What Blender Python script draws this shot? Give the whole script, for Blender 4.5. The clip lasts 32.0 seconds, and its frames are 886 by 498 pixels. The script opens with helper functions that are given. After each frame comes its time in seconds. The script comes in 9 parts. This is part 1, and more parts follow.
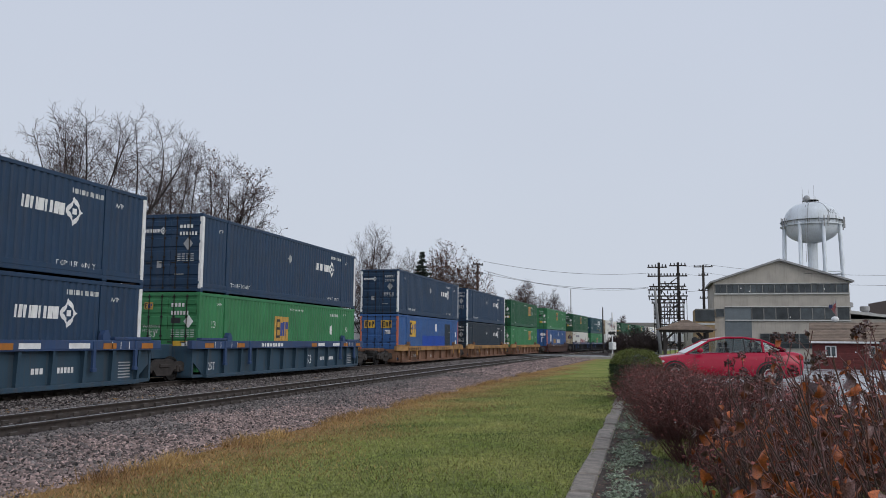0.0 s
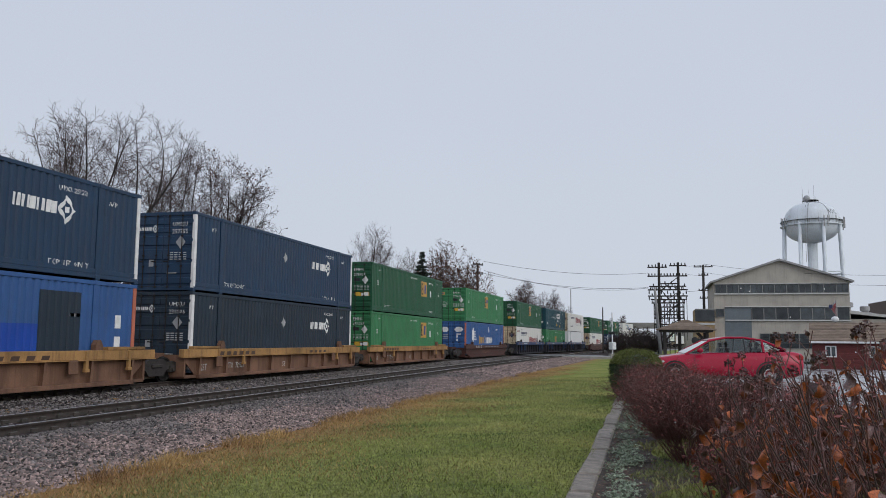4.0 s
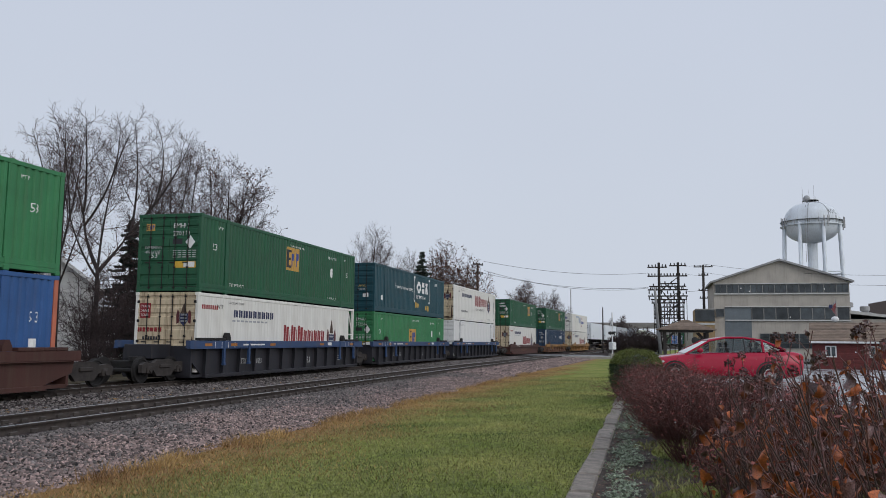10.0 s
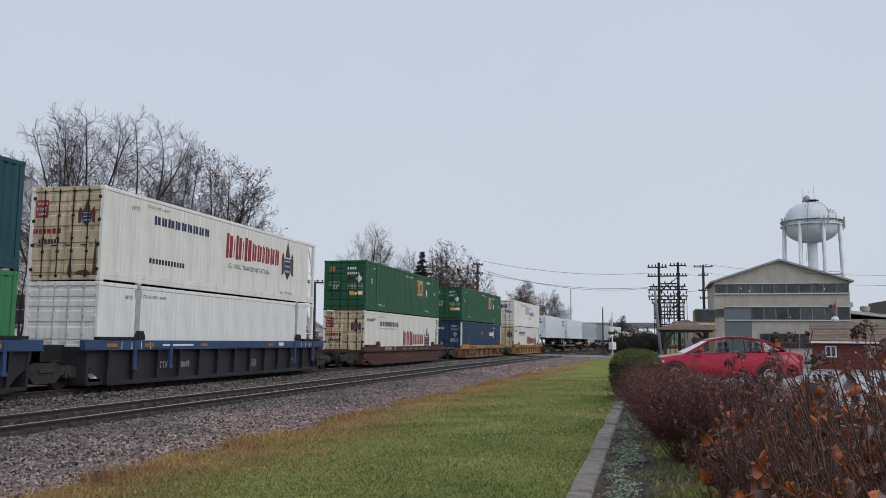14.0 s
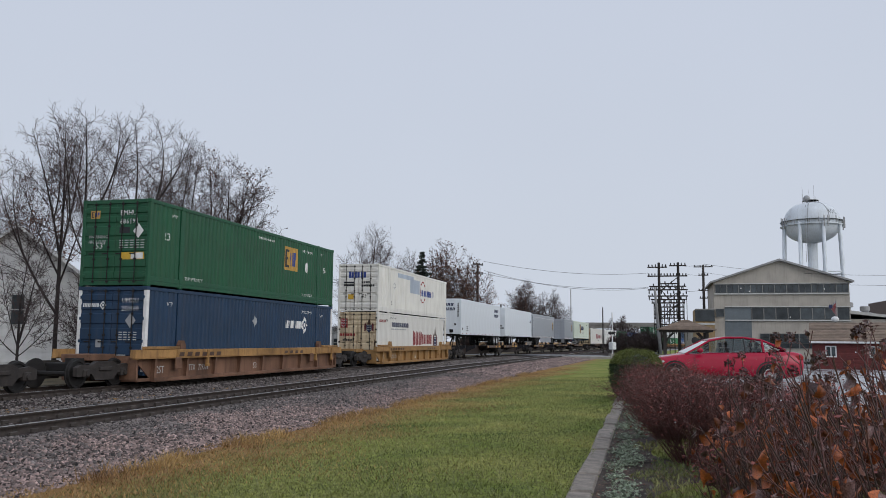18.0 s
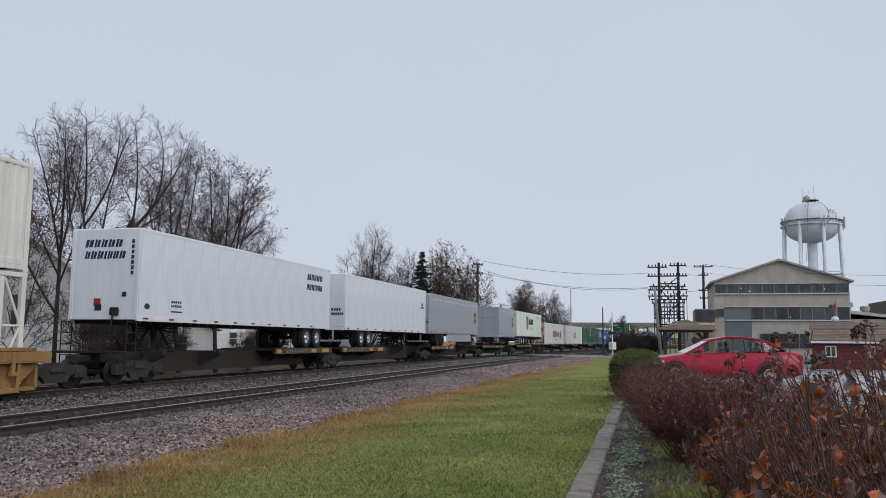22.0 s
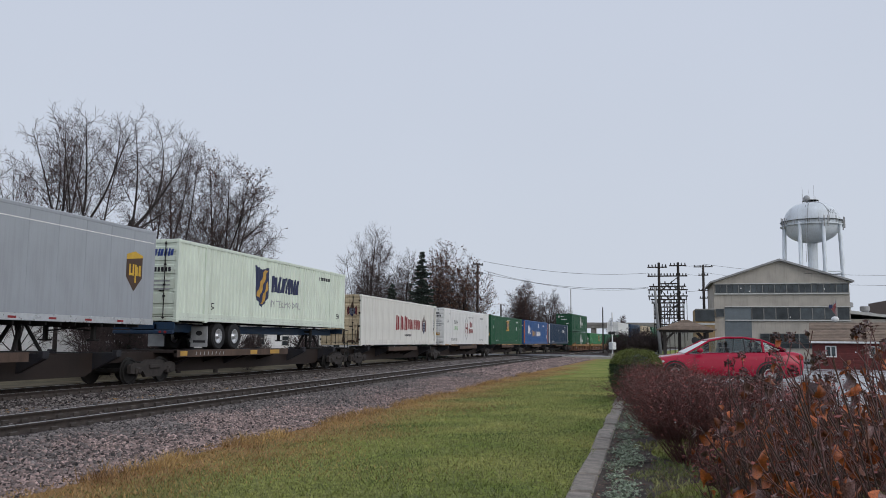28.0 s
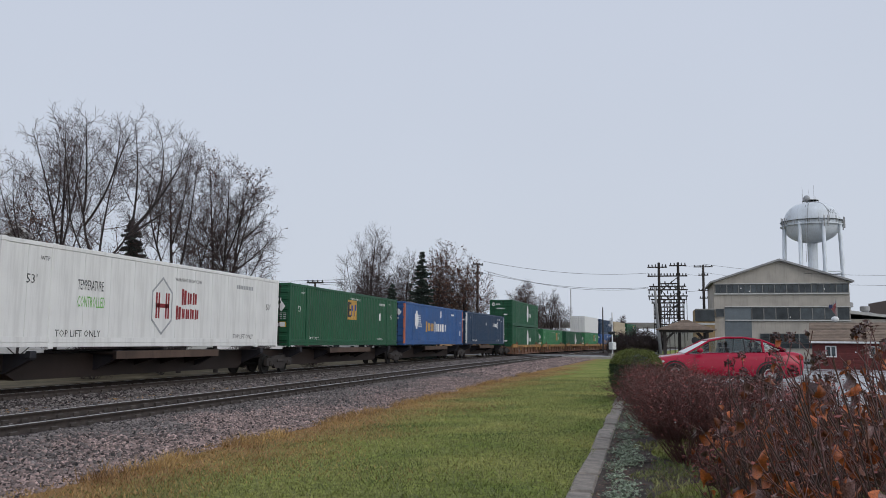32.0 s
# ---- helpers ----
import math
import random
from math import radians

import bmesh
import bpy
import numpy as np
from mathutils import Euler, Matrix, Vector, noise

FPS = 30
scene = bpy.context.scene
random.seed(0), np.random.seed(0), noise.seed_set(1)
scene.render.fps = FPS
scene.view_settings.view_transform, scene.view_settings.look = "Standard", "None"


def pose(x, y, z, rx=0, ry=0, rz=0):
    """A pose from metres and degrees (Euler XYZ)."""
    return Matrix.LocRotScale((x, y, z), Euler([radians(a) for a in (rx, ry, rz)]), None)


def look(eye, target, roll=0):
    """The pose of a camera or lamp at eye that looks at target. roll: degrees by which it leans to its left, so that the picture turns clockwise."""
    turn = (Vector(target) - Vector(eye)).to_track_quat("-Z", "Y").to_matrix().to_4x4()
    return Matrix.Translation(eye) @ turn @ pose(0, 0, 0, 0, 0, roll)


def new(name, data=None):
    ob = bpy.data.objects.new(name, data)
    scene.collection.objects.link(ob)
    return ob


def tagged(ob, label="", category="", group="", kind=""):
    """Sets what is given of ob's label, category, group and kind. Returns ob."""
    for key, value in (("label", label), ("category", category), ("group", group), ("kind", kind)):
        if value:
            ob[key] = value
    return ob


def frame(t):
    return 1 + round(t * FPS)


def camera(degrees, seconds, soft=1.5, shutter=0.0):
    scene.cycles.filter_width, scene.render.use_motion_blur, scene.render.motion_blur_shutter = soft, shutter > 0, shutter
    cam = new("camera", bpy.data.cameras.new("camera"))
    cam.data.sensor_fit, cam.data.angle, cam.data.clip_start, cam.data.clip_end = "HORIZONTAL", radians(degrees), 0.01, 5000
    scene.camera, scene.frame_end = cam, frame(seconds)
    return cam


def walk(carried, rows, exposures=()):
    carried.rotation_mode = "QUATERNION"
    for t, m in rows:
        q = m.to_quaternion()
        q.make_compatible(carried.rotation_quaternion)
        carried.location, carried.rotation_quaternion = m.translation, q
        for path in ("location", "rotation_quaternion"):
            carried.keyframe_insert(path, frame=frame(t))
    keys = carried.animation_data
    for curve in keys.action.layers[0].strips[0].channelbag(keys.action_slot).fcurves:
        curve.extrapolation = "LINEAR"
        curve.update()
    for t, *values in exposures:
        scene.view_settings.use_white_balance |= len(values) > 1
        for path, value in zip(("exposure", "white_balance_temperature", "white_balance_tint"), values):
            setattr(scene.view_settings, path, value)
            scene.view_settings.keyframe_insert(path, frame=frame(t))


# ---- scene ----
# Camera: still, on the lawn beside the railway
EYE = Vector((0.0, 0.0, 1.485))
AIM = Vector((-0.24514924, 0.96324459, 0.10982582))
cam = camera(56.1, 32.0, soft=0.55)
walk(cam, [(0.0, look(EYE, EYE + AIM * 10, 0.499)), (32.0, look(EYE, EYE + AIM * 10, 0.499))])

# Overcast sky: a grey cloud layer over a pale physical sky, and a very wide weak sun
world = bpy.data.worlds.new("overcast_sky")
scene.world = world
world.use_nodes = True
wn, wl = world.node_tree.nodes, world.node_tree.links
wn.clear()
sky = wn.new("ShaderNodeTexSky")
sky.sky_type, sky.sun_disc = "NISHITA", False
sky.sun_elevation, sky.sun_rotation = radians(30), radians(121)
sky.dust_density, sky.air_density = 6.0, 1.0
wc = wn.new("ShaderNodeTexCoord")
wsep = wn.new("ShaderNodeSeparateXYZ")
wramp = wn.new("ShaderNodeValToRGB")
wramp.color_ramp.elements[0].position, wramp.color_ramp.elements[0].color = 0.0, (0.628, 0.682, 0.775, 1)
wramp.color_ramp.elements[1].position, wramp.color_ramp.elements[1].color = 0.55, (0.572, 0.627, 0.75, 1)
wnoise = wn.new("ShaderNodeTexNoise")
wnoise.inputs["Scale"].default_value, wnoise.inputs["Detail"].default_value = 1.6, 4.0
wmul = wn.new("ShaderNodeMapRange")
wmul.inputs["To Min"].default_value, wmul.inputs["To Max"].default_value = 0.95, 1.05
wmix = wn.new("ShaderNodeVectorMath")
wmix.operation = "SCALE"
bg_cloud, bg_sky, badd, wout = wn.new("ShaderNodeBackground"), wn.new("ShaderNodeBackground"), wn.new("ShaderNodeAddShader"), wn.new("ShaderNodeOutputWorld")
wl.new(wc.outputs["Generated"], wsep.inputs[0])
wl.new(wsep.outputs["Z"], wramp.inputs[0])
wl.new(wc.outputs["Generated"], wnoise.inputs["Vector"])
wl.new(wnoise.outputs["Fac"], wmul.inputs["Value"])
wl.new(wramp.outputs["Color"], wmix.inputs[0])
wl.new(wmul.outputs["Result"], wmix.inputs["Scale"])
wl.new(wmix.outputs["Vector"], bg_cloud.inputs["Color"])
bg_cloud.inputs["Strength"].default_value = 0.93
wl.new(sky.outputs["Color"], bg_sky.inputs["Color"])
bg_sky.inputs["Strength"].default_value = 0.006
wl.new(bg_cloud.outputs[0], badd.inputs[0])
wl.new(bg_sky.outputs[0], badd.inputs[1])
wl.new(badd.outputs[0], wout.inputs["Surface"])
sun = new("sun", bpy.data.lights.new("sun", "SUN"))
sun.data.energy, sun.data.angle, sun.data.color = 1.05, radians(50), (1.0, 0.985, 0.97)
sun.matrix_world = look((90, -30, 68), (-10, 30, 0))
scene.view_settings.exposure = 0.0

# ---- small mesh kit ----
MESHES = {}


def part(name, bm, material, parent, label="", smooth=False):
    """Links a bmesh as one mesh object under a thing or a part (or at top level)."""
    me = bpy.data.meshes.new(name)
    bm.normal_update()
    bm.to_mesh(me)
    bm.free()
    for m in (material if isinstance(material, (list, tuple)) else [material]):
        me.materials.append(m)
    if smooth:
        me.shade_smooth()
    return link(name, me, parent, label)


def link(name, me, parent, label="", m=None):
    ob = new(name, me)
    ob.parent = parent
    if m is not None:
        ob.matrix_basis = m
    if label:
        tagged(ob, label)
    return ob


def kept(key, make, material, smooth=False):
    """A mesh shared by all alike parts: built once under its key."""
    if key not in MESHES:
        bm = bmesh.new()
        make(bm)
        me = bpy.data.meshes.new(str(key[0]))
        bm.normal_update()
        bm.to_mesh(me)
        bm.free()
        me.materials.append(material)
        if smooth:
            me.shade_smooth()
        MESHES[key] = me
    return MESHES[key]


def box(bm, x0, x1, y0, y1, z0, z1, chamfer=0.0):
    """A box, its edges cut by a chamfer."""
    if chamfer <= 0:
        v = [bm.verts.new((x, y, z)) for z in (z0, z1) for y in (y0, y1) for x in (x0, x1)]
        for f in ((0, 2, 3, 1), (4, 5, 7, 6), (0, 1, 5, 4), (2, 6, 7, 3), (0, 4, 6, 2), (1, 3, 7, 5)):
            bm.faces.new([v[i] for i in f])
        return v
    c = min(chamfer, (x1 - x0) * 0.45, (y1 - y0) * 0.45, (z1 - z0) * 0.45)
    lo, hi = (x0, y0, z0), (x1, y1, z1)
    vs = {}
    for sx in (0, 1):
        for sy in (0, 1):
            for sz in (0, 1):
                s = (sx, sy, sz)
                for a in range(3):
                    p = [(hi[k] if s[k] else lo[k]) if k == a else (hi[k] - c if s[k] else lo[k] + c) for k in range(3)]
                    vs[s, a] = bm.verts.new(p)
    def quad(q, out):
        f = bm.faces.new(q)
        f.normal_update()
        if f.normal.dot(Vector(out)) < 0:
            f.normal_flip()
    for a in range(3):
        b, d = (a + 1) % 3, (a + 2) % 3
        for s in (0, 1):
            q = []
            for sb, sd in ((0, 0), (1, 0), (1, 1), (0, 1)):
                k = [0, 0, 0]
                k[a], k[b], k[d] = s, sb, sd
                q.append(vs[tuple(k), a])
            o = [0, 0, 0]
            o[a] = 1 if s else -1
            quad(q, o)
        for sb in (0, 1):
            for sd in (0, 1):
                k0, k1 = [0, 0, 0], [0, 0, 0]
                k0[b] = k1[b] = sb
                k0[d] = k1[d] = sd
                k1[a] = 1
                o = [0, 0, 0]
                o[b], o[d] = (1 if sb else -1), (1 if sd else -1)
                quad([vs[tuple(k0), b], vs[tuple(k1), b], vs[tuple(k1), d], vs[tuple(k0), d]], o)
    for s in ((x, y, z) for x in (0, 1) for y in (0, 1) for z in (0, 1)):
        quad([vs[s, 0], vs[s, 1], vs[s, 2]], [1 if k else -1 for k in s])


def tube(bm, p0, p1, r0, r1=None, n=8, cap=True):
    """A tapered round bar from p0 to p1."""
    p0, p1 = Vector(p0), Vector(p1)
    r1 = r0 if r1 is None else r1
    d = (p1 - p0).normalized()
    a = d.orthogonal().normalized()
    b = d.cross(a)
    rings = []
    for p, r in ((p0, r0), (p1, r1)):
        rings.append([bm.verts.new(p + (a * math.cos(2 * math.pi * i / n) + b * math.sin(2 * math.pi * i / n)) * r) for i in range(n)])
    for i in range(n):
        bm.faces.new((rings[0][i], rings[0][(i + 1) % n], rings[1][(i + 1) % n], rings[1][i]))
    if cap:
        bm.faces.new(rings[0][::-1])
        bm.faces.new(rings[1])


def prism(bm, outline, axis, a, b):
    """An outline drawn across an axis and drawn out along it from a to b; outline in the two other axes, in order."""
    def at(p, h):
        c = list(p)
        c.insert(axis, h)
        return c
    lo = [bm.verts.new(at(p, a)) for p in outline]
    hi = [bm.verts.new(at(p, b)) for p in outline]
    n = len(outline)
    fs = [bm.faces.new(lo), bm.faces.new(hi)]
    for i in range(n):
        fs.append(bm.faces.new((lo[i], lo[(i + 1) % n], hi[(i + 1) % n], hi[i])))
    bmesh.ops.recalc_face_normals(bm, faces=fs)


def lathe(bm, profile, n=24, centre=(0, 0), axis=2):
    """Turns a profile of (radius, height) about an axis."""
    rings = []
    for r, h in profile:
        ring = []
        for i in range(n):
            t = 2 * math.pi * i / n
            u, v = centre[0] + r * math.cos(t), centre[1] + r * math.sin(t)
            p = [u, v]
            p.insert(axis, h)
            ring.append(bm.verts.new(p))
        rings.append(ring)
    fs = []
    for a, b in zip(rings, rings[1:]):
        for i in range(n):
            fs.append(bm.faces.new((a[i], a[(i + 1) % n], b[(i + 1) % n], b[i])))
    if profile[0][0] > 1e-4:
        fs.append(bm.faces.new(rings[0]))
    if profile[-1][0] > 1e-4:
        fs.append(bm.faces.new(rings[-1]))
    bmesh.ops.recalc_face_normals(bm, faces=fs)


def bulk(name, verts, faces, material, parent=None, label="", smooth=False):
    """One mesh from arrays of corners and faces, for what nobody could count."""
    me = bpy.data.meshes.new(name)
    verts = np.asarray(verts, np.float32)
    faces = np.asarray(faces, np.int32)
    k = faces.shape[1]
    me.vertices.add(len(verts))
    me.vertices.foreach_set("co", verts.ravel())
    me.loops.add(faces.size)
    me.loops.foreach_set("vertex_index", faces.ravel())
    me.polygons.add(len(faces))
    me.polygons.foreach_set("loop_start", np.arange(0, faces.size, k, dtype=np.int32))
    me.update(calc_edges=True)
    me.validate()
    for m in (material if isinstance(material, (list, tuple)) else [material]):
        me.materials.append(m)
    if smooth:
        me.shade_smooth()
    return link(name, me, parent, label)


def thing(name, label, category, group="", kind="", at=None):
    ob = new(name)
    if at is not None:
        ob.matrix_basis = at
    return tagged(ob, label, category, group, kind)


# ---- materials ----
def material(name, colour, rough=0.6, metal=0.0, scale=3.0, vary=0.25, streak=0.0, streak_colour=(0.09, 0.065, 0.045), bump=0.1, grain=60.0, piece=0.0,
             spec=0.5, stretch=(1, 1, 1), second=None, island=False):
    """A painted, stained or natural surface: patches, fine grain, streaks of dirt that run down, and relief."""
    m = bpy.data.materials.new(name)
    m.use_nodes = True
    n, l = m.node_tree.nodes, m.node_tree.links
    bsdf = n["Principled BSDF"]
    bsdf.inputs["Metallic"].default_value = metal
    bsdf.inputs["Specular IOR Level"].default_value = spec
    tc = n.new("ShaderNodeTexCoord")
    mp = n.new("ShaderNodeMapping")
    mp.inputs["Scale"].default_value = stretch
    l.new(tc.outputs["Object"], mp.inputs["Vector"])
    big, fine = n.new("ShaderNodeTexNoise"), n.new("ShaderNodeTexNoise")
    big.inputs["Scale"].default_value, big.inputs["Detail"].default_value = scale, 6.0
    fine.inputs["Scale"].default_value, fine.inputs["Detail"].default_value = grain, 3.0
    l.new(mp.outputs[0], big.inputs["Vector"])
    l.new(mp.outputs[0], fine.inputs["Vector"])
    ramp = n.new("ShaderNodeValToRGB")
    c = np.array(colour)
    two = np.array(second) if second is not None else np.clip(c * (1 + vary), 0, 1)
    ramp.color_ramp.elements[0].position, ramp.color_ramp.elements[0].color = 0.32, (*(c * (1 - vary)), 1)
    ramp.color_ramp.elements[1].position, ramp.color_ramp.elements[1].color = 0.68, (*two, 1)
    l.new(big.outputs["Fac"], ramp.inputs[0])
    last = ramp.outputs["Color"]
    mixf = n.new("ShaderNodeMix")
    mixf.data_type, mixf.blend_type = "RGBA", "MULTIPLY"
    mixf.inputs["Factor"].default_value = 0.5
    r2 = n.new("ShaderNodeValToRGB")
    r2.color_ramp.elements[0].position, r2.color_ramp.elements[0].color = 0.3, (1 - vary, 1 - vary, 1 - vary, 1)
    r2.color_ramp.elements[1].position, r2.color_ramp.elements[1].color = 0.7, (1, 1, 1, 1)
    l.new(fine.outputs["Fac"], r2.inputs[0])
    l.new(last, mixf.inputs["A"])
    l.new(r2.outputs["Color"], mixf.inputs["B"])
    last = mixf.outputs["Result"]
    if streak > 0:
        sm, sn, sr = n.new("ShaderNodeMapping"), n.new("ShaderNodeTexNoise"), n.new("ShaderNodeValToRGB")
        sm.inputs["Scale"].default_value = (5.0, 5.0, 0.35)
        sn.inputs["Scale"].default_value, sn.inputs["Detail"].default_value = 1.0, 7.0
        sn.inputs["Roughness"].default_value = 0.65
        sr.color_ramp.elements[0].position, sr.color_ramp.elements[0].color = 0.48, (0, 0, 0, 1)
        sr.color_ramp.elements[1].position, sr.color_ramp.elements[1].color = 0.78, (streak, streak, streak, 1)
        l.new(tc.outputs["Object"], sm.inputs["Vector"])
        l.new(sm.outputs[0], sn.inputs["Vector"])
        l.new(sn.outputs["Fac"], sr.inputs[0])
        ms = n.new("ShaderNodeMix")
        ms.data_type = "RGBA"
        ms.inputs["B"].default_value = (*streak_colour, 1)
        l.new(sr.outputs["Color"], ms.inputs["Factor"])
        l.new(last, ms.inputs["A"])
        last = ms.outputs["Result"]
    if piece > 0:
        if island:
            oi = n.new("ShaderNodeNewGeometry")
            rnd = oi.outputs["Random Per Island"]
        else:
            oi = n.new("ShaderNodeObjectInfo")
            rnd = oi.outputs["Random"]
        mr = n.new("ShaderNodeMapRange")
        mr.inputs["To Min"].default_value, mr.inputs["To Max"].default_value = 1 - piece, 1 + piece
        l.new(rnd, mr.inputs["Value"])
        sc = n.new("ShaderNodeVectorMath")
        sc.operation = "SCALE"
        l.new(last, sc.inputs[0])
        l.new(mr.outputs["Result"], sc.inputs["Scale"])
        last = sc.outputs["Vector"]
    l.new(last, bsdf.inputs["Base Color"])
    rr = n.new("ShaderNodeMapRange")
    rr.inputs["To Min"].default_value, rr.inputs["To Max"].default_value = max(0.02, rough - 0.12), min(1.0, rough + 0.12)
    l.new(big.outputs["Fac"], rr.inputs["Value"])
    l.new(rr.outputs["Result"], bsdf.inputs["Roughness"])
    if bump > 0:
        bp = n.new("ShaderNodeBump")
        bp.inputs["Strength"].default_value, bp.inputs["Distance"].default_value = bump, 0.02
        l.new(fine.outputs["Fac"], bp.inputs["Height"])
        l.new(bp.outputs[0], bsdf.inputs["Normal"])
    return m


def paint(name, colour, rough=0.5, streak=0.22, vary=0.14, **more):
    return material(name, colour, rough, 0.0, 0.8, vary, streak, bump=0.04, grain=25.0, spec=0.3, **more)


NAVY = paint("navy_paint", (0.018, 0.046, 0.095))
DARKNAVY = paint("dark_navy_paint", (0.018, 0.032, 0.05))
TEALNAVY = paint("teal_navy_paint", (0.012, 0.062, 0.082))
GREEN = paint("green_paint", (0.017, 0.094, 0.046))
GREEN2 = paint("bright_green_paint", (0.042, 0.2, 0.082))
BLUE = paint("blue_paint", (0.036, 0.105, 0.28))
WHITE = paint("white_paint", (0.78, 0.78, 0.76), 0.4, 0.25, 0.05)
CREAM = paint("cream_paint", (0.58, 0.48, 0.33), 0.55, 0.95, 0.2, streak_colour=(0.13, 0.07, 0.035))
OFFWHITE = paint("off_white_paint", (0.75, 0.74, 0.69), 0.45, 0.35, 0.06, streak_colour=(0.25, 0.2, 0.14))
PALEGREEN = paint("pale_green_white_paint", (0.68, 0.75, 0.65), 0.45, 0.25, 0.05)
GREY = paint("grey_paint", (0.35, 0.375, 0.41), 0.45, 0.2, 0.06)
BODYWHITE = paint("trailer_white_paint", (0.72, 0.765, 0.80), 0.35, 0.12, 0.04)
WELLBLUE = paint("well_blue_paint", (0.035, 0.07, 0.105), 0.55, 0.5)
CHORDBLUE = paint("chord_blue_paint", (0.035, 0.07, 0.16), 0.5, 0.45)
BLACKBROWN = paint("black_brown_paint", (0.026, 0.026, 0.032), 0.55, 0.3, 0.25, streak_colour=(0.07, 0.05, 0.04))
# brown darkened to hold the shade below the spine car decks
SPINEBROWN = paint("shaded_spine_brown", (0.03, 0.021, 0.018), 0.65, 0.6, 0.3, streak_colour=(0.03, 0.02, 0.018))
RUSTBROWN = paint("rust_brown_paint", (0.19, 0.103, 0.066), 0.75, 0.75, 0.4, streak_colour=(0.05, 0.03, 0.022))
WORNYELLOW = paint("worn_yellow_paint", (0.40, 0.225, 0.085), 0.7, 0.85, 0.4, streak_colour=(0.1, 0.058, 0.036))
REDBROWN = paint("red_brown_paint", (0.075, 0.032, 0.026), 0.65, 0.5, 0.2)
TANYELLOW = paint("tan_yellow_paint", (0.33, 0.19, 0.075), 0.65, 0.6, 0.2, streak_colour=(0.12, 0.07, 0.04))
# steel kept near black; shade under the train is part of this colour
STEEL = material("dark_steel", (0.013, 0.0115, 0.011), 0.8, 0.0, 8.0, 0.35, bump=0.15)
RAILTOP = material("polished_rail", (0.5, 0.48, 0.46), 0.3, 0.9, 6.0, 0.1)
# brown-grey truck frames, paler than STEEL: the light on them is in the colour
FRAMESTEEL = material("lit_brown_steel", (0.034, 0.028, 0.025), 0.8, 0.0, 6.0, 0.4, bump=0.2)
EDGEBROWN = paint("worn_brown_edge", (0.1, 0.066, 0.05), 0.7, 0.6, 0.35, streak_colour=(0.03, 0.02, 0.018))
RAILRUST = material("rusty_rail", (0.056, 0.044, 0.038), 0.8, 0.2, 9.0, 0.3, bump=0.2)
BLACK = material("black_rubber", (0.012, 0.012, 0.013), 0.8, 0.0, 12.0, 0.2)
SILVER = material("bright_metal", (0.62, 0.63, 0.64), 0.3, 0.8, 6.0, 0.1)
SALMON = paint("salmon_red_paint", (0.52, 0.16, 0.095), 0.5, 0.4)
ORANGE = paint("orange_panel", (0.42, 0.16, 0.03), 0.5, 0.5)
MARKWHITE = material("white_marking", (0.75, 0.75, 0.74), 0.6, 0.0, 4.0, 0.12)
MARKPALE = material("weathered_pale_marking", (0.5, 0.51, 0.5), 0.6, 0.0, 6.0, 0.3)
MARKBLACK = material("black_marking", (0.02, 0.02, 0.025), 0.6, 0.0, 4.0, 0.12)
MARKYELLOW = material("yellow_marking", (0.62, 0.38, 0.04), 0.55, 0.0, 4.0, 0.15)
MARKGOLD = material("gold_marking", (0.5, 0.29, 0.06), 0.55, 0.0, 4.0, 0.15)
MARKRED = material("dark_red_marking", (0.26, 0.018, 0.022), 0.6, 0.0, 4.0, 0.15)
MARKMAROON = material("maroon_marking", (0.11, 0.02, 0.022), 0.6, 0.0, 4.0, 0.2)
MARKBLUE = material("blue_marking", (0.03, 0.06, 0.25), 0.55, 0.0, 4.0, 0.15)
MARKNAVY = material("navy_marking", (0.012, 0.02, 0.075), 0.55, 0.0, 4.0, 0.15)
MARKGREEN = material("green_marking", (0.16, 0.5, 0.08), 0.55, 0.0, 4.0, 0.15)
MARKBROWN = material("brown_marking", (0.07, 0.035, 0.02), 0.55, 0.0, 4.0, 0.15)
MARKGREY = material("grey_marking", (0.35, 0.36, 0.37), 0.6, 0.0, 4.0, 0.15)

# ---- the line of the track ----
TX = -17.33           # centre line of the train's track beside the camera
BEND, RADIUS, LAST = 41.0, 1500.0, 0.14


def on_track(s, offset=0.0):
    """Place and heading (radians to the right) s metres along the line, offset metres to its right."""
    a = 0.0 if s < BEND else min((s - BEND) / RADIUS, LAST)
    x, y = TX, min(s, BEND)
    if s > BEND:
        x += RADIUS * (1 - math.cos(a))
        y += RADIUS * math.sin(a)
        rest = s - BEND - RADIUS * LAST
        if rest > 0:
            x += rest * math.sin(a)
            y += rest * math.cos(a)
    return x + offset * math.cos(a), y - offset * math.sin(a), a


def gone(t):
    """How far the train has rolled at t seconds."""
    return 11.0186 * t + 0.006283 * t * t


def smooth(a, b, x):
    t = min(1.0, max(0.0, (x - a) / (b - a)))
    return t * t * (3 - 2 * t)


def ground_z(x, y):
    """Height of the ground sheet."""
    if y > BEND:
        a = min((y - BEND) / RADIUS, LAST)
        x -= RADIUS * (1 - math.cos(a)) + max(0.0, y - BEND - RADIUS * math.sin(LAST)) * math.tan(LAST)
    z = -0.21
    z -= 0.25 * (1 - smooth(-24.0, -20.0, x))
    z -= 0.07 * smooth(-9.4, -7.2, x) * (1 - smooth(-6.4, -1.4, x))
    z += 0.10 * smooth(-6.4, -1.4, x)
    if x > -1.4:
        z += 0.30 * smooth(-0.6, 3.0 - 2.6 * smooth(17.0, 23.0, y), x)
        z -= 0.75 * smooth(32.0, 75.0, y) * smooth(-1.4, 3.0, x)
    return z
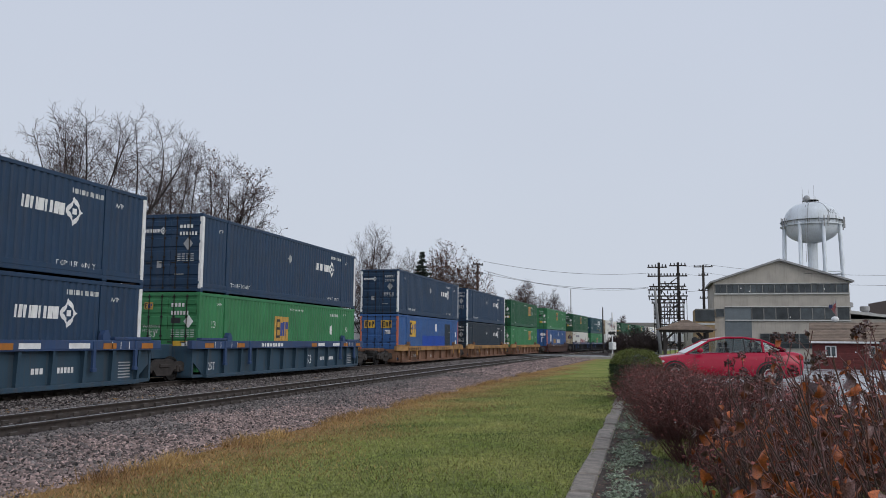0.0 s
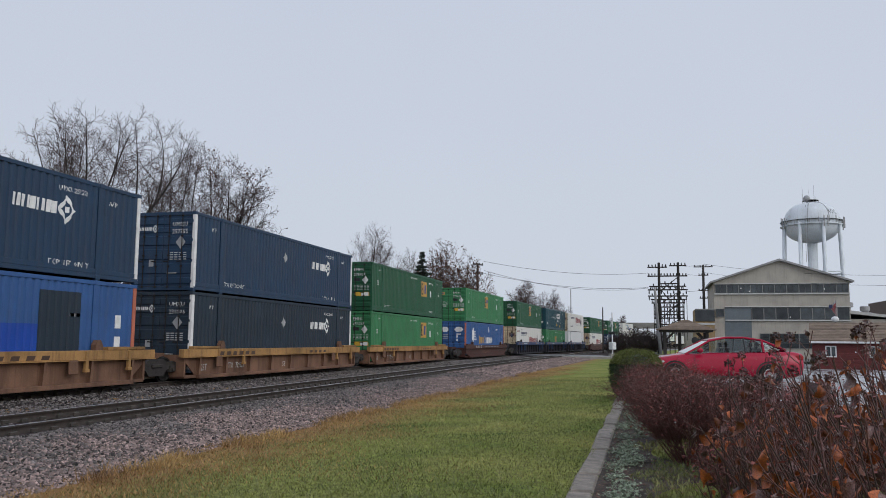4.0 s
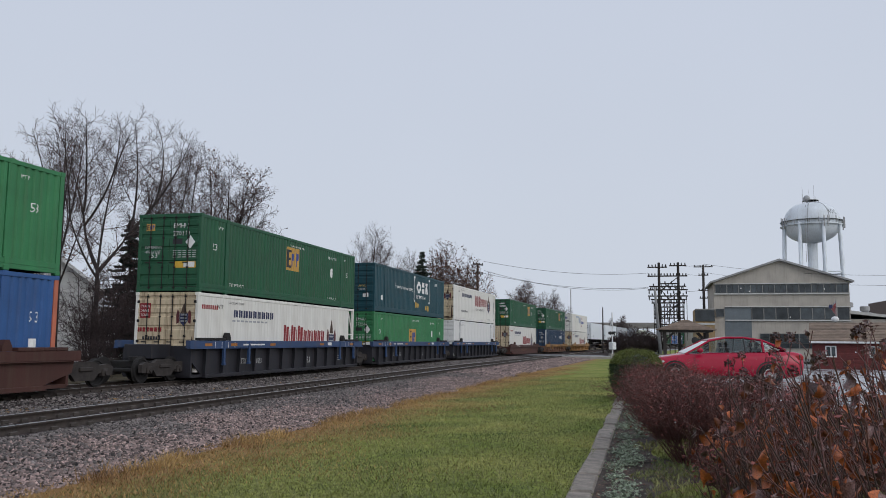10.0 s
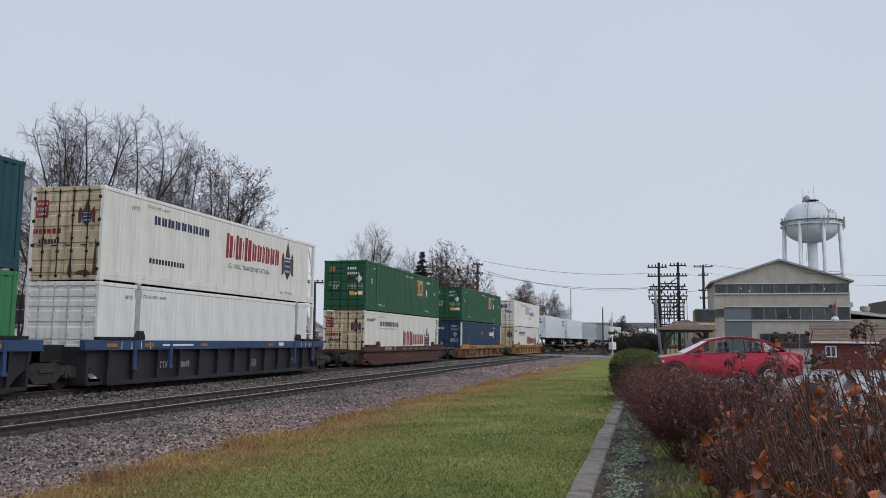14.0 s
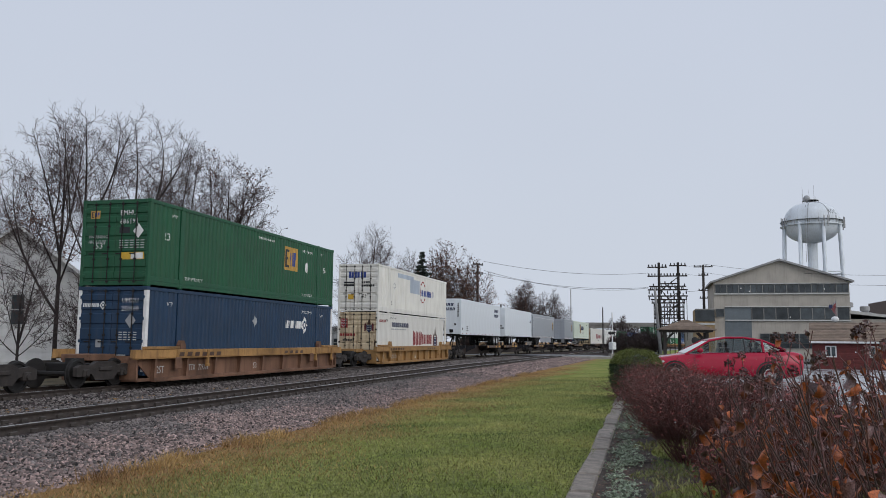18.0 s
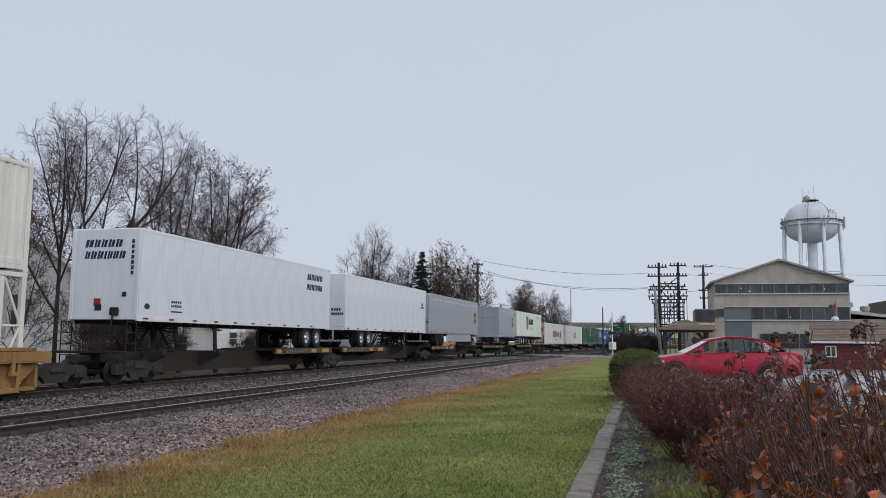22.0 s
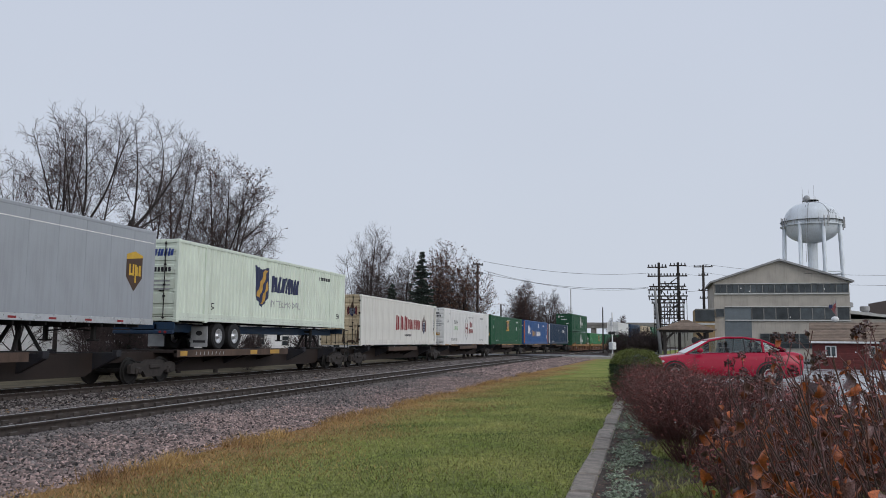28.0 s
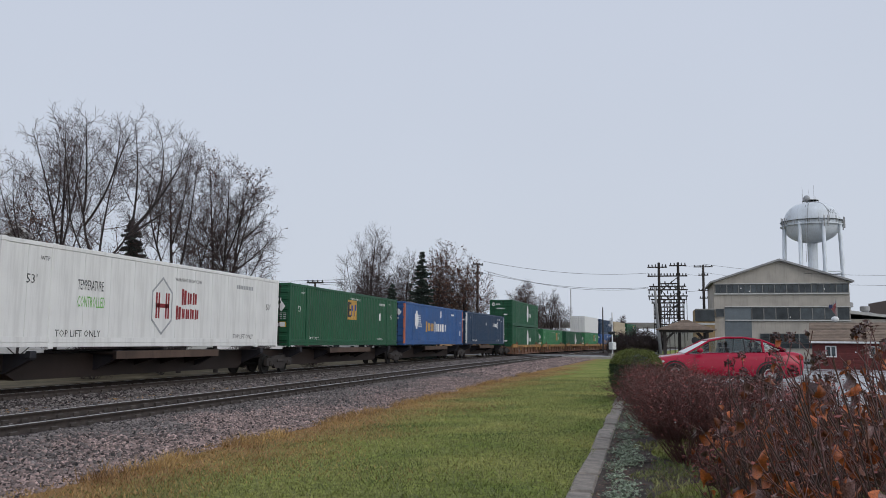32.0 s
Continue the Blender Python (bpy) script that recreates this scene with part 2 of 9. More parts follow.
# ---- ground ----
def ground_material():
    """Short grass, drier towards the ballast, on brown earth."""
    m = bpy.data.materials.new("grass_ground")
    m.use_nodes = True
    n, l = m.node_tree.nodes, m.node_tree.links
    b = n["Principled BSDF"]
    tc = n.new("ShaderNodeTexCoord")
    a, f, g = n.new("ShaderNodeTexNoise"), n.new("ShaderNodeTexNoise"), n.new("ShaderNodeTexNoise")
    for k, s in ((a, 0.35), (f, 9.0), (g, 80.0)):
        k.inputs["Scale"].default_value, k.inputs["Detail"].default_value = s, 6.0
        l.new(tc.outputs["Object"], k.inputs["Vector"])
    r = n.new("ShaderNodeValToRGB")
    e = r.color_ramp.elements
    e[0].position, e[0].color = 0.3, (0.16, 0.22, 0.05, 1)
    e[1].position, e[1].color = 0.7, (0.32, 0.33, 0.11, 1)
    l.new(a.outputs["Fac"], r.inputs[0])
    r2 = n.new("ShaderNodeValToRGB")
    e = r2.color_ramp.elements
    e[0].position, e[0].color = 0.35, (0.6, 0.6, 0.55, 1)
    e[1].position, e[1].color = 0.65, (1.25, 1.2, 1.1, 1)
    l.new(f.outputs["Fac"], r2.inputs[0])
    mx = n.new("ShaderNodeMix")
    mx.data_type, mx.blend_type = "RGBA", "MULTIPLY"
    mx.inputs["Factor"].default_value = 1.0
    l.new(r.outputs["Color"], mx.inputs["A"])
    l.new(r2.outputs["Color"], mx.inputs["B"])
    xyz, dry, wide = n.new("ShaderNodeSeparateXYZ"), n.new("ShaderNodeMix"), n.new("ShaderNodeMapRange")
    wob, add = n.new("ShaderNodeTexNoise"), n.new("ShaderNodeMath")
    wob.inputs["Scale"].default_value, wob.inputs["Detail"].default_value = 0.55, 7.0
    l.new(tc.outputs["Object"], wob.inputs["Vector"])
    l.new(tc.outputs["Object"], xyz.inputs[0])
    add.operation = "MULTIPLY_ADD"
    add.inputs[1].default_value = 5.5
    l.new(wob.outputs["Fac"], add.inputs[0])
    l.new(xyz.outputs["X"], add.inputs[2])
    wide.inputs["From Min"].default_value, wide.inputs["From Max"].default_value = -3.9, -1.9
    l.new(add.outputs[0], wide.inputs["Value"])
    dry.data_type = "RGBA"
    dry.inputs["A"].default_value = (0.30, 0.18, 0.082, 1)
    l.new(wide.outputs["Result"], dry.inputs["Factor"])
    l.new(mx.outputs["Result"], dry.inputs["B"])
    l.new(dry.outputs["Result"], b.inputs["Base Color"])
    b.inputs["Roughness"].default_value = 0.95
    b.inputs["Specular IOR Level"].default_value = 0.1
    bp = n.new("ShaderNodeBump")
    bp.inputs["Strength"].default_value, bp.inputs["Distance"].default_value = 0.6, 0.04
    l.new(g.outputs["Fac"], bp.inputs["Height"])
    l.new(bp.outputs[0], b.inputs["Normal"])
    return m


GRASS = ground_material()
BALLAST = material("ballast_bed", (0.06, 0.046, 0.045), 0.95, 0.0, 1.2, 0.45, bump=0.9, grain=32.0, spec=0.05)
GREYSTONE = material("grey_ballast_stone", (0.14, 0.122, 0.115), 0.85, 0.0, 2.0, 0.3, bump=0.3, grain=40.0, piece=0.9, island=True)
STONE = material("ballast_stone", (0.178, 0.134, 0.123), 0.85, 0.0, 2.0, 0.25, bump=0.3, grain=40.0, piece=0.95, island=True)
PALESTONE = material("pale_ballast_stone", (0.385, 0.28, 0.252), 0.85, 0.0, 2.0, 0.2, bump=0.3, grain=40.0, piece=0.5, island=True)
VERGE = material("brown_verge", (0.11, 0.09, 0.058), 0.95, 0.0, 0.8, 0.4, bump=0.7, grain=25.0, second=(0.16, 0.135, 0.09), spec=0.1)
WETLOT = material("wet_pale_concrete", (0.36, 0.37, 0.385), 0.22, 0.0, 0.5, 0.2, bump=0.05, grain=20.0)
ASPHALT = material("asphalt", (0.13, 0.13, 0.135), 0.5, 0.0, 0.8, 0.25, bump=0.2, grain=60.0)
CONCRETE = material("concrete", (0.33, 0.31, 0.28), 0.8, 0.0, 2.0, 0.2, bump=0.2, grain=40.0)
TIMBER = material("weathered_tie", (0.07, 0.058, 0.05), 0.85, 0.0, 3.0, 0.3, bump=0.4, grain=30.0, piece=0.25)


def sheet(name, xs, ys, lift, mat, label, kind="structure", height=ground_z):
    vs, fs = [], []
    for y in ys:
        for x in xs(y) if callable(xs) else xs:
            vs.append((x, y, height(x, y) + lift))
    n = len(xs(ys[0]) if callable(xs) else xs)
    for j in range(len(ys) - 1):
        for i in range(n - 1):
            a = j * n + i
            fs.append((a, a + 1, a + n + 1, a + n))
    ob = bulk(name, vs, fs, mat, smooth=True)
    return tagged(ob, label, name, "", kind)


def spread(a, b, n):
    return [a + (b - a) * i / (n - 1) for i in range(n)]


YS = spread(-60, 0, 13) + spread(2, 60, 59) + spread(63, 150, 30) + spread(160, 420, 27) + [520, 700, 1000, 1600, 2600]
sheet("ground", [-2600, -1200, -500, -200, -90, -60, -45, -36, -30] + spread(-27, -1.6, 44) + spread(-1.4, 5, 17) + [7, 10, 15, 22, 32, 45, 70, 120, 250, 600, 1200, 2600], YS, 0.0, GRASS,
      "mown lawn and open ground around a railway")


def bent(x, s):
    """A place beside the track: x as measured abreast of the camera, carried along the bend."""
    px, py, a = on_track(s, x - TX)
    return px, py


def track_sheet(name, xs, ss, lift, mat, label, height):
    vs, fs, n = [], [], len(xs)
    for s in ss:
        for x in xs:
            px, py = bent(x, s)
            vs.append((px, py, height(x, s) + lift))
    for j in range(len(ss) - 1):
        for i in range(n - 1):
            a = j * n + i
            fs.append((a, a + 1, a + n + 1, a + n))
    return tagged(bulk(name, vs, fs, mat, smooth=True), label, name, "", "structure")


SS = spread(-60, 80, 141) + spread(84, 330, 62)
NEAR_TX = -11.34


def bed_z(x, s):
    """Ballast: level at the ties, a shallow fall to the lawn."""
    z = -0.16 - 0.13 * smooth(-9.6, -6.9, x) - 0.065 * (1 - smooth(0.5, 0.75, min(abs(x - NEAR_TX), abs(x - TX)))) - 0.28 * (1 - smooth(-21.4, -19.2, x)) - 0.05 * smooth(-15.6, -14.8, x) * (1 - smooth(-14.0, -13.2, x))
    return z + 0.018 * noise.noise((x * 2.3, s * 2.3, 0.0))


def edge_x(s):
    return -6.95 + 0.22 * noise.noise((s * 0.35, 3.0, 1.0)) + 0.12 * noise.noise((s * 1.3, 7.0, 1.0))


bed = track_sheet("ballast_bed", spread(-21.6, -6.6, 62), SS, 0.0, BALLAST, "grey-pink crushed stone ballast under two railway tracks", bed_z)

track_sheet("far_verge", spread(-62.0, -21.3, 30), SS, 0.03, VERGE, "dull brown winter weeds and cinders beyond the tracks", lambda x, s: ground_z(x, min(s, BEND)))
# rails
def rail_profile():
    return [(-0.07, 0.0), (0.07, 0.0), (0.07, 0.012), (0.012, 0.035), (0.010, 0.12), (0.034, 0.135), (0.036, 0.168), (0.028, 0.172), (-0.028, 0.172), (-0.036, 0.168), (-0.034, 0.135), (-0.010, 0.12), (-0.012, 0.035), (-0.07, 0.012)]


def rail(x, label, parent):
    prof = rail_profile()
    vs, fs, mi = [], [], []
    ss = spread(-60, 41, 12) + spread(45, 330, 72)
    for s in ss:
        for u, v in prof:
            px, py = bent(x + u, s)
            vs.append((px, py, -0.172 + v))
    k = len(prof)
    for j in range(len(ss) - 1):
        for i in range(k):
            a, b = j * k + i, j * k + (i + 1) % k
            fs.append((a, b, b + k, a + k))
            mi.append(1 if 6 <= i <= 8 else 0)
    ob = bulk("rail", vs, fs, [RAILRUST, RAILTOP], parent, label)
    ob.data.polygons.foreach_set("material_index", np.array(mi, np.int32))
    return ob


def tie_mesh():
    def make(bm):
        box(bm, -1.29, 1.29, -0.11, 0.11, -0.34, -0.172, 0.012)
        for s in (-0.7525, 0.7525):
            box(bm, s - 0.17, s + 0.17, -0.09, 0.09, -0.172, -0.16, 0.004)
            for d in (-0.12, 0.12):
                box(bm, s + d - 0.03, s + d + 0.03, -0.085, 0.085, -0.16, -0.085, 0.012)
    return kept(("tie", 1), make, TIMBER)


for cx, nm in ((NEAR_TX, "empty main track with worn rails on dark ties"), (TX, "main track that carries the train")):
    tr = thing("railway_track", nm, "track", "railway tracks", "structure")
    for s in (-0.7525, 0.7525):
        rail(cx + s, "rusty steel rail with a polished head", tr)
    k = 0
    rng = random.Random(int(-cx))
    s = -2.0
    while s < 70:
        px, py, a = on_track(s, cx - TX)
        link("tie", tie_mesh(), tr, m=pose(px, py, rng.uniform(-0.01, 0.006), 0, 0, -math.degrees(a) + rng.uniform(-0.6, 0.6)))
        s += 0.5
    bm = bmesh.new()
    while s < 200:
        px, py, a = on_track(s, cx - TX)
        box(bm, px - 1.29, px + 1.29, py - 0.11, py + 0.11, -0.34, -0.165)
        s += 0.5
    part("far_ties", bm, TIMBER, tr)

# loose stones of the ballast
def stones(name, count, pick, size, mat, label, seed):
    rng = np.random.default_rng(seed)
    base = np.array([(1, 0, 0), (-1, 0, 0), (0, 1, 0), (0, -1, 0), (0, 0, 1), (0, 0, -1), (0.65, 0.65, 0.5), (-0.6, 0.6, 0.55), (0.6, -0.65, 0.5), (-0.65, -0.6, 0.5)], np.float32)
    tri = np.array([(6, 0, 2), (6, 2, 4), (6, 4, 0), (7, 2, 1), (7, 1, 4), (7, 4, 2), (8, 3, 0), (8, 0, 4), (8, 4, 3), (9, 1, 3), (9, 3, 4), (9, 4, 1)], np.int32)
    pts = pick(rng, count)
    n = len(pts)
    v = base[None] * (1 + rng.uniform(-0.35, 0.35, (n, 10, 1)))
    v = v * rng.uniform(0.6, 1.3, (n, 1, 3)) * (size * rng.uniform(0.6, 1.5, (n, 1, 1)))
    a = rng.uniform(0, 6.28, n)
    c, s = np.cos(a)[:, None], np.sin(a)[:, None]
    t = rng.uniform(-0.7, 0.7, n)[:, None]
    x, y, z = v[..., 0], v[..., 1], v[..., 2]
    y, z = y * np.cos(t) - z * np.sin(t), y * np.sin(t) + z * np.cos(t)
    v = np.stack([x * c - y * s, x * s + y * c, z], -1) + pts[:, None]
    f = tri[None] + (np.arange(n) * 10)[:, None, None]
    return tagged(bulk(name, v.reshape(-1, 3), f.reshape(-1, 3), mat), label, "gravel", "", "stuff")


def on_bed(x0, x1, s0, s1, power=1.0):
    def pick(rng, count):
        out = []
        u = rng.uniform(0, 1, count) ** power
        ss, xs = s0 + (s1 - s0) * u, rng.uniform(x0, x1, count)
        for x, s in zip(xs, ss):
            if x > edge_x(s) + 0.1 or min(abs(x - NEAR_TX + 0.7525), abs(x - NEAR_TX - 0.7525), abs(x - TX - 0.7525)) < 0.09:
                continue
            px, py = bent(x, s)
            out.append((px, py, bed_z(x, s) + 0.005))
        return np.array(out, np.float32)
    return pick


def drift(share, grey):
    """Stones kept by a broad pattern: grey ones towards the rails and in drifts, pink ones towards the lawn."""
    def wrap(pick):
        def chosen(rng, count):
            p = pick(rng, count)
            g = np.array([noise.noise((x * 0.5, y * 0.35, 2.0)) * 1.1 - (x + 8.6) * 0.55 for x, y, z in p]) + rng.normal(0, 0.4, len(p))
            return p[(g > share) if grey else (g <= share)]
        return chosen
    return wrap


stones("grey_ballast_stones", 62000, drift(0.0, True)(on_bed(-10.3, -6.8, 6, 44, 1.6)), 0.024, GREYSTONE, "angular bluish-grey crushed stones", 10)
stones("ballast_stones", 52000, drift(0.0, False)(on_bed(-10.3, -6.8, 6, 44, 1.6)), 0.024, STONE, "angular grey and pinkish crushed stones", 11)
stones("pale_ballast_stones", 26000, drift(0.1, False)(on_bed(-9.9, -6.8, 6, 44, 1.6)), 0.023, PALESTONE, "paler pink crushed stones on the ballast shoulder", 12)
stones("ballast_stones", 16000, on_bed(-16.2, -12.2, 12, 60, 1.4), 0.032, GREYSTONE, "grey crushed stones between the tracks", 13)
stones("ballast_stones", 9000, on_bed(-12.0, -10.6, 6, 60, 1.3), 0.03, GREYSTONE, "grey crushed stones between the rails", 14)
stones("ballast_stones", 11000, on_bed(-10.4, -6.8, 42, 92, 1.3), 0.05, STONE, "grey crushed stones along the far ballast", 15)
stones("pale_ballast_stones", 5000, on_bed(-10.2, -6.8, 42, 92, 1.3), 0.05, PALESTONE, "paler crushed stones along the far ballast", 16)
stones("ballast_stones", 6000, on_bed(-16.2, -12.2, 58, 92, 1.2), 0.055, GREYSTONE, "grey crushed stones between the far tracks", 17)
# ---- the train ----
MOVING = []           # (thing, metres along the train, height of its base, offset)
CW, CL, CH = 1.295, 16.15, 2.9


def corr(y, depth=0.046, period=0.278):
    """Outward face of a corrugated wall: 0 on a crest, -depth in a trough."""
    t = (y / period) % 1.0
    if t < 0.36:
        return 0.0
    if t < 0.5:
        return -depth * (t - 0.36) / 0.14
    if t < 0.86:
        return -depth
    return -depth * (1 - (t - 0.86) / 0.14)


def breaks(y0, y1, period=0.278):
    out = [y0]
    k = math.floor(y0 / period)
    while k * period < y1:
        for t in (0.0, 0.36, 0.5, 0.86):
            y = (k + t) * period
            if y0 + 1e-4 < y < y1 - 1e-4:
                out.append(y)
        k += 1
    return out + [y1]


def corrugated_wall(bm, x, y0, y1, z0, z1, side):
    ys = breaks(y0, y1)
    outer = [[bm.verts.new((x + side * corr(y), y, z)) for z in (z0, z1)] for y in ys]
    inner = [[bm.verts.new((x - side * 0.06, y, z)) for z in (z0, z1)] for y in (y0, y1)]
    fs = []
    for a, b in zip(outer, outer[1:]):
        fs.append(bm.faces.new((a[0], b[0], b[1], a[1])))
    fs.append(bm.faces.new((inner[0][0], inner[1][0], inner[1][1], inner[0][1])))
    for k in (0, 1):
        fs.append(bm.faces.new([o[k] for o in outer] + [inner[1][k], inner[0][k]]))
    fs.append(bm.faces.new((outer[0][0], outer[0][1], inner[0][1], inner[0][0])))
    fs.append(bm.faces.new((outer[-1][0], outer[-1][1], inner[1][1], inner[1][0])))
    bmesh.ops.recalc_face_normals(bm, faces=fs)


TEXTS = {}


def text_polys(s, size):
    """Flat mesh of the built-in font, its left foot at the origin; kept by its words."""
    if s not in TEXTS:
        cu = bpy.data.curves.new("lettering", "FONT")
        cu.body, cu.size, cu.resolution_u = s, 1.0, 1
        ob = bpy.data.objects.new("lettering", cu)
        scene.collection.objects.link(ob)
        me = bpy.data.meshes.new_from_object(ob.evaluated_get(bpy.context.evaluated_depsgraph_get()))
        bpy.data.objects.remove(ob)
        bpy.data.curves.remove(cu)
        TEXTS[s] = me
    return TEXTS[s]


def rect(u, v, w, h, lean=0.0):
    return [(u, v), (u + w, v), (u + w + lean, v + h), (u + lean, v + h)]


def mark(name, shapes, mat, parent, x=CW - 0.01, ribbed=True, words=None, lift=0.004, label="", axis="side", squeeze=1.0):
    """A painted or stuck-on mark on a wall: outlines (u, v), or words (text, u, v, size). It follows the corrugation.
    axis: side (the wall faces +x, u runs along +y) or end (the wall faces -y, u runs along +x)."""
    bm = bmesh.new()
    if words:
        s, u, v, size = words
        bm.from_mesh(text_polys(s, size))
        for w in bm.verts:
            w.co = Vector((u + w.co.x * size * squeeze, v + w.co.y * size, 0))
    for p in shapes or ():
        bm.faces.new([bm.verts.new((a, b, 0)) for a, b in p])
    if ribbed and bm.verts:
        lo, hi = min(w.co.x for w in bm.verts), max(w.co.x for w in bm.verts)
        for y in breaks(lo, hi)[1:-1]:
            bmesh.ops.bisect_plane(bm, geom=bm.verts[:] + bm.edges[:] + bm.faces[:], plane_co=(y, 0, 0), plane_no=(1, 0, 0))
    for w in bm.verts:
        u, v = w.co.x, w.co.y
        if axis == "side":
            w.co = Vector((x + lift + (corr(u) if ribbed else 0.0), u, v))
        else:
            w.co = Vector((u, x - lift, v))
    ob = part(name, bm, mat, parent, label)
    return tagged(ob, kind="stuff") if words or len(shapes) > 1 else ob


def ellipse(u, v, a, b, n=14):
    return [(u + a * math.cos(2 * math.pi * i / n), v + b * math.sin(2 * math.pi * i / n)) for i in range(n)]


def ring_of(u, v, a, b, t, n=6, turn=0.0):
    """A closed band as a row of four-sided outlines."""
    out = []
    for i in range(n):
        p = []
        for k, s in ((i, 1.0), (i + 1, 1.0), (i + 1, t), (i, t)):
            q = turn + 2 * math.pi * k / n
            p.append((u + a * s * math.cos(q), v + b * s * math.sin(q)))
        out.append(p)
    return out


def diamond_logo(wall, u, v, h, mat, **kw):
    """White word bars and an open diamond."""
    s = h / 0.62
    bars = []
    x = u
    for w in (0.10, 0.07, 0.10, 0.07, 0.13, 0.09, 0.13, 0.10, 0.14):
        bars.append(rect(x, v, w * 2.0 * s * 0.62, 0.32 * s, 0.02 * s))
        x += w * 2.0 * s * 0.62 + 0.05 * s
    mark("logo_mark", bars, mat, wall, **kw)
    mark("logo_diamond", ring_of(x + 0.36 * s, v + 0.16 * s, 0.34 * s, 0.4 * s, 0.62, 4)
         + [rect(x + 0.28 * s, v + 0.08 * s, 0.16 * s, 0.16 * s)], mat, wall, **kw)


def square_logo(wall, u, v, s, back=None, **kw):
    """An orange or yellow field with dark upright shapes in it."""
    h = s * 0.78
    v += s * 0.2
    mark("logo_field", [rect(u, v, s * 1.05, h)], back or MARKGOLD, wall, **kw)
    kw2 = dict(kw)
    kw2["lift"] = kw.get("lift", 0.004) + 0.003
    mark("logo_shape", [rect(u + 0.08 * s, v + 0.12 * h, 0.1 * s, 0.76 * h), rect(u + 0.18 * s, v + 0.78 * h, 0.2 * s, 0.1 * h),
                        rect(u + 0.18 * s, v + 0.45 * h, 0.16 * s, 0.1 * h), rect(u + 0.18 * s, v + 0.12 * h, 0.2 * s, 0.1 * h)], MARKBLACK, wall, **kw2)
    mark("logo_shape", [rect(u + 0.44 * s, v + 0.2 * h, 0.07 * s, 0.55 * h), rect(u + 0.51 * s, v + 0.45 * h, 0.06 * s, 0.28 * h),
                        rect(u + 0.6 * s, v + 0.2 * h, 0.08 * s, 0.58 * h), rect(u + 0.76 * s, v + 0.2 * h, 0.08 * s, 0.6 * h),
                        rect(u + 0.84 * s, v + 0.48 * h, 0.11 * s, 0.3 * h)], MARKBLUE, wall, **kw2)


def word_bars(u, v, widths, h, gap=0.06, lean=0.0, tall=()):
    out, x = [], u
    for i, w in enumerate(widths):
        low, high = v - (0.1 * h if i in tall else 0), h * (1.35 if i in tall else 1.0)
        if 0.15 < w < 0.66:
            out.append(rect(x, low, w * 0.4, high, lean))
            out.append(rect(x + w * 0.5, low + 0.04 * h, w * 0.5, high * 0.9, lean))
        else:
            out.append(rect(x, low, w, high, lean))
        x += w + gap
    return out


def crest(wall, u, v, h, **kw):
    """A shield with supporters at its sides and a helmet above."""
    mark("crest_shield", [[(u - 0.2 * h, v + 0.55 * h), (u - 0.2 * h, v + 0.22 * h), (u, v), (u + 0.2 * h, v + 0.22 * h), (u + 0.2 * h, v + 0.55 * h)]], MARKNAVY, wall, **kw)
    mark("crest_side", [[(u - 0.34 * h, v + 0.1 * h), (u - 0.22 * h, v + 0.16 * h), (u - 0.21 * h, v + 0.62 * h), (u - 0.3 * h, v + 0.72 * h), (u - 0.36 * h, v + 0.5 * h)],
                        [(u + 0.34 * h, v + 0.1 * h), (u + 0.36 * h, v + 0.5 * h), (u + 0.3 * h, v + 0.72 * h), (u + 0.21 * h, v + 0.62 * h), (u + 0.22 * h, v + 0.16 * h)]], MARKMAROON, wall, **kw)
    mark("crest_helmet", [[(u - 0.14 * h, v + 0.58 * h), (u + 0.14 * h, v + 0.58 * h), (u + 0.08 * h, v + 0.8 * h), (u, v + 1.0 * h), (u - 0.08 * h, v + 0.8 * h)]], MARKBROWN, wall, **kw)
    kw2 = dict(kw)
    kw2["lift"] = kw.get("lift", 0.004) + 0.003
    mark("crest_bar", [rect(u - 0.15 * h, v + k * h, 0.3 * h, 0.05 * h) for k in (0.2, 0.33, 0.46)], MARKGREY, wall, **kw2)


NUMBER = [""]           # number of the box that is being built


def door_number(door, u, v, size, mat, e, spare):
    """Owner code and number in two lines; plain bars where they cannot be read."""
    code, _, digits = NUMBER[0].partition(" ")
    if digits:
        mark("number_mark", None, mat, door, words=(code, u, v, size), squeeze=0.95, **e)
        mark("number_mark", None, mat, door, words=(digits, u, v - size * 1.15, size), squeeze=0.95, **e)
    else:
        mark("number_mark", word_bars(u, v, (0.1,) * 4, spare, 0.045) + word_bars(u, v - size * 1.15, (0.085,) * 6, spare, 0.04), mat, door, **e)


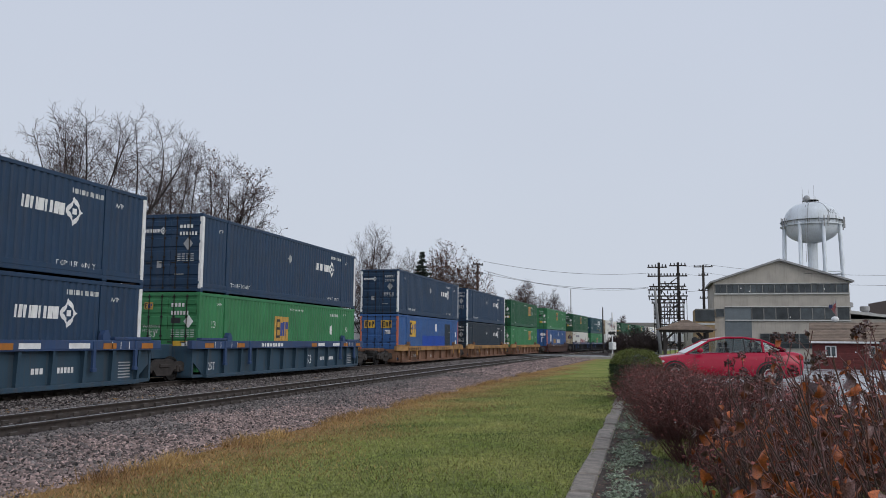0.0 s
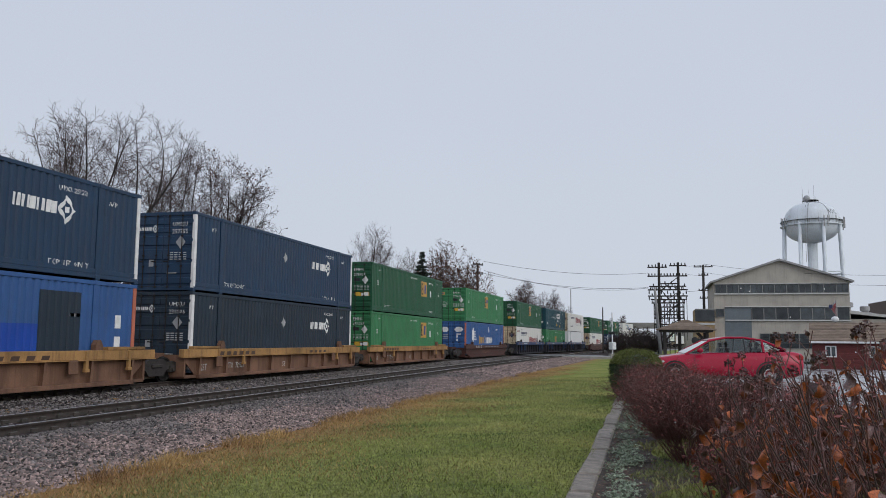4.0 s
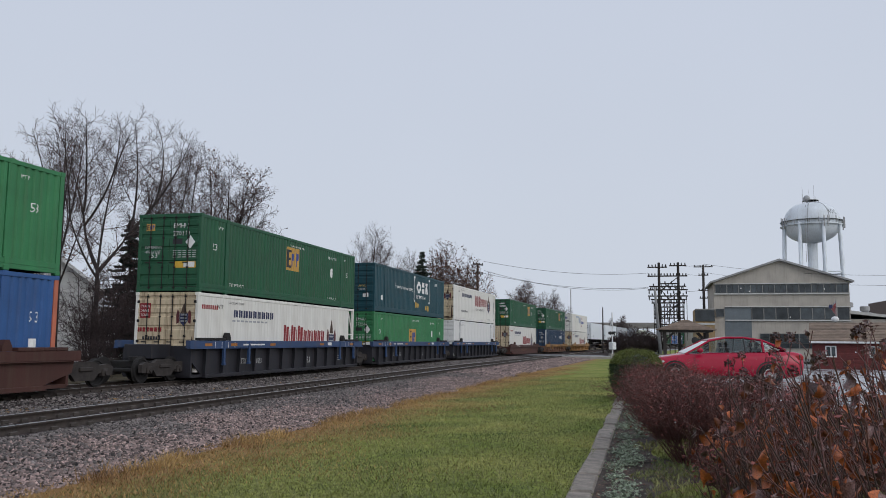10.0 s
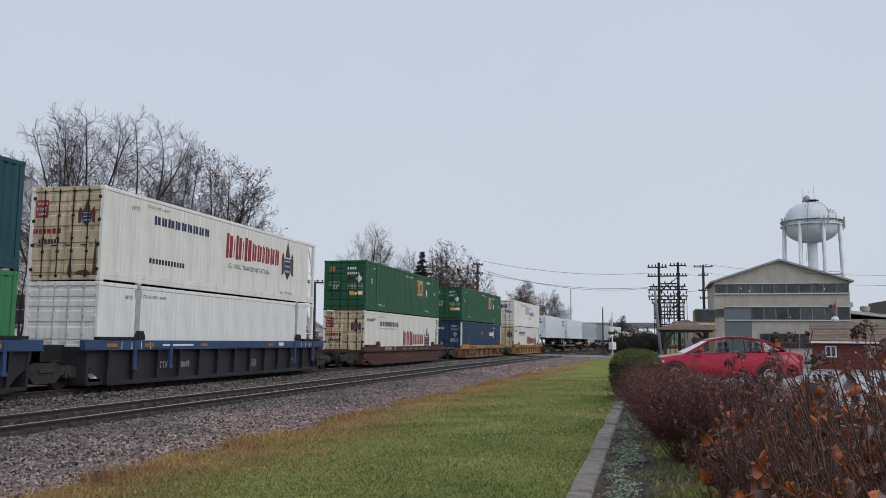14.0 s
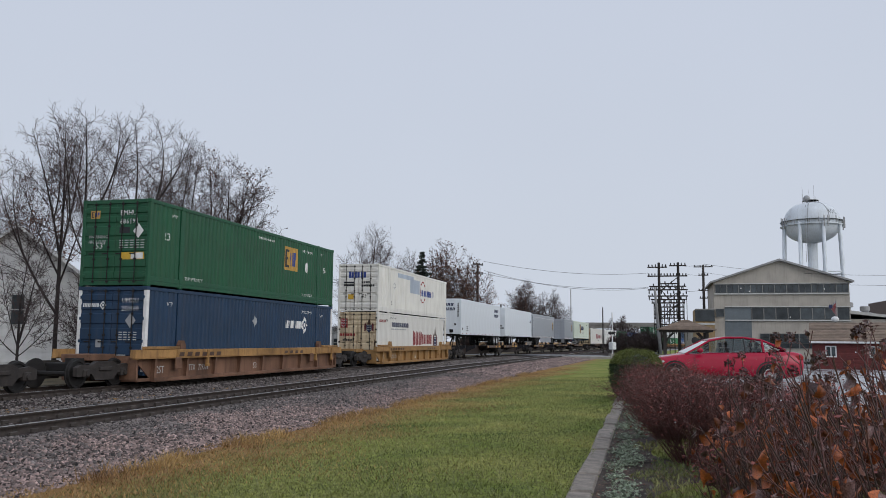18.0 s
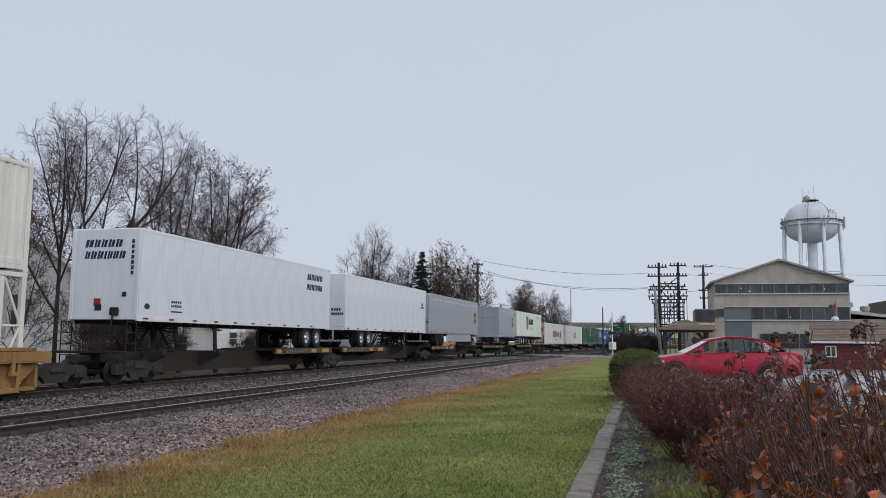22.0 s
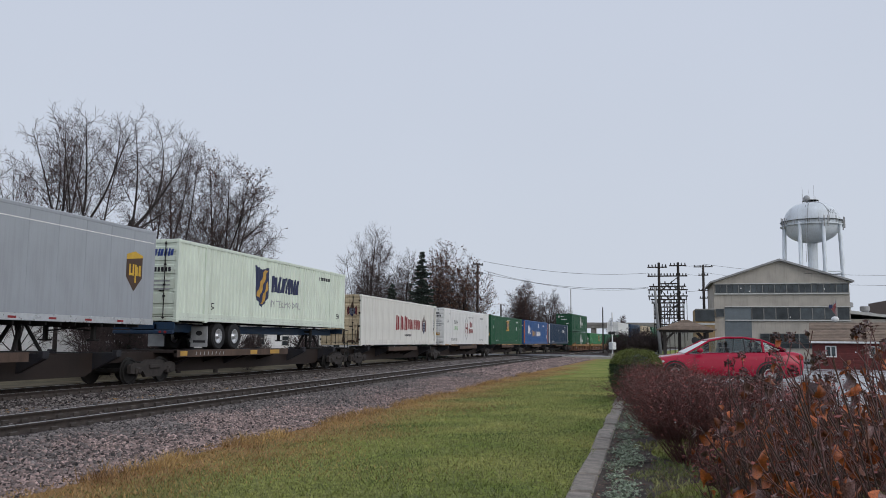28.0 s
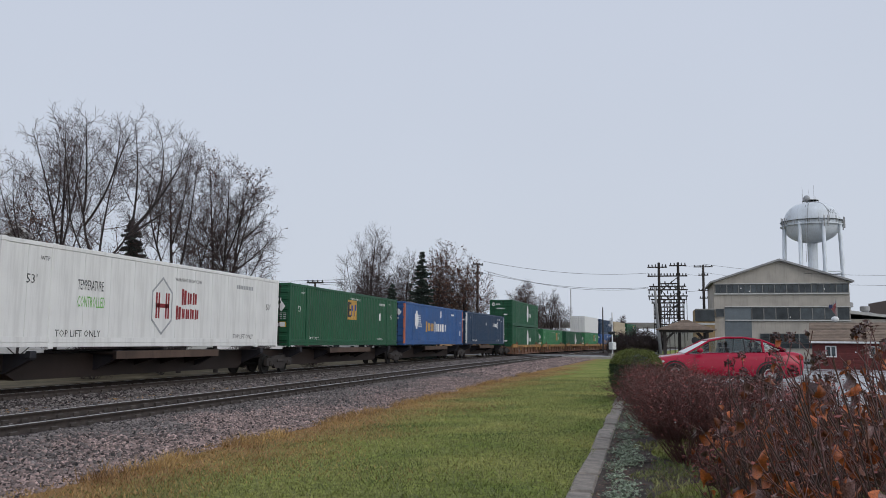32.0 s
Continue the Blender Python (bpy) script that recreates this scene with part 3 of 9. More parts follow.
def door_details(door_l, door_r, style, y):
    """Marks on the two doors of the end that faces the camera."""
    e = dict(x=y, ribbed=False, axis="end")
    if style in ("green", "greenblue"):
        square_logo(door_l, -0.98, 2.2, 0.34, **e)
        door_number(door_r, 0.14, 2.36, 0.25, MARKWHITE, e, 0.14)
        mark("height_plate", [rect(0.14, 1.76, 0.4, 0.2)], MARKBLACK, door_r, **e)
        mark("placard", [ellipse(0.86, 1.83, 0.2, 0.25, 4)], MARKWHITE, door_r, **e)
        mark("size_number", None, MARKWHITE, door_l, words=("53'", -0.75, 1.25, 0.3), **e)
        mark("data_mark", [rect(0.16 + 0.2 * j, 1.5 - k * 0.08, 0.14, 0.032) for k in range(4) for j in range(5)], MARKPALE, door_r, **e)
        mark("lettering", None, MARKPALE, door_l, words=("WARNING", -1.02, 1.6, 0.15), **e)
        mark("lettering", None, MARKPALE, door_l, words=("HIGH CUBE", -1.02, 1.43, 0.15), squeeze=0.85, **e)
        mark("yellow_label", [rect(0.22, 0.88, 0.9, 0.24)], MARKYELLOW, door_r, **e)
        mark("white_label", [rect(0.62, 0.9, 0.45, 0.2)], MARKWHITE, door_r, x=y, ribbed=False, axis="end", lift=0.008)
    elif style == "diamond":
        diamond_logo(door_l, -1.1, 2.22, 0.24, MARKWHITE, **e)
        door_number(door_r, 0.36, 2.36, 0.23, MARKWHITE, e, 0.13)
        mark("placard", [ellipse(0.72, 1.78, 0.2, 0.25, 4)], MARKGREY, door_r, **e)
        mark("data_mark", [rect(0.3 + 0.18 * j, 1.38 - k * 0.08, 0.13, 0.032) for k in range(4) for j in range(4)] + [rect(0.2, 0.64, 0.4, 0.03)], MARKPALE, door_r, **e)
        mark("label_plate", [rect(-0.55, 0.9, 0.2, 0.25)], MARKGREY, door_l, **e)
    elif style == "cream":
        mark("red_placard", [rect(-1.1, 1.95, 0.45, 0.55)], MARKRED, door_l, **e)
        mark("lettering", None, MARKWHITE, door_l, words=("TRAIN", -1.07, 2.34, 0.13), x=y, ribbed=False, axis="end", lift=0.008)
        mark("lettering", None, MARKWHITE, door_l, words=("DRIVE", -1.07, 2.18, 0.13), x=y, ribbed=False, axis="end", lift=0.008)
        mark("lettering", None, MARKWHITE, door_l, words=("TEAM", -1.07, 2.02, 0.13), x=y, ribbed=False, axis="end", lift=0.008)
        crest(door_r, 0.72, 1.65, 0.85, **e)
        mark("word_mark", word_bars(-1.15, 1.45, (0.16, 0.1, 0.3, 0.12, 0.14), 0.16, 0.04), MARKRED, door_l, **e)
        mark("number_mark", word_bars(-0.95, 1.16, (0.08,) * 7, 0.12, 0.03), MARKBLACK, door_l, **e)
        mark("rust_stain", [[(1.0, 0.2), (1.13, 0.2), (1.12, 1.1), (1.07, 1.3)], [(0.12, 0.2), (0.3, 0.22), (0.22, 0.8)], [(0.4, 0.2), (0.95, 0.2), (0.8, 0.34), (0.5, 0.3)]], MARKBROWN, door_r, **e)
    elif style == "stg":
        mark("logo_mark", word_bars(-0.62, 2.05, (0.3, 0.3), 0.38, 0.08), MARKBLUE, door_l, **e)
        mark("logo_mark", word_bars(0.14, 2.05, (0.34,), 0.38, 0.05), MARKBLUE, door_r, **e)
        mark("data_mark", [rect(-0.95, 1.72 - 0.16 * k, 0.66, 0.1) for k in range(2)], MARKBLACK, door_l, **e)
        mark("number_mark", word_bars(0.2, 1.72, (0.1,) * 4, 0.12, 0.04) + word_bars(0.2, 1.52, (0.09,) * 7, 0.12, 0.03), MARKBLACK, door_r, **e)
        mark("yellow_label", [rect(-0.65, 0.75, 0.35, 0.3)], MARKYELLOW, door_l, **e)
        mark("size_number", None, MARKBLACK, door_r, words=("53'", 0.25, 0.85, 0.28), **e)
    elif style == "blue_yellow":
        for d, u in ((door_l, -1.0), (door_r, 0.14)):
            mark("logo_field", [rect(u, 2.0, 0.72, 0.5)], MARKYELLOW, d, **e)
            mark("logo_shape", [rect(u + 0.06, 2.08, 0.09, 0.36), rect(u + 0.15, 2.37, 0.12, 0.07), rect(u + 0.15, 2.22, 0.1, 0.07), rect(u + 0.15, 2.08, 0.12, 0.07),
                                rect(u + 0.32, 2.1, 0.07, 0.3), rect(u + 0.42, 2.1, 0.06, 0.3), rect(u + 0.54, 2.08, 0.06, 0.36), rect(u + 0.6, 2.26, 0.08, 0.16)], MARKBLACK, d, x=y, ribbed=False, axis="end", lift=0.008)
        mark("data_mark", [rect(0.4, 1.62, 0.4, 0.26)], MARKWHITE, door_r, **e)
        mark("bright_patch", [rect(0.2, 1.3, 0.5, 0.5)], BLUE, door_r, **e)
    elif style == "blue":
        for d, u in ((door_l, -0.6), (door_r, 0.66)):
            mark("logo_hexagon", [ellipse(u, 2.2, 0.4, 0.25, 6)], MARKWHITE, d, **e)
        mark("data_mark", [rect(-1.0, 1.7 - 0.15 * k, 0.7, 0.06) for k in range(3)], MARKGREY, door_l, **e)
        mark("data_mark", [rect(0.45, 1.75, 0.4, 0.1), rect(0.45, 1.5, 0.12, 0.2), rect(0.45, 1.2, 0.12, 0.2)], MARKWHITE, door_r, **e)
    elif style == "teal":
        mark("white_plate", [rect(-1.05, 2.0, 0.78, 0.45)], MARKGREY, door_l, **e)
        mark("lettering", None, MARKPALE, door_l, words=("WARNING", -1.0, 1.42, 0.16), **e)
        mark("lettering", None, MARKPALE, door_l, words=("HIGH CUBE", -1.0, 1.24, 0.16), squeeze=0.85, **e)
        mark("number_mark", None, MARKYELLOW, door_r, words=("UMXU", 0.22, 1.45, 0.2), **e)
        mark("number_mark", None, MARKPALE, door_r, words=("633053", 0.22, 1.25, 0.2), **e)
        mark("white_plate", [rect(0.55, 0.85, 0.35, 0.25)], MARKWHITE, door_r, **e)
    elif style == "hub":
        mark("number_mark", word_bars(0.3, 2.42, (0.12,) * 4, 0.15, 0.03) + word_bars(0.3, 2.2, (0.09,) * 6, 0.15, 0.03), MARKBLACK, door_r, **e)
        mark("data_mark", [rect(0.2, 1.9 - k * 0.14, 0.85, 0.06) for k in range(4)] + [rect(-1.0, 1.9 - k * 0.14, 0.8, 0.06) for k in range(4)], MARKGREY, door_r, **e)
        mark("size_number", None, MARKBLACK, door_r, words=("53'", 0.35, 1.1, 0.3), **e)
        mark("orange_label", [rect(0.3, 0.75, 0.6, 0.22)], MARKGOLD, door_r, **e)
    elif style == "leaf":
        mark("logo_ring", ring_of(-0.85, 2.4, 0.17, 0.2, 0.45, 8), MARKWHITE, door_l, **e)
        mark("word_mark", word_bars(-0.55, 2.34, (0.12, 0.1, 0.12), 0.14, 0.04), MARKWHITE, door_l, **e)
        mark("data_mark", [rect(-0.5, 1.9, 0.9, 0.1), rect(0.3, 1.2, 0.4, 0.14)], MARKWHITE, door_r, **e)
    elif style == "swift":
        mark("logo_mark", word_bars(0.2, 2.3, (0.2, 0.2, 0.1, 0.2), 0.26, 0.05, 0.05), MARKBLUE, door_r, **e)
        mark("number_mark", word_bars(0.2, 1.75, (0.1,) * 6, 0.16, 0.04), MARKBLACK, door_r, **e)
        mark("data_mark", [rect(0.2, 1.4 - 0.14 * k, 0.8, 0.05) for k in range(3)], MARKGREY, door_r, **e)


def small_marks(near, mat, pale_text=True, ribbed=True):
    """Size numbers, lifting words and the high-cube warning that most boxes carry."""
    k = dict(ribbed=ribbed)
    mark("size_number", None, mat, near, words=("53", -7.2, 1.62, 0.36), **k)
    mark("size_number", None, mat, near, words=("53", 6.85, 1.62, 0.36), **k)
    mark("lettering", None, mat, near, words=("WTP", -6.75, 2.45, 0.16), **k)
    mark("lettering", None, mat, near, words=("WTP", 6.4, 2.45, 0.16), **k)
    mark("lettering", None, mat, near, words=("TOP LIFT ONLY", -5.85, 0.34, 0.17), **k)
    mark("lettering", None, mat, near, words=("TOP LIFT ONLY", 4.2, 0.34, 0.17), **k)
    mark("lettering", None, mat, near, words=("WARNING HIGH CUBE", -0.3, 2.5, 0.15), **k)


EMBLEM_AT = {"green": 2.25, "greenmid": -0.72, "greenlow": -1.75, "greenlowmid": -0.87}


def side_details(near, style):
    if style == "diamond":
        diamond_logo(near, 2.55, 1.72, 0.66, MARKWHITE)
        mark("placard", [ellipse(-0.4, 1.95, 0.19, 0.32, 4)], MARKGREY, near)
        if NUMBER[0]:
            mark("number_mark", None, MARKWHITE, near, words=(NUMBER[0], 4.3, 2.42, 0.2))
        else:
            mark("number_mark", word_bars(4.5, 2.42, (0.1,) * 4, 0.14, 0.05) + word_bars(5.15, 2.42, (0.09,) * 6, 0.14, 0.04), MARKPALE, near)
        mark("lettering", None, MARKWHITE, near, words=("WTP", -6.9, 2.3, 0.2))
        mark("lettering", None, MARKWHITE, near, words=("WTP", 6.5, 2.3, 0.2))
        mark("lettering", None, MARKWHITE, near, words=("TOP LIFT ONLY", -5.85, 0.3, 0.24))
        mark("lettering", None, MARKWHITE, near, words=("TOP LIFT ONLY", 4.0, 0.3, 0.24))
    elif style in EMBLEM_AT:
        square_logo(near, EMBLEM_AT[style], {"greenlow": 0.88, "greenlowmid": 0.66}.get(style, 1.15), 1.36)
        mark("placard", [ellipse(4.75, 1.7, 0.22, 0.27, 4)], MARKWHITE, near)
        if NUMBER[0]:
            mark("number_mark", None, MARKWHITE, near, words=(NUMBER[0], 4.2, 2.38, 0.2))
        else:
            mark("number_mark", word_bars(4.6, 2.38, (0.1,) * 4, 0.14, 0.05) + word_bars(5.25, 2.38, (0.09,) * 4, 0.14, 0.04), MARKPALE, near)
        small_marks(near, MARKWHITE)
    elif style == "blue_yellow":
        square_logo(near, -5.45, 1.2, 1.38, back=MARKYELLOW)
        mark("bright_patch", [rect(-2.4, 0.62, 6.2, 0.95)], paint("bright_blue_patch", (0.012, 0.065, 0.36), streak=0.1), near)
        mark("dark_patch", [rect(3.8, 0.5, 1.7, 2.0)], DARKNAVY, near)
        mark("white_plate", [rect(0.9, 1.9, 0.5, 0.55)], MARKWHITE, near)
        mark("data_mark", [rect(5.0, 1.8, 0.5, 0.1), rect(7.1, 1.5, 0.3, 0.4), rect(7.1, 0.9, 0.25, 0.35)], MARKWHITE, near)
    elif style == "blue":
        mark("logo_hexagon", [ellipse(-5.3, 1.75, 0.42, 0.72, 6)] + [rect(-4.95, 1.3 + 0.15 * k, 0.9 - 0.08 * k, 0.06) for k in range(6)], MARKWHITE, near)
        x = word_bars(-3.05, 1.0, (0.44, 0.32, 0.3, 0.28, 0.26), 0.6, 0.12, tall=(0,))
        y = word_bars(-0.75, 1.0, (0.42, 0.22, 0.3, 0.28, 0.28), 0.6, 0.1, tall=(0,)) + word_bars(1.25, 1.0, (0.24,) * 4, 0.6, 0.1)
        mark("word_mark", x, MARKGOLD, near)
        mark("word_mark", y, MARKWHITE, near)
        mark("white_plate", [rect(0.9, 2.05, 0.45, 0.5)], MARKWHITE, near)
        mark("number_mark", word_bars(4.2, 2.3, (0.1,) * 7, 0.14, 0.05), MARKWHITE, near)
        mark("size_number", None, MARKWHITE, near, words=("53", 7.0, 1.6, 0.42))
        mark("white_plate", [rect(7.05, 0.75, 0.3, 0.42)], MARKWHITE, near)
    elif style == "teal":
        mark("lettering", None, MARKWHITE, near, words=("How tomorrow moves", -4.0, 1.62, 0.46), squeeze=0.88)
        br = [rect(0.00, 0.95, 0.1, 1.75), rect(0.10, 2.58, 0.22, 0.12), rect(0.10, 0.95, 0.22, 0.12), rect(3.95, 0.95, 0.1, 1.75), rect(3.73, 2.58, 0.22, 0.12), rect(3.73, 0.95, 0.22, 0.12)]
        mark("logo_bracket", br, MARKWHITE, near)
        mark("logo_shape", ring_of(1.25, 2.0, 0.5, 0.42, 0.4, 10) + [rect(1.95, 1.62, 0.62, 0.34), rect(1.95, 2.06, 0.62, 0.34), rect(2.8, 1.62, 0.24, 0.78, 0.4), rect(3.3, 1.62, 0.24, 0.78, -0.35)], MARKWHITE, near)
        mark("lettering", None, MARKWHITE, near, words=("INTERMODAL", 0.75, 1.2, 0.36))
        mark("logo_dot", [ellipse(0.55 + k, 0.75 - 0.05 * k, 0.16, 0.2, 10) for k in (0.0, 0.45, 2.6, 3.05)], MARKYELLOW, near)
        mark("number_mark", word_bars(5.4, 2.35, (0.14,) * 5, 0.2, 0.05), MARKWHITE, near)
        mark("white_plate", [rect(-6.9, 0.75, 0.35, 0.3)], MARKWHITE, near)
    elif style == "leaf":
        mark("logo_leaf", [ellipse(1.0, 1.6, 0.5, 1.0, 10)], MARKWHITE, near)
        mark("word_mark", word_bars(1.9, 1.2, (0.3, 0.25, 0.3), 0.45, 0.12), MARKWHITE, near)
    elif style == "swift":
        mark("logo_shield", [[(-2.2, 1.2), (-1.6, 0.75), (-1.0, 1.2), (-0.95, 2.5), (-1.6, 2.35), (-2.25, 2.5)]], MARKNAVY, near)
        mark("logo_stripe", [[(-2.1, 1.25), (-1.8, 1.15), (-1.1, 2.35), (-1.4, 2.35)], [(-1.7, 0.9), (-1.45, 0.92), (-1.05, 1.6), (-1.1, 1.9)]], MARKGOLD, near, lift=0.007)
        mark("logo_mark", word_bars(-0.75, 1.45, (0.55, 0.64, 0.2, 0.5, 0.55), 0.72, 0.1, 0.12), MARKNAVY, near)
        mark("lettering", None, MARKGREY, near, words=("INTERMODAL", -0.8, 0.82, 0.42), squeeze=1.2)
        mark("size_number", None, MARKBLACK, near, words=("5", -5.7, 0.5, 0.38))
        mark("size_number", None, MARKBLACK, near, words=("53", 6.9, 0.5, 0.4))
        mark("number_mark", word_bars(4.6, 2.35, (0.1,) * 9, 0.16, 0.05), MARKBLACK, near)
    elif style in ("england", "england_top"):
        k = dict(ribbed=False)
        if style == "england":
            mark("word_mark", word_bars(-5.4, 2.05, (0.34, 0.28, 0.36, 0.3, 0.3, 0.28, 0.32, 0.3, 0.3), 0.3, 0.09), MARKNAVY, near, **k)
            mark("data_mark", [rect(-5.5 + 0.35 * i, 1.88, 0.25, 0.07) for i in range(9)], MARKGREY, near, **k)
            mark("word_mark", word_bars(-0.8, 0.95, (0.5, 0.07, 0.46, 0.07, 0.56, 0.36, 0.36, 0.2, 0.36, 0.36, 0.36), 0.72, 0.1, 0.04, tall=(0, 2, 4)), MARKRED, near, **k)
            crest(near, 4.87, 0.55, 1.7, **k)
            mark("lettering", None, MARKBLACK, near, words=("GLOBAL TRANSPORTATION", -0.6, 0.45, 0.28), squeeze=1.0, **k)
            mark("number_mark", word_bars(-7.8, 2.3, (0.1,) * 8, 0.16, 0.05), MARKRED, near, **k)
        else:
            mark("word_mark", word_bars(-5.4, 2.05, (0.34, 0.28, 0.36, 0.3, 0.3, 0.28, 0.32, 0.3, 0.3), 0.3, 0.09), MARKNAVY, near, **k)
            mark("word_mark", word_bars(-0.6, 1.5, (0.5, 0.07, 0.46, 0.07, 0.56, 0.36, 0.36, 0.2, 0.36, 0.36, 0.36), 0.72, 0.1, 0.04, tall=(0, 2, 4)), MARKRED, near, **k)
            crest(near, 5.0, 0.95, 1.75, **k)
            mark("lettering", None, MARKBLACK, near, words=("GLOBAL TRANSPORTATION", -0.4, 1.05, 0.28), squeeze=1.0, **k)
            mark("word_mark", word_bars(-5.6, 0.75, (0.12,) * 12, 0.17, 0.06), MARKBLACK, near, **k)
            mark("lettering", None, MARKBLACK, near, words=("TOP LIFT ONLY", 4.3, 0.3, 0.18), **k)
        mark("lettering", None, MARKBLACK, near, words=("STACK LIMIT 3 HIGH", -5.85, 2.55, 0.14), **k)
        mark("lettering", None, MARKBLACK, near, words=("WTP", -6.7, 2.35, 0.22), **k)
    elif style == "england_spine":
        k = dict(ribbed=False)
        mark("word_mark", word_bars(-1.7, 1.05, (0.62, 0.08, 0.5, 0.08, 0.62, 0.4, 0.4, 0.2, 0.4, 0.4, 0.4), 0.7, 0.13, 0.04, tall=(0, 2, 4)), MARKRED, near, **k)
        crest(near, 4.75, 0.75, 1.5, **k)
        mark("number_mark", word_bars(0.2, 0.6, (0.12,) * 9, 0.14, 0.05), MARKBLACK, near, **k)
    elif style == "plain_white":
        mark("lettering", None, MARKBLACK, near, words=("STACK LIMIT 3 HIGH", -5.85, 2.5, 0.14), ribbed=False)
        mark("lettering", None, MARKBLACK, near, words=("WTP", -6.8, 2.4, 0.2), ribbed=False)
    elif style == "stg":
        mark("logo_ring", ring_of(1.5, 1.7, 0.66, 0.78, 0.88, 20), MARKRED, near)
        mark("logo_mark", word_bars(0.95, 1.42, (0.34, 0.26, 0.34, 0.2, 0.24, 0.24, 0.1, 0.2, 0.22, 0.1, 0.2, 0.2), 0.44, 0.07), MARKBLUE, near)
        mark("faded_patch", [rect(-4.2, 2.35, 3.4, 0.28), rect(-1.6, 1.5, 2.3, 0.95)], paint("faded_blue_patch", (0.42, 0.48, 0.56), streak=0.1), near)
        mark("placard_outline", ring_of(-4.9, 1.75, 0.24, 0.3, 0.8, 4), MARKGREY, near)
        mark("size_number", None, MARKBLACK, near, words=("5", -5.6, 0.5, 0.36))
        mark("size_number", None, MARKBLACK, near, words=("5", 5.6, 0.5, 0.36))
    elif style == "hub":
        k = dict(ribbed=False)
        mark("lettering", None, MARKBLACK, near, words=("TEMPERATURE", -5.1, 1.7, 0.42), squeeze=0.42, **k)
        mark("lettering", None, MARKGREEN, near, words=("CONTROLLED", -5.1, 1.2, 0.46), squeeze=0.42, **k)
        mark("logo_hexagon", ring_of(-0.83, 1.4, 0.7, 0.98, 0.9, 6, math.pi / 2), MARKGREY, near, **k)
        mark("logo_mark", [rect(-1.2 + 0.14 * i, 0.98, 0.09, 0.86) for i in (0, 1, 4, 5)] + [rect(-1.2, 1.34, 0.79, 0.14)], MARKRED, near, **k)
        mark("word_mark", word_bars(0.35, 1.52, (0.3, 0.26, 0.26), 0.42, 0.08, tall=(0,)) + word_bars(0.02, 1.0, (0.3, 0.18, 0.22, 0.24, 0.24), 0.36, 0.07, tall=(0,)), MARKRED, near, **k)
        mark("lettering", None, MARKBLACK, near, words=("TOP LIFT ONLY", -5.95, 0.34, 0.28), **k)
        mark("lettering", None, MARKBLACK, near, words=("TOP LIFT ONLY", 4.1, 0.34, 0.24), **k)
        mark("size_number", None, MARKBLACK, near, words=("53'", -7.15, 1.75, 0.36), **k)
        mark("size_number", None, MARKBLACK, near, words=("53'", 6.9, 1.55, 0.36), **k)
        mark("lettering", None, MARKBLACK, near, words=("WTP", -6.65, 2.4, 0.17), **k)
        mark("lettering", None, MARKBLACK, near, words=("WARNING HIGH CUBE", -0.1, 2.3, 0.17), **k)
        mark("number_mark", word_bars(4.3, 2.3, (0.1,) * 10, 0.15, 0.04), MARKGREY, near, **k)


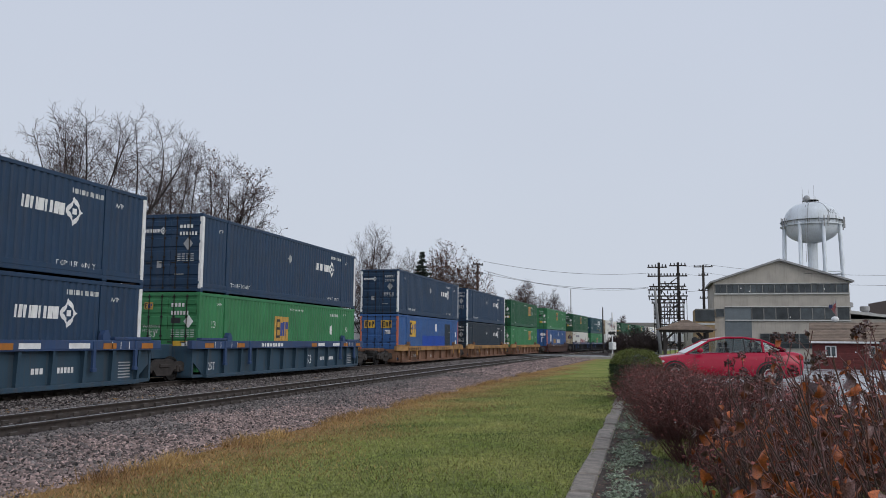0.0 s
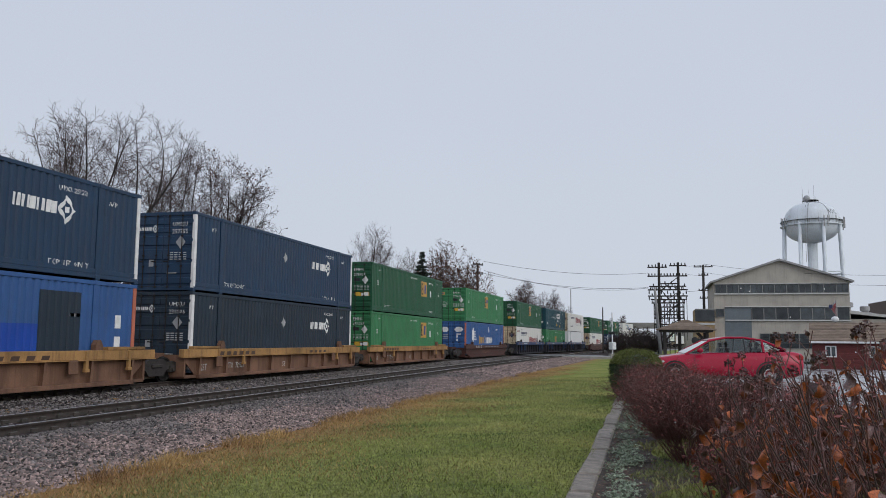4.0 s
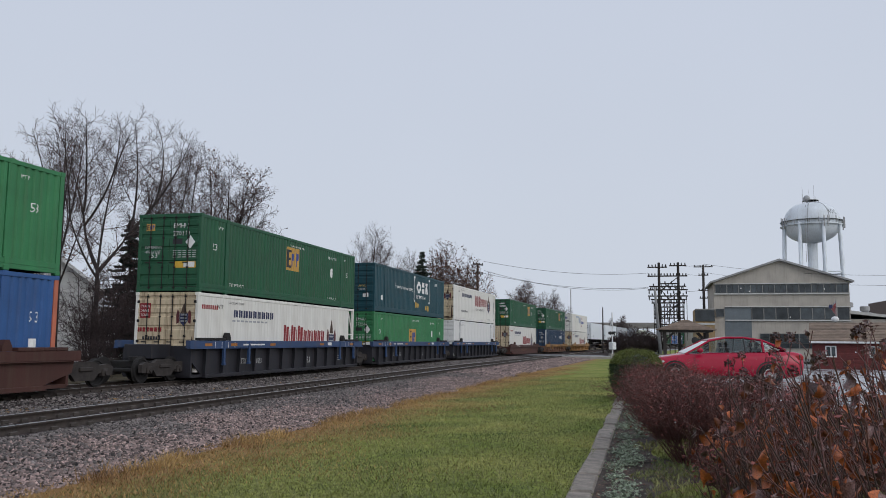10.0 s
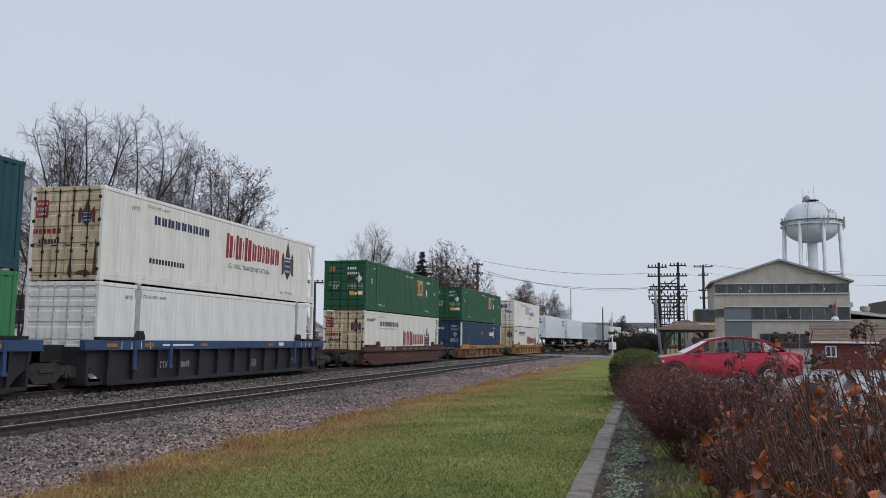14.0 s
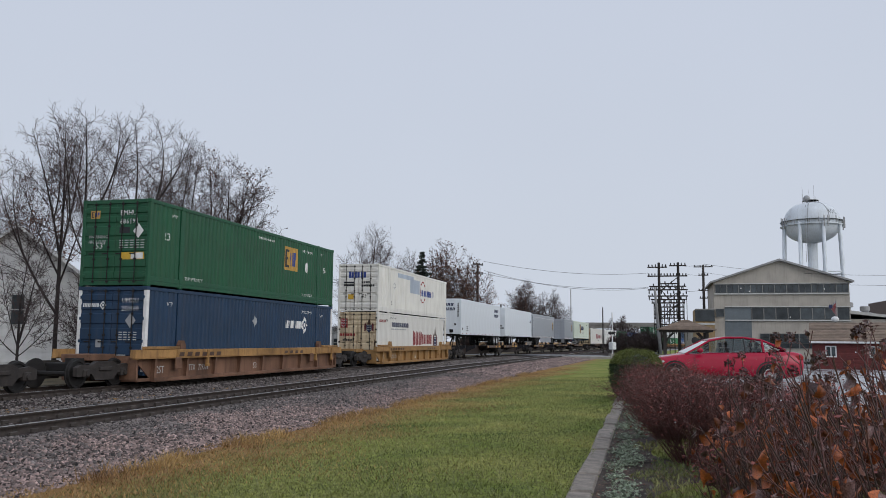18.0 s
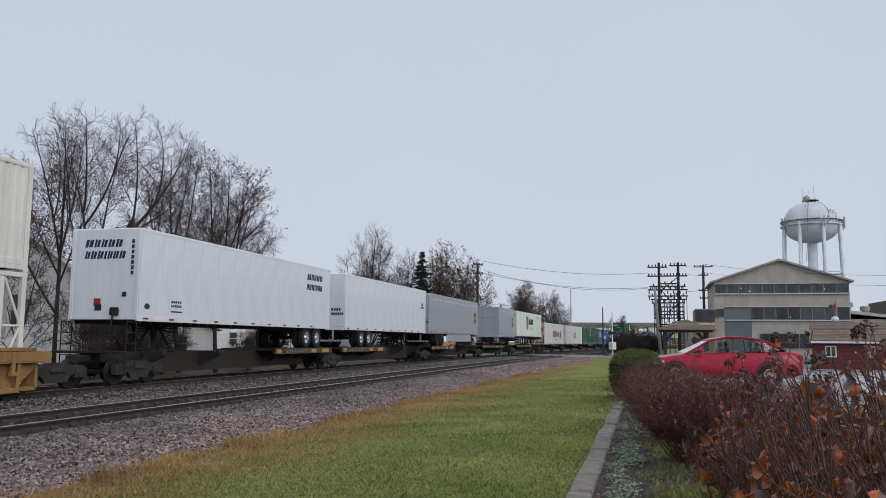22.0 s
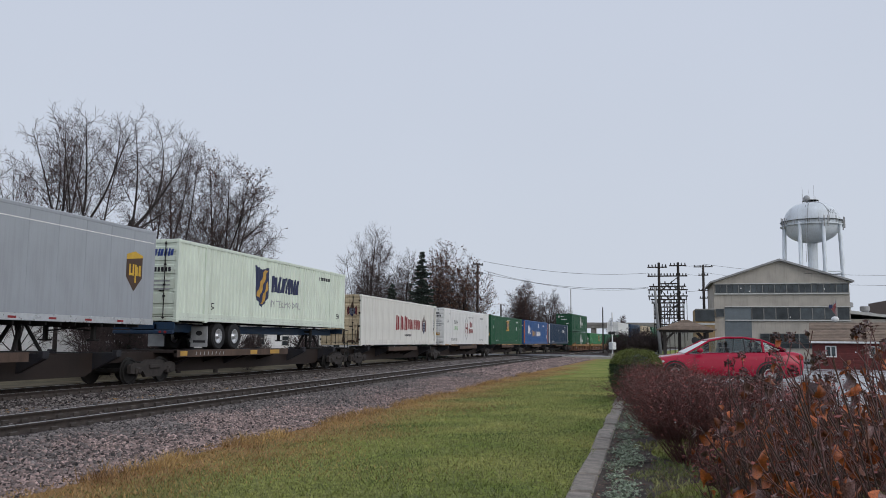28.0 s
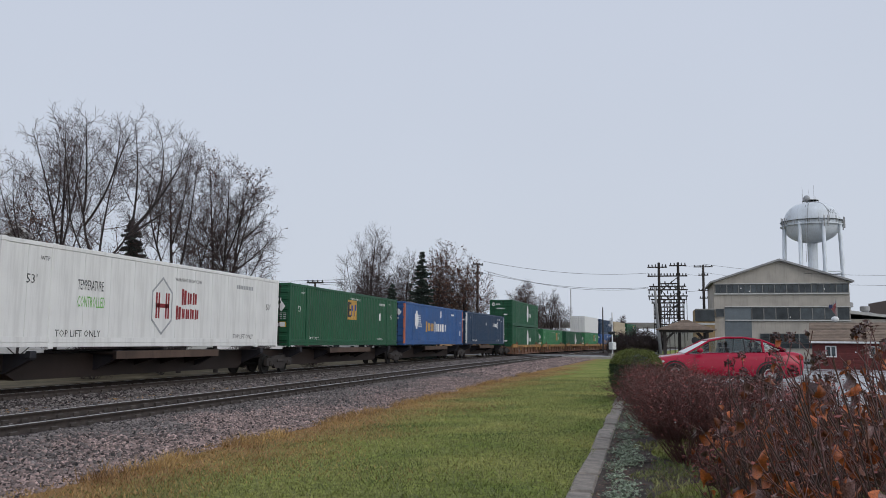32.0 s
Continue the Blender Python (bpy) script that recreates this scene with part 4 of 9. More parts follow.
def container(label, body, doors_style, side_style, ribbed=True, post=None, door_mat=None, low=False):
    """A 53-foot box: base at z = 0, its doors at -y."""
    c = thing("container", label, "container", "containers on the train")
    key, post, door_mat = body.name, post or body, door_mat or body
    h, e = CL / 2, 1.98
    flared = side_style == "plain_white"
    lift = MARKGREY if flared else body
    cut = 0.62 if side_style.startswith("england") or flared else 0.0
    near = None
    for side in (1, -1):
        if ribbed:
            def wall(bm, side=side):
                corrugated_wall(bm, side * (CW - 0.012), -h + 0.14, h - e + 1.9 - 0.04, 0.3, CH - 0.12, side)
            w = link("side_wall", kept(("side_wall", key, side), wall, body), c)
        else:
            def core(bm, side=side):
                box(bm, min(side * (CW - 0.05), side * (CW - 0.1)), max(side * (CW - 0.05), side * (CW - 0.1)), -h + 0.14, h - 0.14 - cut, 0.17, CH - 0.13)
            w = link("side_wall", kept(("reefer_wall", key, side, cut), core, body), c)
            edges = [-h + 0.14, -7.1, -6.18] + [-6.02 + 12.04 * i / 10 for i in range(11)] + [6.18, h - 0.14 - cut]
            for a, b in zip(edges, edges[1:]):
                if b - a < 0.5:
                    continue
                def slab(bm, n=b - a, side=side):
                    x0, x1 = sorted((side * (CW - 0.05), side * (CW - 0.012)))
                    box(bm, x0, x1, 0.006, n - 0.006, 0.18, CH - 0.14, 0.006)
                link("panel", kept(("panel", key, side, round(b - a, 3)), slab, body), w, m=pose(0, a, 0))
        near = w if side == 1 else near
    for side in (1, -1):
        def rail_top(bm, side=side):
            x0, x1 = sorted((side * (CW - 0.09), side * CW))
            box(bm, x0, x1, -h + 0.02, h - 0.02, CH - 0.13, CH - 0.012, 0.01)
        def rail_low(bm, side=side):
            x0, x1 = sorted((side * (CW - 0.09), side * (CW + 0.004)))
            box(bm, x0, x1, -h + 0.02, h - 0.02, 0.05, 0.175, 0.01)
            x0, x1 = sorted((side * (CW - 0.09), side * (CW - 0.008)))
            box(bm, x0, x1, -h + 0.02, h - 0.02, 0.18, 0.33, 0.006)
        link("top_rail", kept(("top_rail", key, side), rail_top, body), c)
        link("bottom_rail", kept(("bottom_rail", key, side), rail_low, body), c)
        for y in (-6.1, 6.1):
            def lift_post(bm, side=side):
                x0, x1 = sorted((side * (CW - 0.09), side * (CW + 0.008)))
                box(bm, x0, x1, -0.075, 0.075, 0.01, CH - 0.01, 0.01)
                x0, x1 = sorted((side * (CW - 0.09), side * (CW + 0.002)))
                prism(bm, [(-0.13, 0.335), (0.13, 0.335), (0.13, CH - 0.5), (0.21, CH - 0.16), (-0.21, CH - 0.16), (-0.13, CH - 0.5)] if flared else
                      [(-0.13, 0.335), (0.13, 0.335), (0.13, CH - 0.14), (-0.13, CH - 0.14)], 0, x0, x1)
                x0, x1 = sorted((side * (CW - 0.1), side * (CW + 0.02)))
                for z in (0.0, CH - 0.14):
                    box(bm, x0, x1, -0.1, 0.1, z, z + 0.14, 0.012)
            link("lift_post", kept(("lift_post", lift.name, flared, side), lift_post, lift), c, m=pose(0, y, 0))
        for y in (-h + 0.08, h - 0.08):
            def corner_post(bm, side=side):
                x0, x1 = sorted((side * (CW - 0.12), side * (CW + 0.002)))
                box(bm, x0, x1, -0.078, 0.078, 0.02, CH - 0.02, 0.012)
            link("corner_post", kept(("corner_post", post.name, side), corner_post, post), c, m=pose(0, y, 0))
            for z in (0.06, CH - 0.06):
                def fitting(bm, side=side):
                    x0, x1 = sorted((side * (CW - 0.15), side * (CW + 0.012)))
                    box(bm, x0, x1, -0.09, 0.09, -0.062, 0.062, 0.012)
                link("corner_fitting", kept(("corner_fitting", key, side), fitting, body), c, m=pose(0, y, z))
    def roof(bm):
        n = 46
        for i in range(n):
            y0 = -h + 0.05 + (CL - 0.1 - cut) * i / n
            box(bm, -CW + 0.09, CW - 0.09, y0, y0 + 0.2, CH - 0.06, CH - 0.025, 0.008)
        box(bm, -CW + 0.09, CW - 0.09, -h + 0.05, h - 0.05 - cut, CH - 0.09, CH - 0.05)
    link("roof", kept(("roof", key, cut), roof, body), c)
    def floor_frame(bm):
        for i in range(27):
            y = -h + 0.3 + i * 0.6
            box(bm, -CW + 0.09, CW - 0.09, y - 0.04, y + 0.04, 0.06, 0.15)
        box(bm, -CW + 0.09, CW - 0.09, -h + 0.03, h - 0.03, 0.15, 0.19)
    tagged(link("floor", kept(("floor", 1), floor_frame, STEEL), c), kind="stuff")
    def end_wall(bm):
        box(bm, -CW + 0.12, CW - 0.12, h - 0.1 - cut, h - 0.05 - cut, 0.17, CH - 0.1, 0.01)
        for i in range(8):
            x = -1.05 + i * 0.3
            box(bm, x - 0.06, x + 0.06, h - 0.05 - cut, h - 0.02 - cut, 0.2, CH - 0.14, 0.012)
    link("end_wall", kept(("end_wall", key, cut), end_wall, body), c)
    if cut:
        for side in (1, -1):
            def open_frame(bm, side=side):
                x = side * (CW - 0.05)
                tube(bm, (x, h - cut - 0.1, 0.35), (x, h - 0.1, 1.5), 0.035, n=6)
                tube(bm, (x, h - cut - 0.1, CH - 0.2), (x, h - 0.1, 1.5), 0.035, n=6)
                tube(bm, (x, h - cut - 0.1, 1.5), (x, h - 0.1, 1.5), 0.03, n=6)
            link("end_brace", kept(("end_brace", key, side), open_frame, body), c)
        def cooler(bm):
            box(bm, -0.95, 0.95, h - cut - 0.02, h - 0.2, 1.15, CH - 0.3, 0.05)
            box(bm, -0.8, 0.8, h - cut - 0.02, h - 0.28, 0.35, 1.1, 0.04)
        link("cooling_unit", kept(("cooling_unit", 1), cooler, MARKGREY), c)
    def header(bm):
        box(bm, -CW + 0.12, CW - 0.12, -h + 0.004, -h + 0.12, CH - 0.14, CH - 0.005, 0.012)
    def low_sill(bm):
        box(bm, -CW + 0.12, CW - 0.12, -h + 0.004, -h + 0.12, 0.03, 0.17, 0.012)
    link("door_header", kept(("door_header", door_mat.name), header, door_mat), c)
    link("door_sill", kept(("door_sill", door_mat.name), low_sill, door_mat), c)
    leaves = []
    for s in (-1, 1):
        def leaf(bm, s=s):
            x0, x1 = sorted((s * 0.008, s * (CW - 0.125)))
            out = [(-h + 0.08, 0.18), (-h + 0.04, 0.18)]
            for z0, z1 in ((0.24, 0.5), (0.62, 1.02), (1.14, 1.54), (1.66, 2.02), (2.12, 2.34), (2.42, 2.66)):
                out += [(-h + 0.04, z0), (-h + 0.01, z0 + 0.035), (-h + 0.01, z1 - 0.035), (-h + 0.04, z1)]
            out += [(-h + 0.04, CH - 0.15), (-h + 0.08, CH - 0.15)]
            prism(bm, out, 0, x0, x1)
        d = link("door", kept(("door", door_mat.name, s), leaf, door_mat), c)
        for z in (0.35, 1.1, 1.85, 2.55):
            def hinge(bm):
                box(bm, -0.055, 0.055, -h - 0.006, -h + 0.03, -0.05, 0.05, 0.008)
            link("hinge", kept(("hinge", door_mat.name), hinge, STEEL if door_mat is CREAM else door_mat), d, m=pose(s * (CW - 0.13), 0, z))
        for x in (0.25, 0.78):
            def rod(bm):
                tube(bm, (0, -h - 0.012, 0.1), (0, -h - 0.012, CH - 0.08), 0.017, n=8)
                for z in (0.16, 0.9, 1.3, 2.0, CH - 0.16):
                    box(bm, -0.045, 0.045, -h - 0.03, -h + 0.012, z - 0.03, z + 0.03, 0.006)
                box(bm, -0.2, 0.02, -h - 0.035, -h - 0.02, 1.06, 1.1, 0.006)
            link("lock_rod", kept(("lock_rod", door_mat.name), rod, SILVER if door_mat is WHITE else STEEL), d, m=pose(s * x, 0, 0))
        leaves.append(d)
    door_details(leaves[0], leaves[1], doors_style, -h + 0.008)
    side_details(near, side_style)
    return c


# ---- rail cars ----
def wheelset(parent, y, name="wheelset"):
    def make(bm):
        for s in (-1, 1):
            lathe(bm, [(0.1, s * 0.66), (0.40, s * 0.67), (0.45, s * 0.68), (0.45, s * 0.71), (0.42, s * 0.72), (0.415, s * 0.80), (0.36, s * 0.80), (0.34, s * 0.77), (0.14, s * 0.77), (0.13, s * 0.83), (0.0, s * 0.83)], 24, (0, 0.42), 0)
        tube(bm, (-0.7, 0, 0.42), (0.7, 0, 0.42), 0.08, n=10)
    return link(name, kept(("wheelset", 1), make, STEEL, False), parent, m=pose(0, y, 0))


def truck(parent, y):
    """A two-axle truck: side frames, bolster, springs and wheels, about y on its car."""
    def side_frame(bm):
        out = [(-1.28, 0.36), (-1.28, 0.62), (-1.05, 0.70), (-0.62, 0.66), (-0.38, 0.78), (0.38, 0.78), (0.62, 0.66), (1.05, 0.70), (1.28, 0.62), (1.28, 0.36), (1.08, 0.34), (0.95, 0.46), (0.62, 0.42),
               (0.42, 0.22), (-0.42, 0.22), (-0.62, 0.42), (-0.95, 0.46), (-1.08, 0.34)]
        prism(bm, out, 0, 0.92, 1.06)
        for yy in (-0.89, 0.89):
            box(bm, 0.9, 1.12, yy - 0.14, yy + 0.14, 0.32, 0.56, 0.03)
            tube(bm, (1.1, yy, 0.43), (1.16, yy, 0.43), 0.085, 0.07, 12)
        for yy in (-0.2, -0.07, 0.07, 0.2):
            tube(bm, (1.0, yy, 0.28), (1.0, yy, 0.52), 0.06, n=8)
        box(bm, 0.86, 1.12, -0.3, 0.3, 0.5, 0.62, 0.02)
    t = part_empty = link("truck", kept(("bolster", 1), lambda bm: (box(bm, -1.0, 1.0, -0.22, 0.22, 0.46, 0.72, 0.03), tube(bm, (0, 0, 0.7), (0, 0, 0.86), 0.3, n=16)), STEEL), parent, m=pose(0, y, 0))
    link("side_frame", kept(("side_frame", 1), side_frame, FRAMESTEEL), t)
    link("side_frame", MESHES[("side_frame", 1)], t, m=pose(0, 0, 0, 0, 0, 180))
    for yy in (-0.89, 0.89):
        wheelset(t, yy)
    return t


def coupler(parent, y, s):
    def make(bm):
        box(bm, -0.12, 0.12, 0.0, 0.75, 0.72, 0.95, 0.03)
        box(bm, -0.2, 0.2, 0.6, 0.95, 0.68, 0.98, 0.06)
        tube(bm, (0.35, 0.0, 0.7), (0.3, 0.5, 0.42), 0.03, n=8)
        tube(bm, (0.3, 0.5, 0.42), (0.22, 0.95, 0.6), 0.03, n=8)
    link("coupler", kept(("coupler", 1), make, STEEL), parent, m=pose(0, y, 0, 0, 0, 0 if s > 0 else 180))


WELL_STYLES = {
    "blue": dict(side=WELLBLUE, chord=CHORDBLUE, low=WELLBLUE, top=1.42, ribs=13, label="dark blue well car with orange panels"),
    "brown": dict(side=RUSTBROWN, chord=WORNYELLOW, low=RUSTBROWN, top=1.12, ribs=9, label="rusty brown well car with a worn yellow top chord"),
    "black": dict(side=BLACKBROWN, chord=CHORDBLUE, low=BLACKBROWN, top=1.42, ribs=13, label="black well car with a faded blue top chord"),
    "red": dict(side=REDBROWN, chord=REDBROWN, low=REDBROWN, top=1.12, ribs=0, label="smooth red-brown well car with graffiti"),
    "tan": dict(side=TANYELLOW, chord=TANYELLOW, low=TANYELLOW, top=1.12, ribs=11, label="tan yellow well car with vertical ribs"),
}


def well_car(style, front_truck, rear_truck, number_at=-2.0, front_own=True, rear_own=True):
    """A well car unit for one 53-foot stack, centred on y = 0. front_truck, rear_truck: where its trucks stand; own: it carries that truck."""
    st = WELL_STYLES[style]
    car = thing("well_car", st["label"] + " on rails", "rail car", "cars of the train")
    L, top = CL / 2 + 0.45, st["top"]
    D = 0.14 if st["ribs"] else 0.06
    W = CW + 0.2
    for side in (1, -1):
        def sheet(bm, side=side):
            x0, x1 = sorted((side * (W - D), side * (W - D - 0.03)))
            if st["ribs"]:
                prism(bm, [(-L, top - 0.28), (-L, 0.7), (-L + 0.75, 0.16), (L - 0.75, 0.16), (L, 0.7), (L, top - 0.28)], 0, x0, x1)
            else:
                prism(bm, [(-L - 0.2, top - 0.25), (-L - 0.1, 0.5), (-L + 1.0, 0.2), (L - 1.0, 0.2), (L + 0.1, 0.5), (L + 0.2, top - 0.25)], 0, x0, x1)
        w = link("side_sheet", kept(("sheet", style, side), sheet, st["side"]), car)
        def chord(bm, side=side):
            x0, x1 = sorted((side * (W - 0.16), side * (W + 0.04)))
            box(bm, x0, x1, -L - 0.35, L + 0.35, top - 0.27, top, 0.012)
            x0, x1 = sorted((side * (W - 0.1), side * (W + 0.075)))
            box(bm, x0, x1, -L - 0.35, L + 0.35, top - 0.3, top - 0.272, 0.006)
        ch = link("top_chord", kept(("chord", style, side), chord, st["chord"]), car)
        def sill(bm, side=side):
            x0, x1 = sorted((side * (W - 0.14), side * (W + 0.03)))
            n = L - (0.75 if st["ribs"] else 1.0)
            box(bm, x0, x1, -n, n, 0.09, 0.2, 0.01)
            x0, x1 = sorted((side * (W - 0.1), side * (W + 0.06)))
            box(bm, x0, x1, -n, n, 0.075, 0.095, 0.004)
        link("bottom_chord", kept(("sill", style, side), sill, st["low"]), car)
        if st["ribs"]:
            for i in range(st["ribs"]):
                def rib(bm, side=side):
                    x0, x1 = sorted((side * (W - 0.03), side * (W + 0.055)))
                    prism(bm, [(side * (W - 0.15), 0.2), (side * (W - 0.01), 0.2), (side * (W + 0.03), top - 0.3), (side * (W - 0.15), top - 0.3)], 1, -0.012, 0.012)
                    prism(bm, [(side * (W - 0.012), 0.2), (side * (W + 0.002), 0.2), (side * (W + 0.042), top - 0.3), (side * (W + 0.028), top - 0.3)], 1, -0.055, 0.055)
                link("rib", kept(("rib", style, side), rib, st["side"]), w, m=pose(0, -L + 0.8 + (2 * L - 1.6) * i / (st["ribs"] - 1), 0))
        if side == 1:
            e = dict(x=W + 0.042, ribbed=False)
            f = dict(x=W - D + 0.004, ribbed=False)
            if style == "blue":
                for y in (-8.0, -5.6, 1.7, 5.9, 7.8):
                    mark("orange_panel", [rect(y, top - 0.26, 0.62, 0.17)], ORANGE, ch, **e)
                mark("height_mark", [rect(-7.3 + 0.42 * k, top - 0.27, 0.035, 0.22) for k in range(5)] + [rect(6.3 + 0.42 * k, top - 0.27, 0.035, 0.22) for k in range(4)], MARKWHITE, ch, **e)
                mark("word_mark", word_bars(-3.5, top - 0.24, (0.2, 0.12, 0.5, 0.4, 0.5), 0.15, 0.08) + word_bars(2.5, top - 0.24, (0.8,), 0.15, 0.08) + word_bars(4.4, top - 0.24, (0.9,), 0.15), MARKWHITE, ch, **e)
                mark("size_number", None, MARKWHITE, w, words=("53", 1.55, 0.36, 0.6), **f)
                mark("lettering", None, MARKWHITE, w, words=("125T", -7.6, 0.35, 0.4), squeeze=0.8, **f)
                mark("number_mark", word_bars(3.2, 0.5, (0.12,) * 3, 0.16, 0.04) + word_bars(4.2, 0.5, (0.1,) * 5, 0.16, 0.04), MARKWHITE, w, **f)
                mark("data_mark", [rect(6.9, 0.72 - 0.09 * k, 0.6, 0.035) for k in range(6)], MARKGREY, w, **f)
            elif style == "black":
                for y in (-7.9, -6.0, -2.6, 2.8, 6.9):
                    mark("orange_panel", [rect(y, top - 0.2, 0.5, 0.1)], ORANGE, ch, **e)
                mark("height_mark", [rect(-7.2 + 0.5 * k, top - 0.27, 0.03, 0.22) for k in range(4)] + [rect(6.2 + 0.45 * k, top - 0.27, 0.03, 0.22) for k in range(4)], MARKWHITE, ch, **e)
                mark("data_mark", [rect(-5.0, top - 0.18, 1.9, 0.06), rect(3.8, top - 0.2, 0.5, 0.14)], MARKWHITE, ch, **e)
                mark("size_number", None, MARKPALE, w, words=("53", 1.65, 0.4, 0.42), **f)
                mark("number_mark", None, MARKPALE, w, words=("DTTX", number_at - 5.05, 0.5, 0.32), squeeze=0.78, **f)
                mark("number_mark", None, MARKPALE, w, words=("888693", number_at - 3.76, 0.5, 0.32), squeeze=0.78, **f)
                mark("data_mark", [rect(5.4, 0.66 - 0.1 * k, 0.5, 0.03) for k in range(3)], MARKGREY, w, **f)
            elif style == "red":
                mark("number_mark", None, MARKWHITE, ch, words=("FEC 71863", -5.2, 0.88, 0.3), **e)
                mark("emblem_ring", ring_of(-3.2, 1.0, 0.16, 0.13, 0.7, 8), MARKWHITE, ch, **e)
                mark("data_mark", [rect(-1.5 + 1.3 * k, 0.95, 0.6, 0.05) for k in range(5)], MARKGREY, ch, **e)
                rng = random.Random(5)
                mark("graffiti_stroke", [rect(-2.4 + 0.5 * k, 0.35 + rng.random() * 0.1, 0.07, 0.42, rng.uniform(-0.25, 0.25)) for k in range(7)] + [rect(-2.4 + 0.55 * k, 0.4 + rng.random() * 0.3, 0.45, 0.05, 0.05) for k in range(6)], RUSTBROWN, w, **f)
            else:
                mark("size_number", None, MARKWHITE, w, words=("53", -0.6, 0.32, 0.32), **f)
                mark("number_mark", None, MARKPALE, w, words=("DTTX", -5.68, 0.38, 0.3), squeeze=0.8, **f)
                mark("number_mark", None, MARKPALE, w, words=("729326", -4.85, 0.38, 0.3), squeeze=0.78, **f)
                mark("lettering", None, MARKPALE, w, words=("125T", -7.58, 0.34, 0.34), squeeze=0.8, **f)
                mark("graffiti_stroke", [rect(-6.4 + 0.5 * k, top - 0.24, 0.3, 0.14, 0.05) for k in range(6)] + [rect(2.0 + 0.55 * k, top - 0.24, 0.3, 0.12, 0.05) for k in range(4)], MARKBROWN, ch, **e)
                for y in (-6.5, 4.9):
                    def pocket(bm):
                        box(bm, W + 0.03, W + 0.12, -0.18, 0.18, 0.45, 0.85, 0.03)
                    link("bracket", kept(("bracket", style), pocket, st["side"]), w, m=pose(0, y, 0))
            for s in (-1, 1):
                shelf = STEEL if style == "black" else st["chord"]
                def guide(bm):
                    for k in range(4):
                        box(bm, CW + 0.035, W + 0.06, -0.92 + 0.47 * k, -0.46 + 0.47 * k, top + 0.004, top + 0.1, 0.015)
                link("platform", kept(("guide", style), guide, shelf), car, m=pose(0, s * 7.35, 0))
                def pin(bm):
                    prism(bm, [(-0.17, top + 0.004), (0.17, top + 0.004), (0.17, top + 0.12), (0.06, top + 0.3), (-0.07, top + 0.3), (-0.17, top + 0.16)], 0, CW + 0.035, W)
                link("guide", kept(("pin", style), pin, shelf if style == "black" else RUSTBROWN if style == "brown" else st["chord"]), car, m=pose(0, s * 6.1, 0))
            for y in (-7.0, -5.0, 5.0, 7.0) if st["ribs"] else ():
                def pocket(bm):
                    box(bm, W - 0.02, W + 0.08, -0.06, 0.06, 0.5, top - 0.02, 0.012)
                    box(bm, W - 0.02, W + 0.1, -0.09, 0.09, 0.5, 0.6, 0.012)
                link("stake", kept(("stake", style), pocket, st["chord"]), car, m=pose(0, y + 0.5, 0))
    def floor_well(bm):
        box(bm, -CW - 0.08, CW + 0.08, -L, L, 0.1, 0.2)
        for s in (-1, 1):
            box(bm, -CW - 0.08, CW + 0.08, s * L - 0.05, s * L + 0.05, 0.15, top - 0.2)
    link("well_floor", kept(("well_floor", style), floor_well, st["side"]), car)
    for s, ty, own in ((-1, front_truck, front_own), (1, rear_truck, rear_own)):
        ext = abs(ty) + (0.9 if own and abs(ty) > CL / 2 + 1.9 else 0.0)
        long_end = ext > abs(ty)
        def end(bm, s=s, ext=ext, long_end=long_end):
            y0, y1 = sorted((s * (L - 0.02), s * ext))
            box(bm, -0.55, 0.55, y0, y1, 0.78, top - 0.14, 0.02)
            if long_end:
                box(bm, -W + 0.05, W - 0.05, y0, s * L + s * 0.0 + (y1 - y0) * 0.98 if s > 0 else y1, top - 0.16, top - 0.1) if s > 0 else box(bm, -W + 0.05, W - 0.05, y0 + 0.04, y1, top - 0.16, top - 0.1)
                prism(bm, [(s * L, 0.35), (s * L, top - 0.16), (s * (ext - 0.1), top - 0.16), (s * (ext - 0.1), top - 0.42), (s * (L + 0.5), 0.62)], 0, W - 0.08, W - 0.02)
                prism(bm, [(s * L, 0.35), (s * L, top - 0.16), (s * (ext - 0.1), top - 0.16), (s * (ext - 0.1), top - 0.42), (s * (L + 0.5), 0.62)], 0, -W + 0.02, -W + 0.08)
        link("end_platform", kept(("end", style, s, round(ext, 2)), end, st["side"]), car)
        if long_end:
            for xx in (W - 0.1, -W + 0.1):
                def rails(bm):
                    y = s * (ext - 0.15)
                    for k in (0.0, 0.55):
                        tube(bm, (xx, y - s * k, top - 0.5), (xx, y - s * k, top + 0.55), 0.018, n=6)
                    for z in (top + 0.55, top + 0.22, top - 0.3):
                        tube(bm, (xx, y, z), (xx, y - s * 0.55, z), 0.016, n=6)
                bm = bmesh.new()
                rails(bm)
                part("grab_rail", bm, STEEL, car)
            def wheel_brake(bm):
                lathe(bm, [(0.05, s * ext), (0.24, s * ext), (0.26, s * ext + 0.03), (0.24, s * ext + 0.05), (0.05, s * ext + 0.05)], 16, (0.5, top + 0.3), 1)
                tube(bm, (0.5, s * ext, top - 0.1), (0.5, s * ext, top + 0.3), 0.03, n=6)
            bm = bmesh.new()
            wheel_brake(bm)
            part("brake_wheel", bm, STEEL, car)
            coupler(car, s * ext, s)
        if own:
            truck(car, ty)
    return car


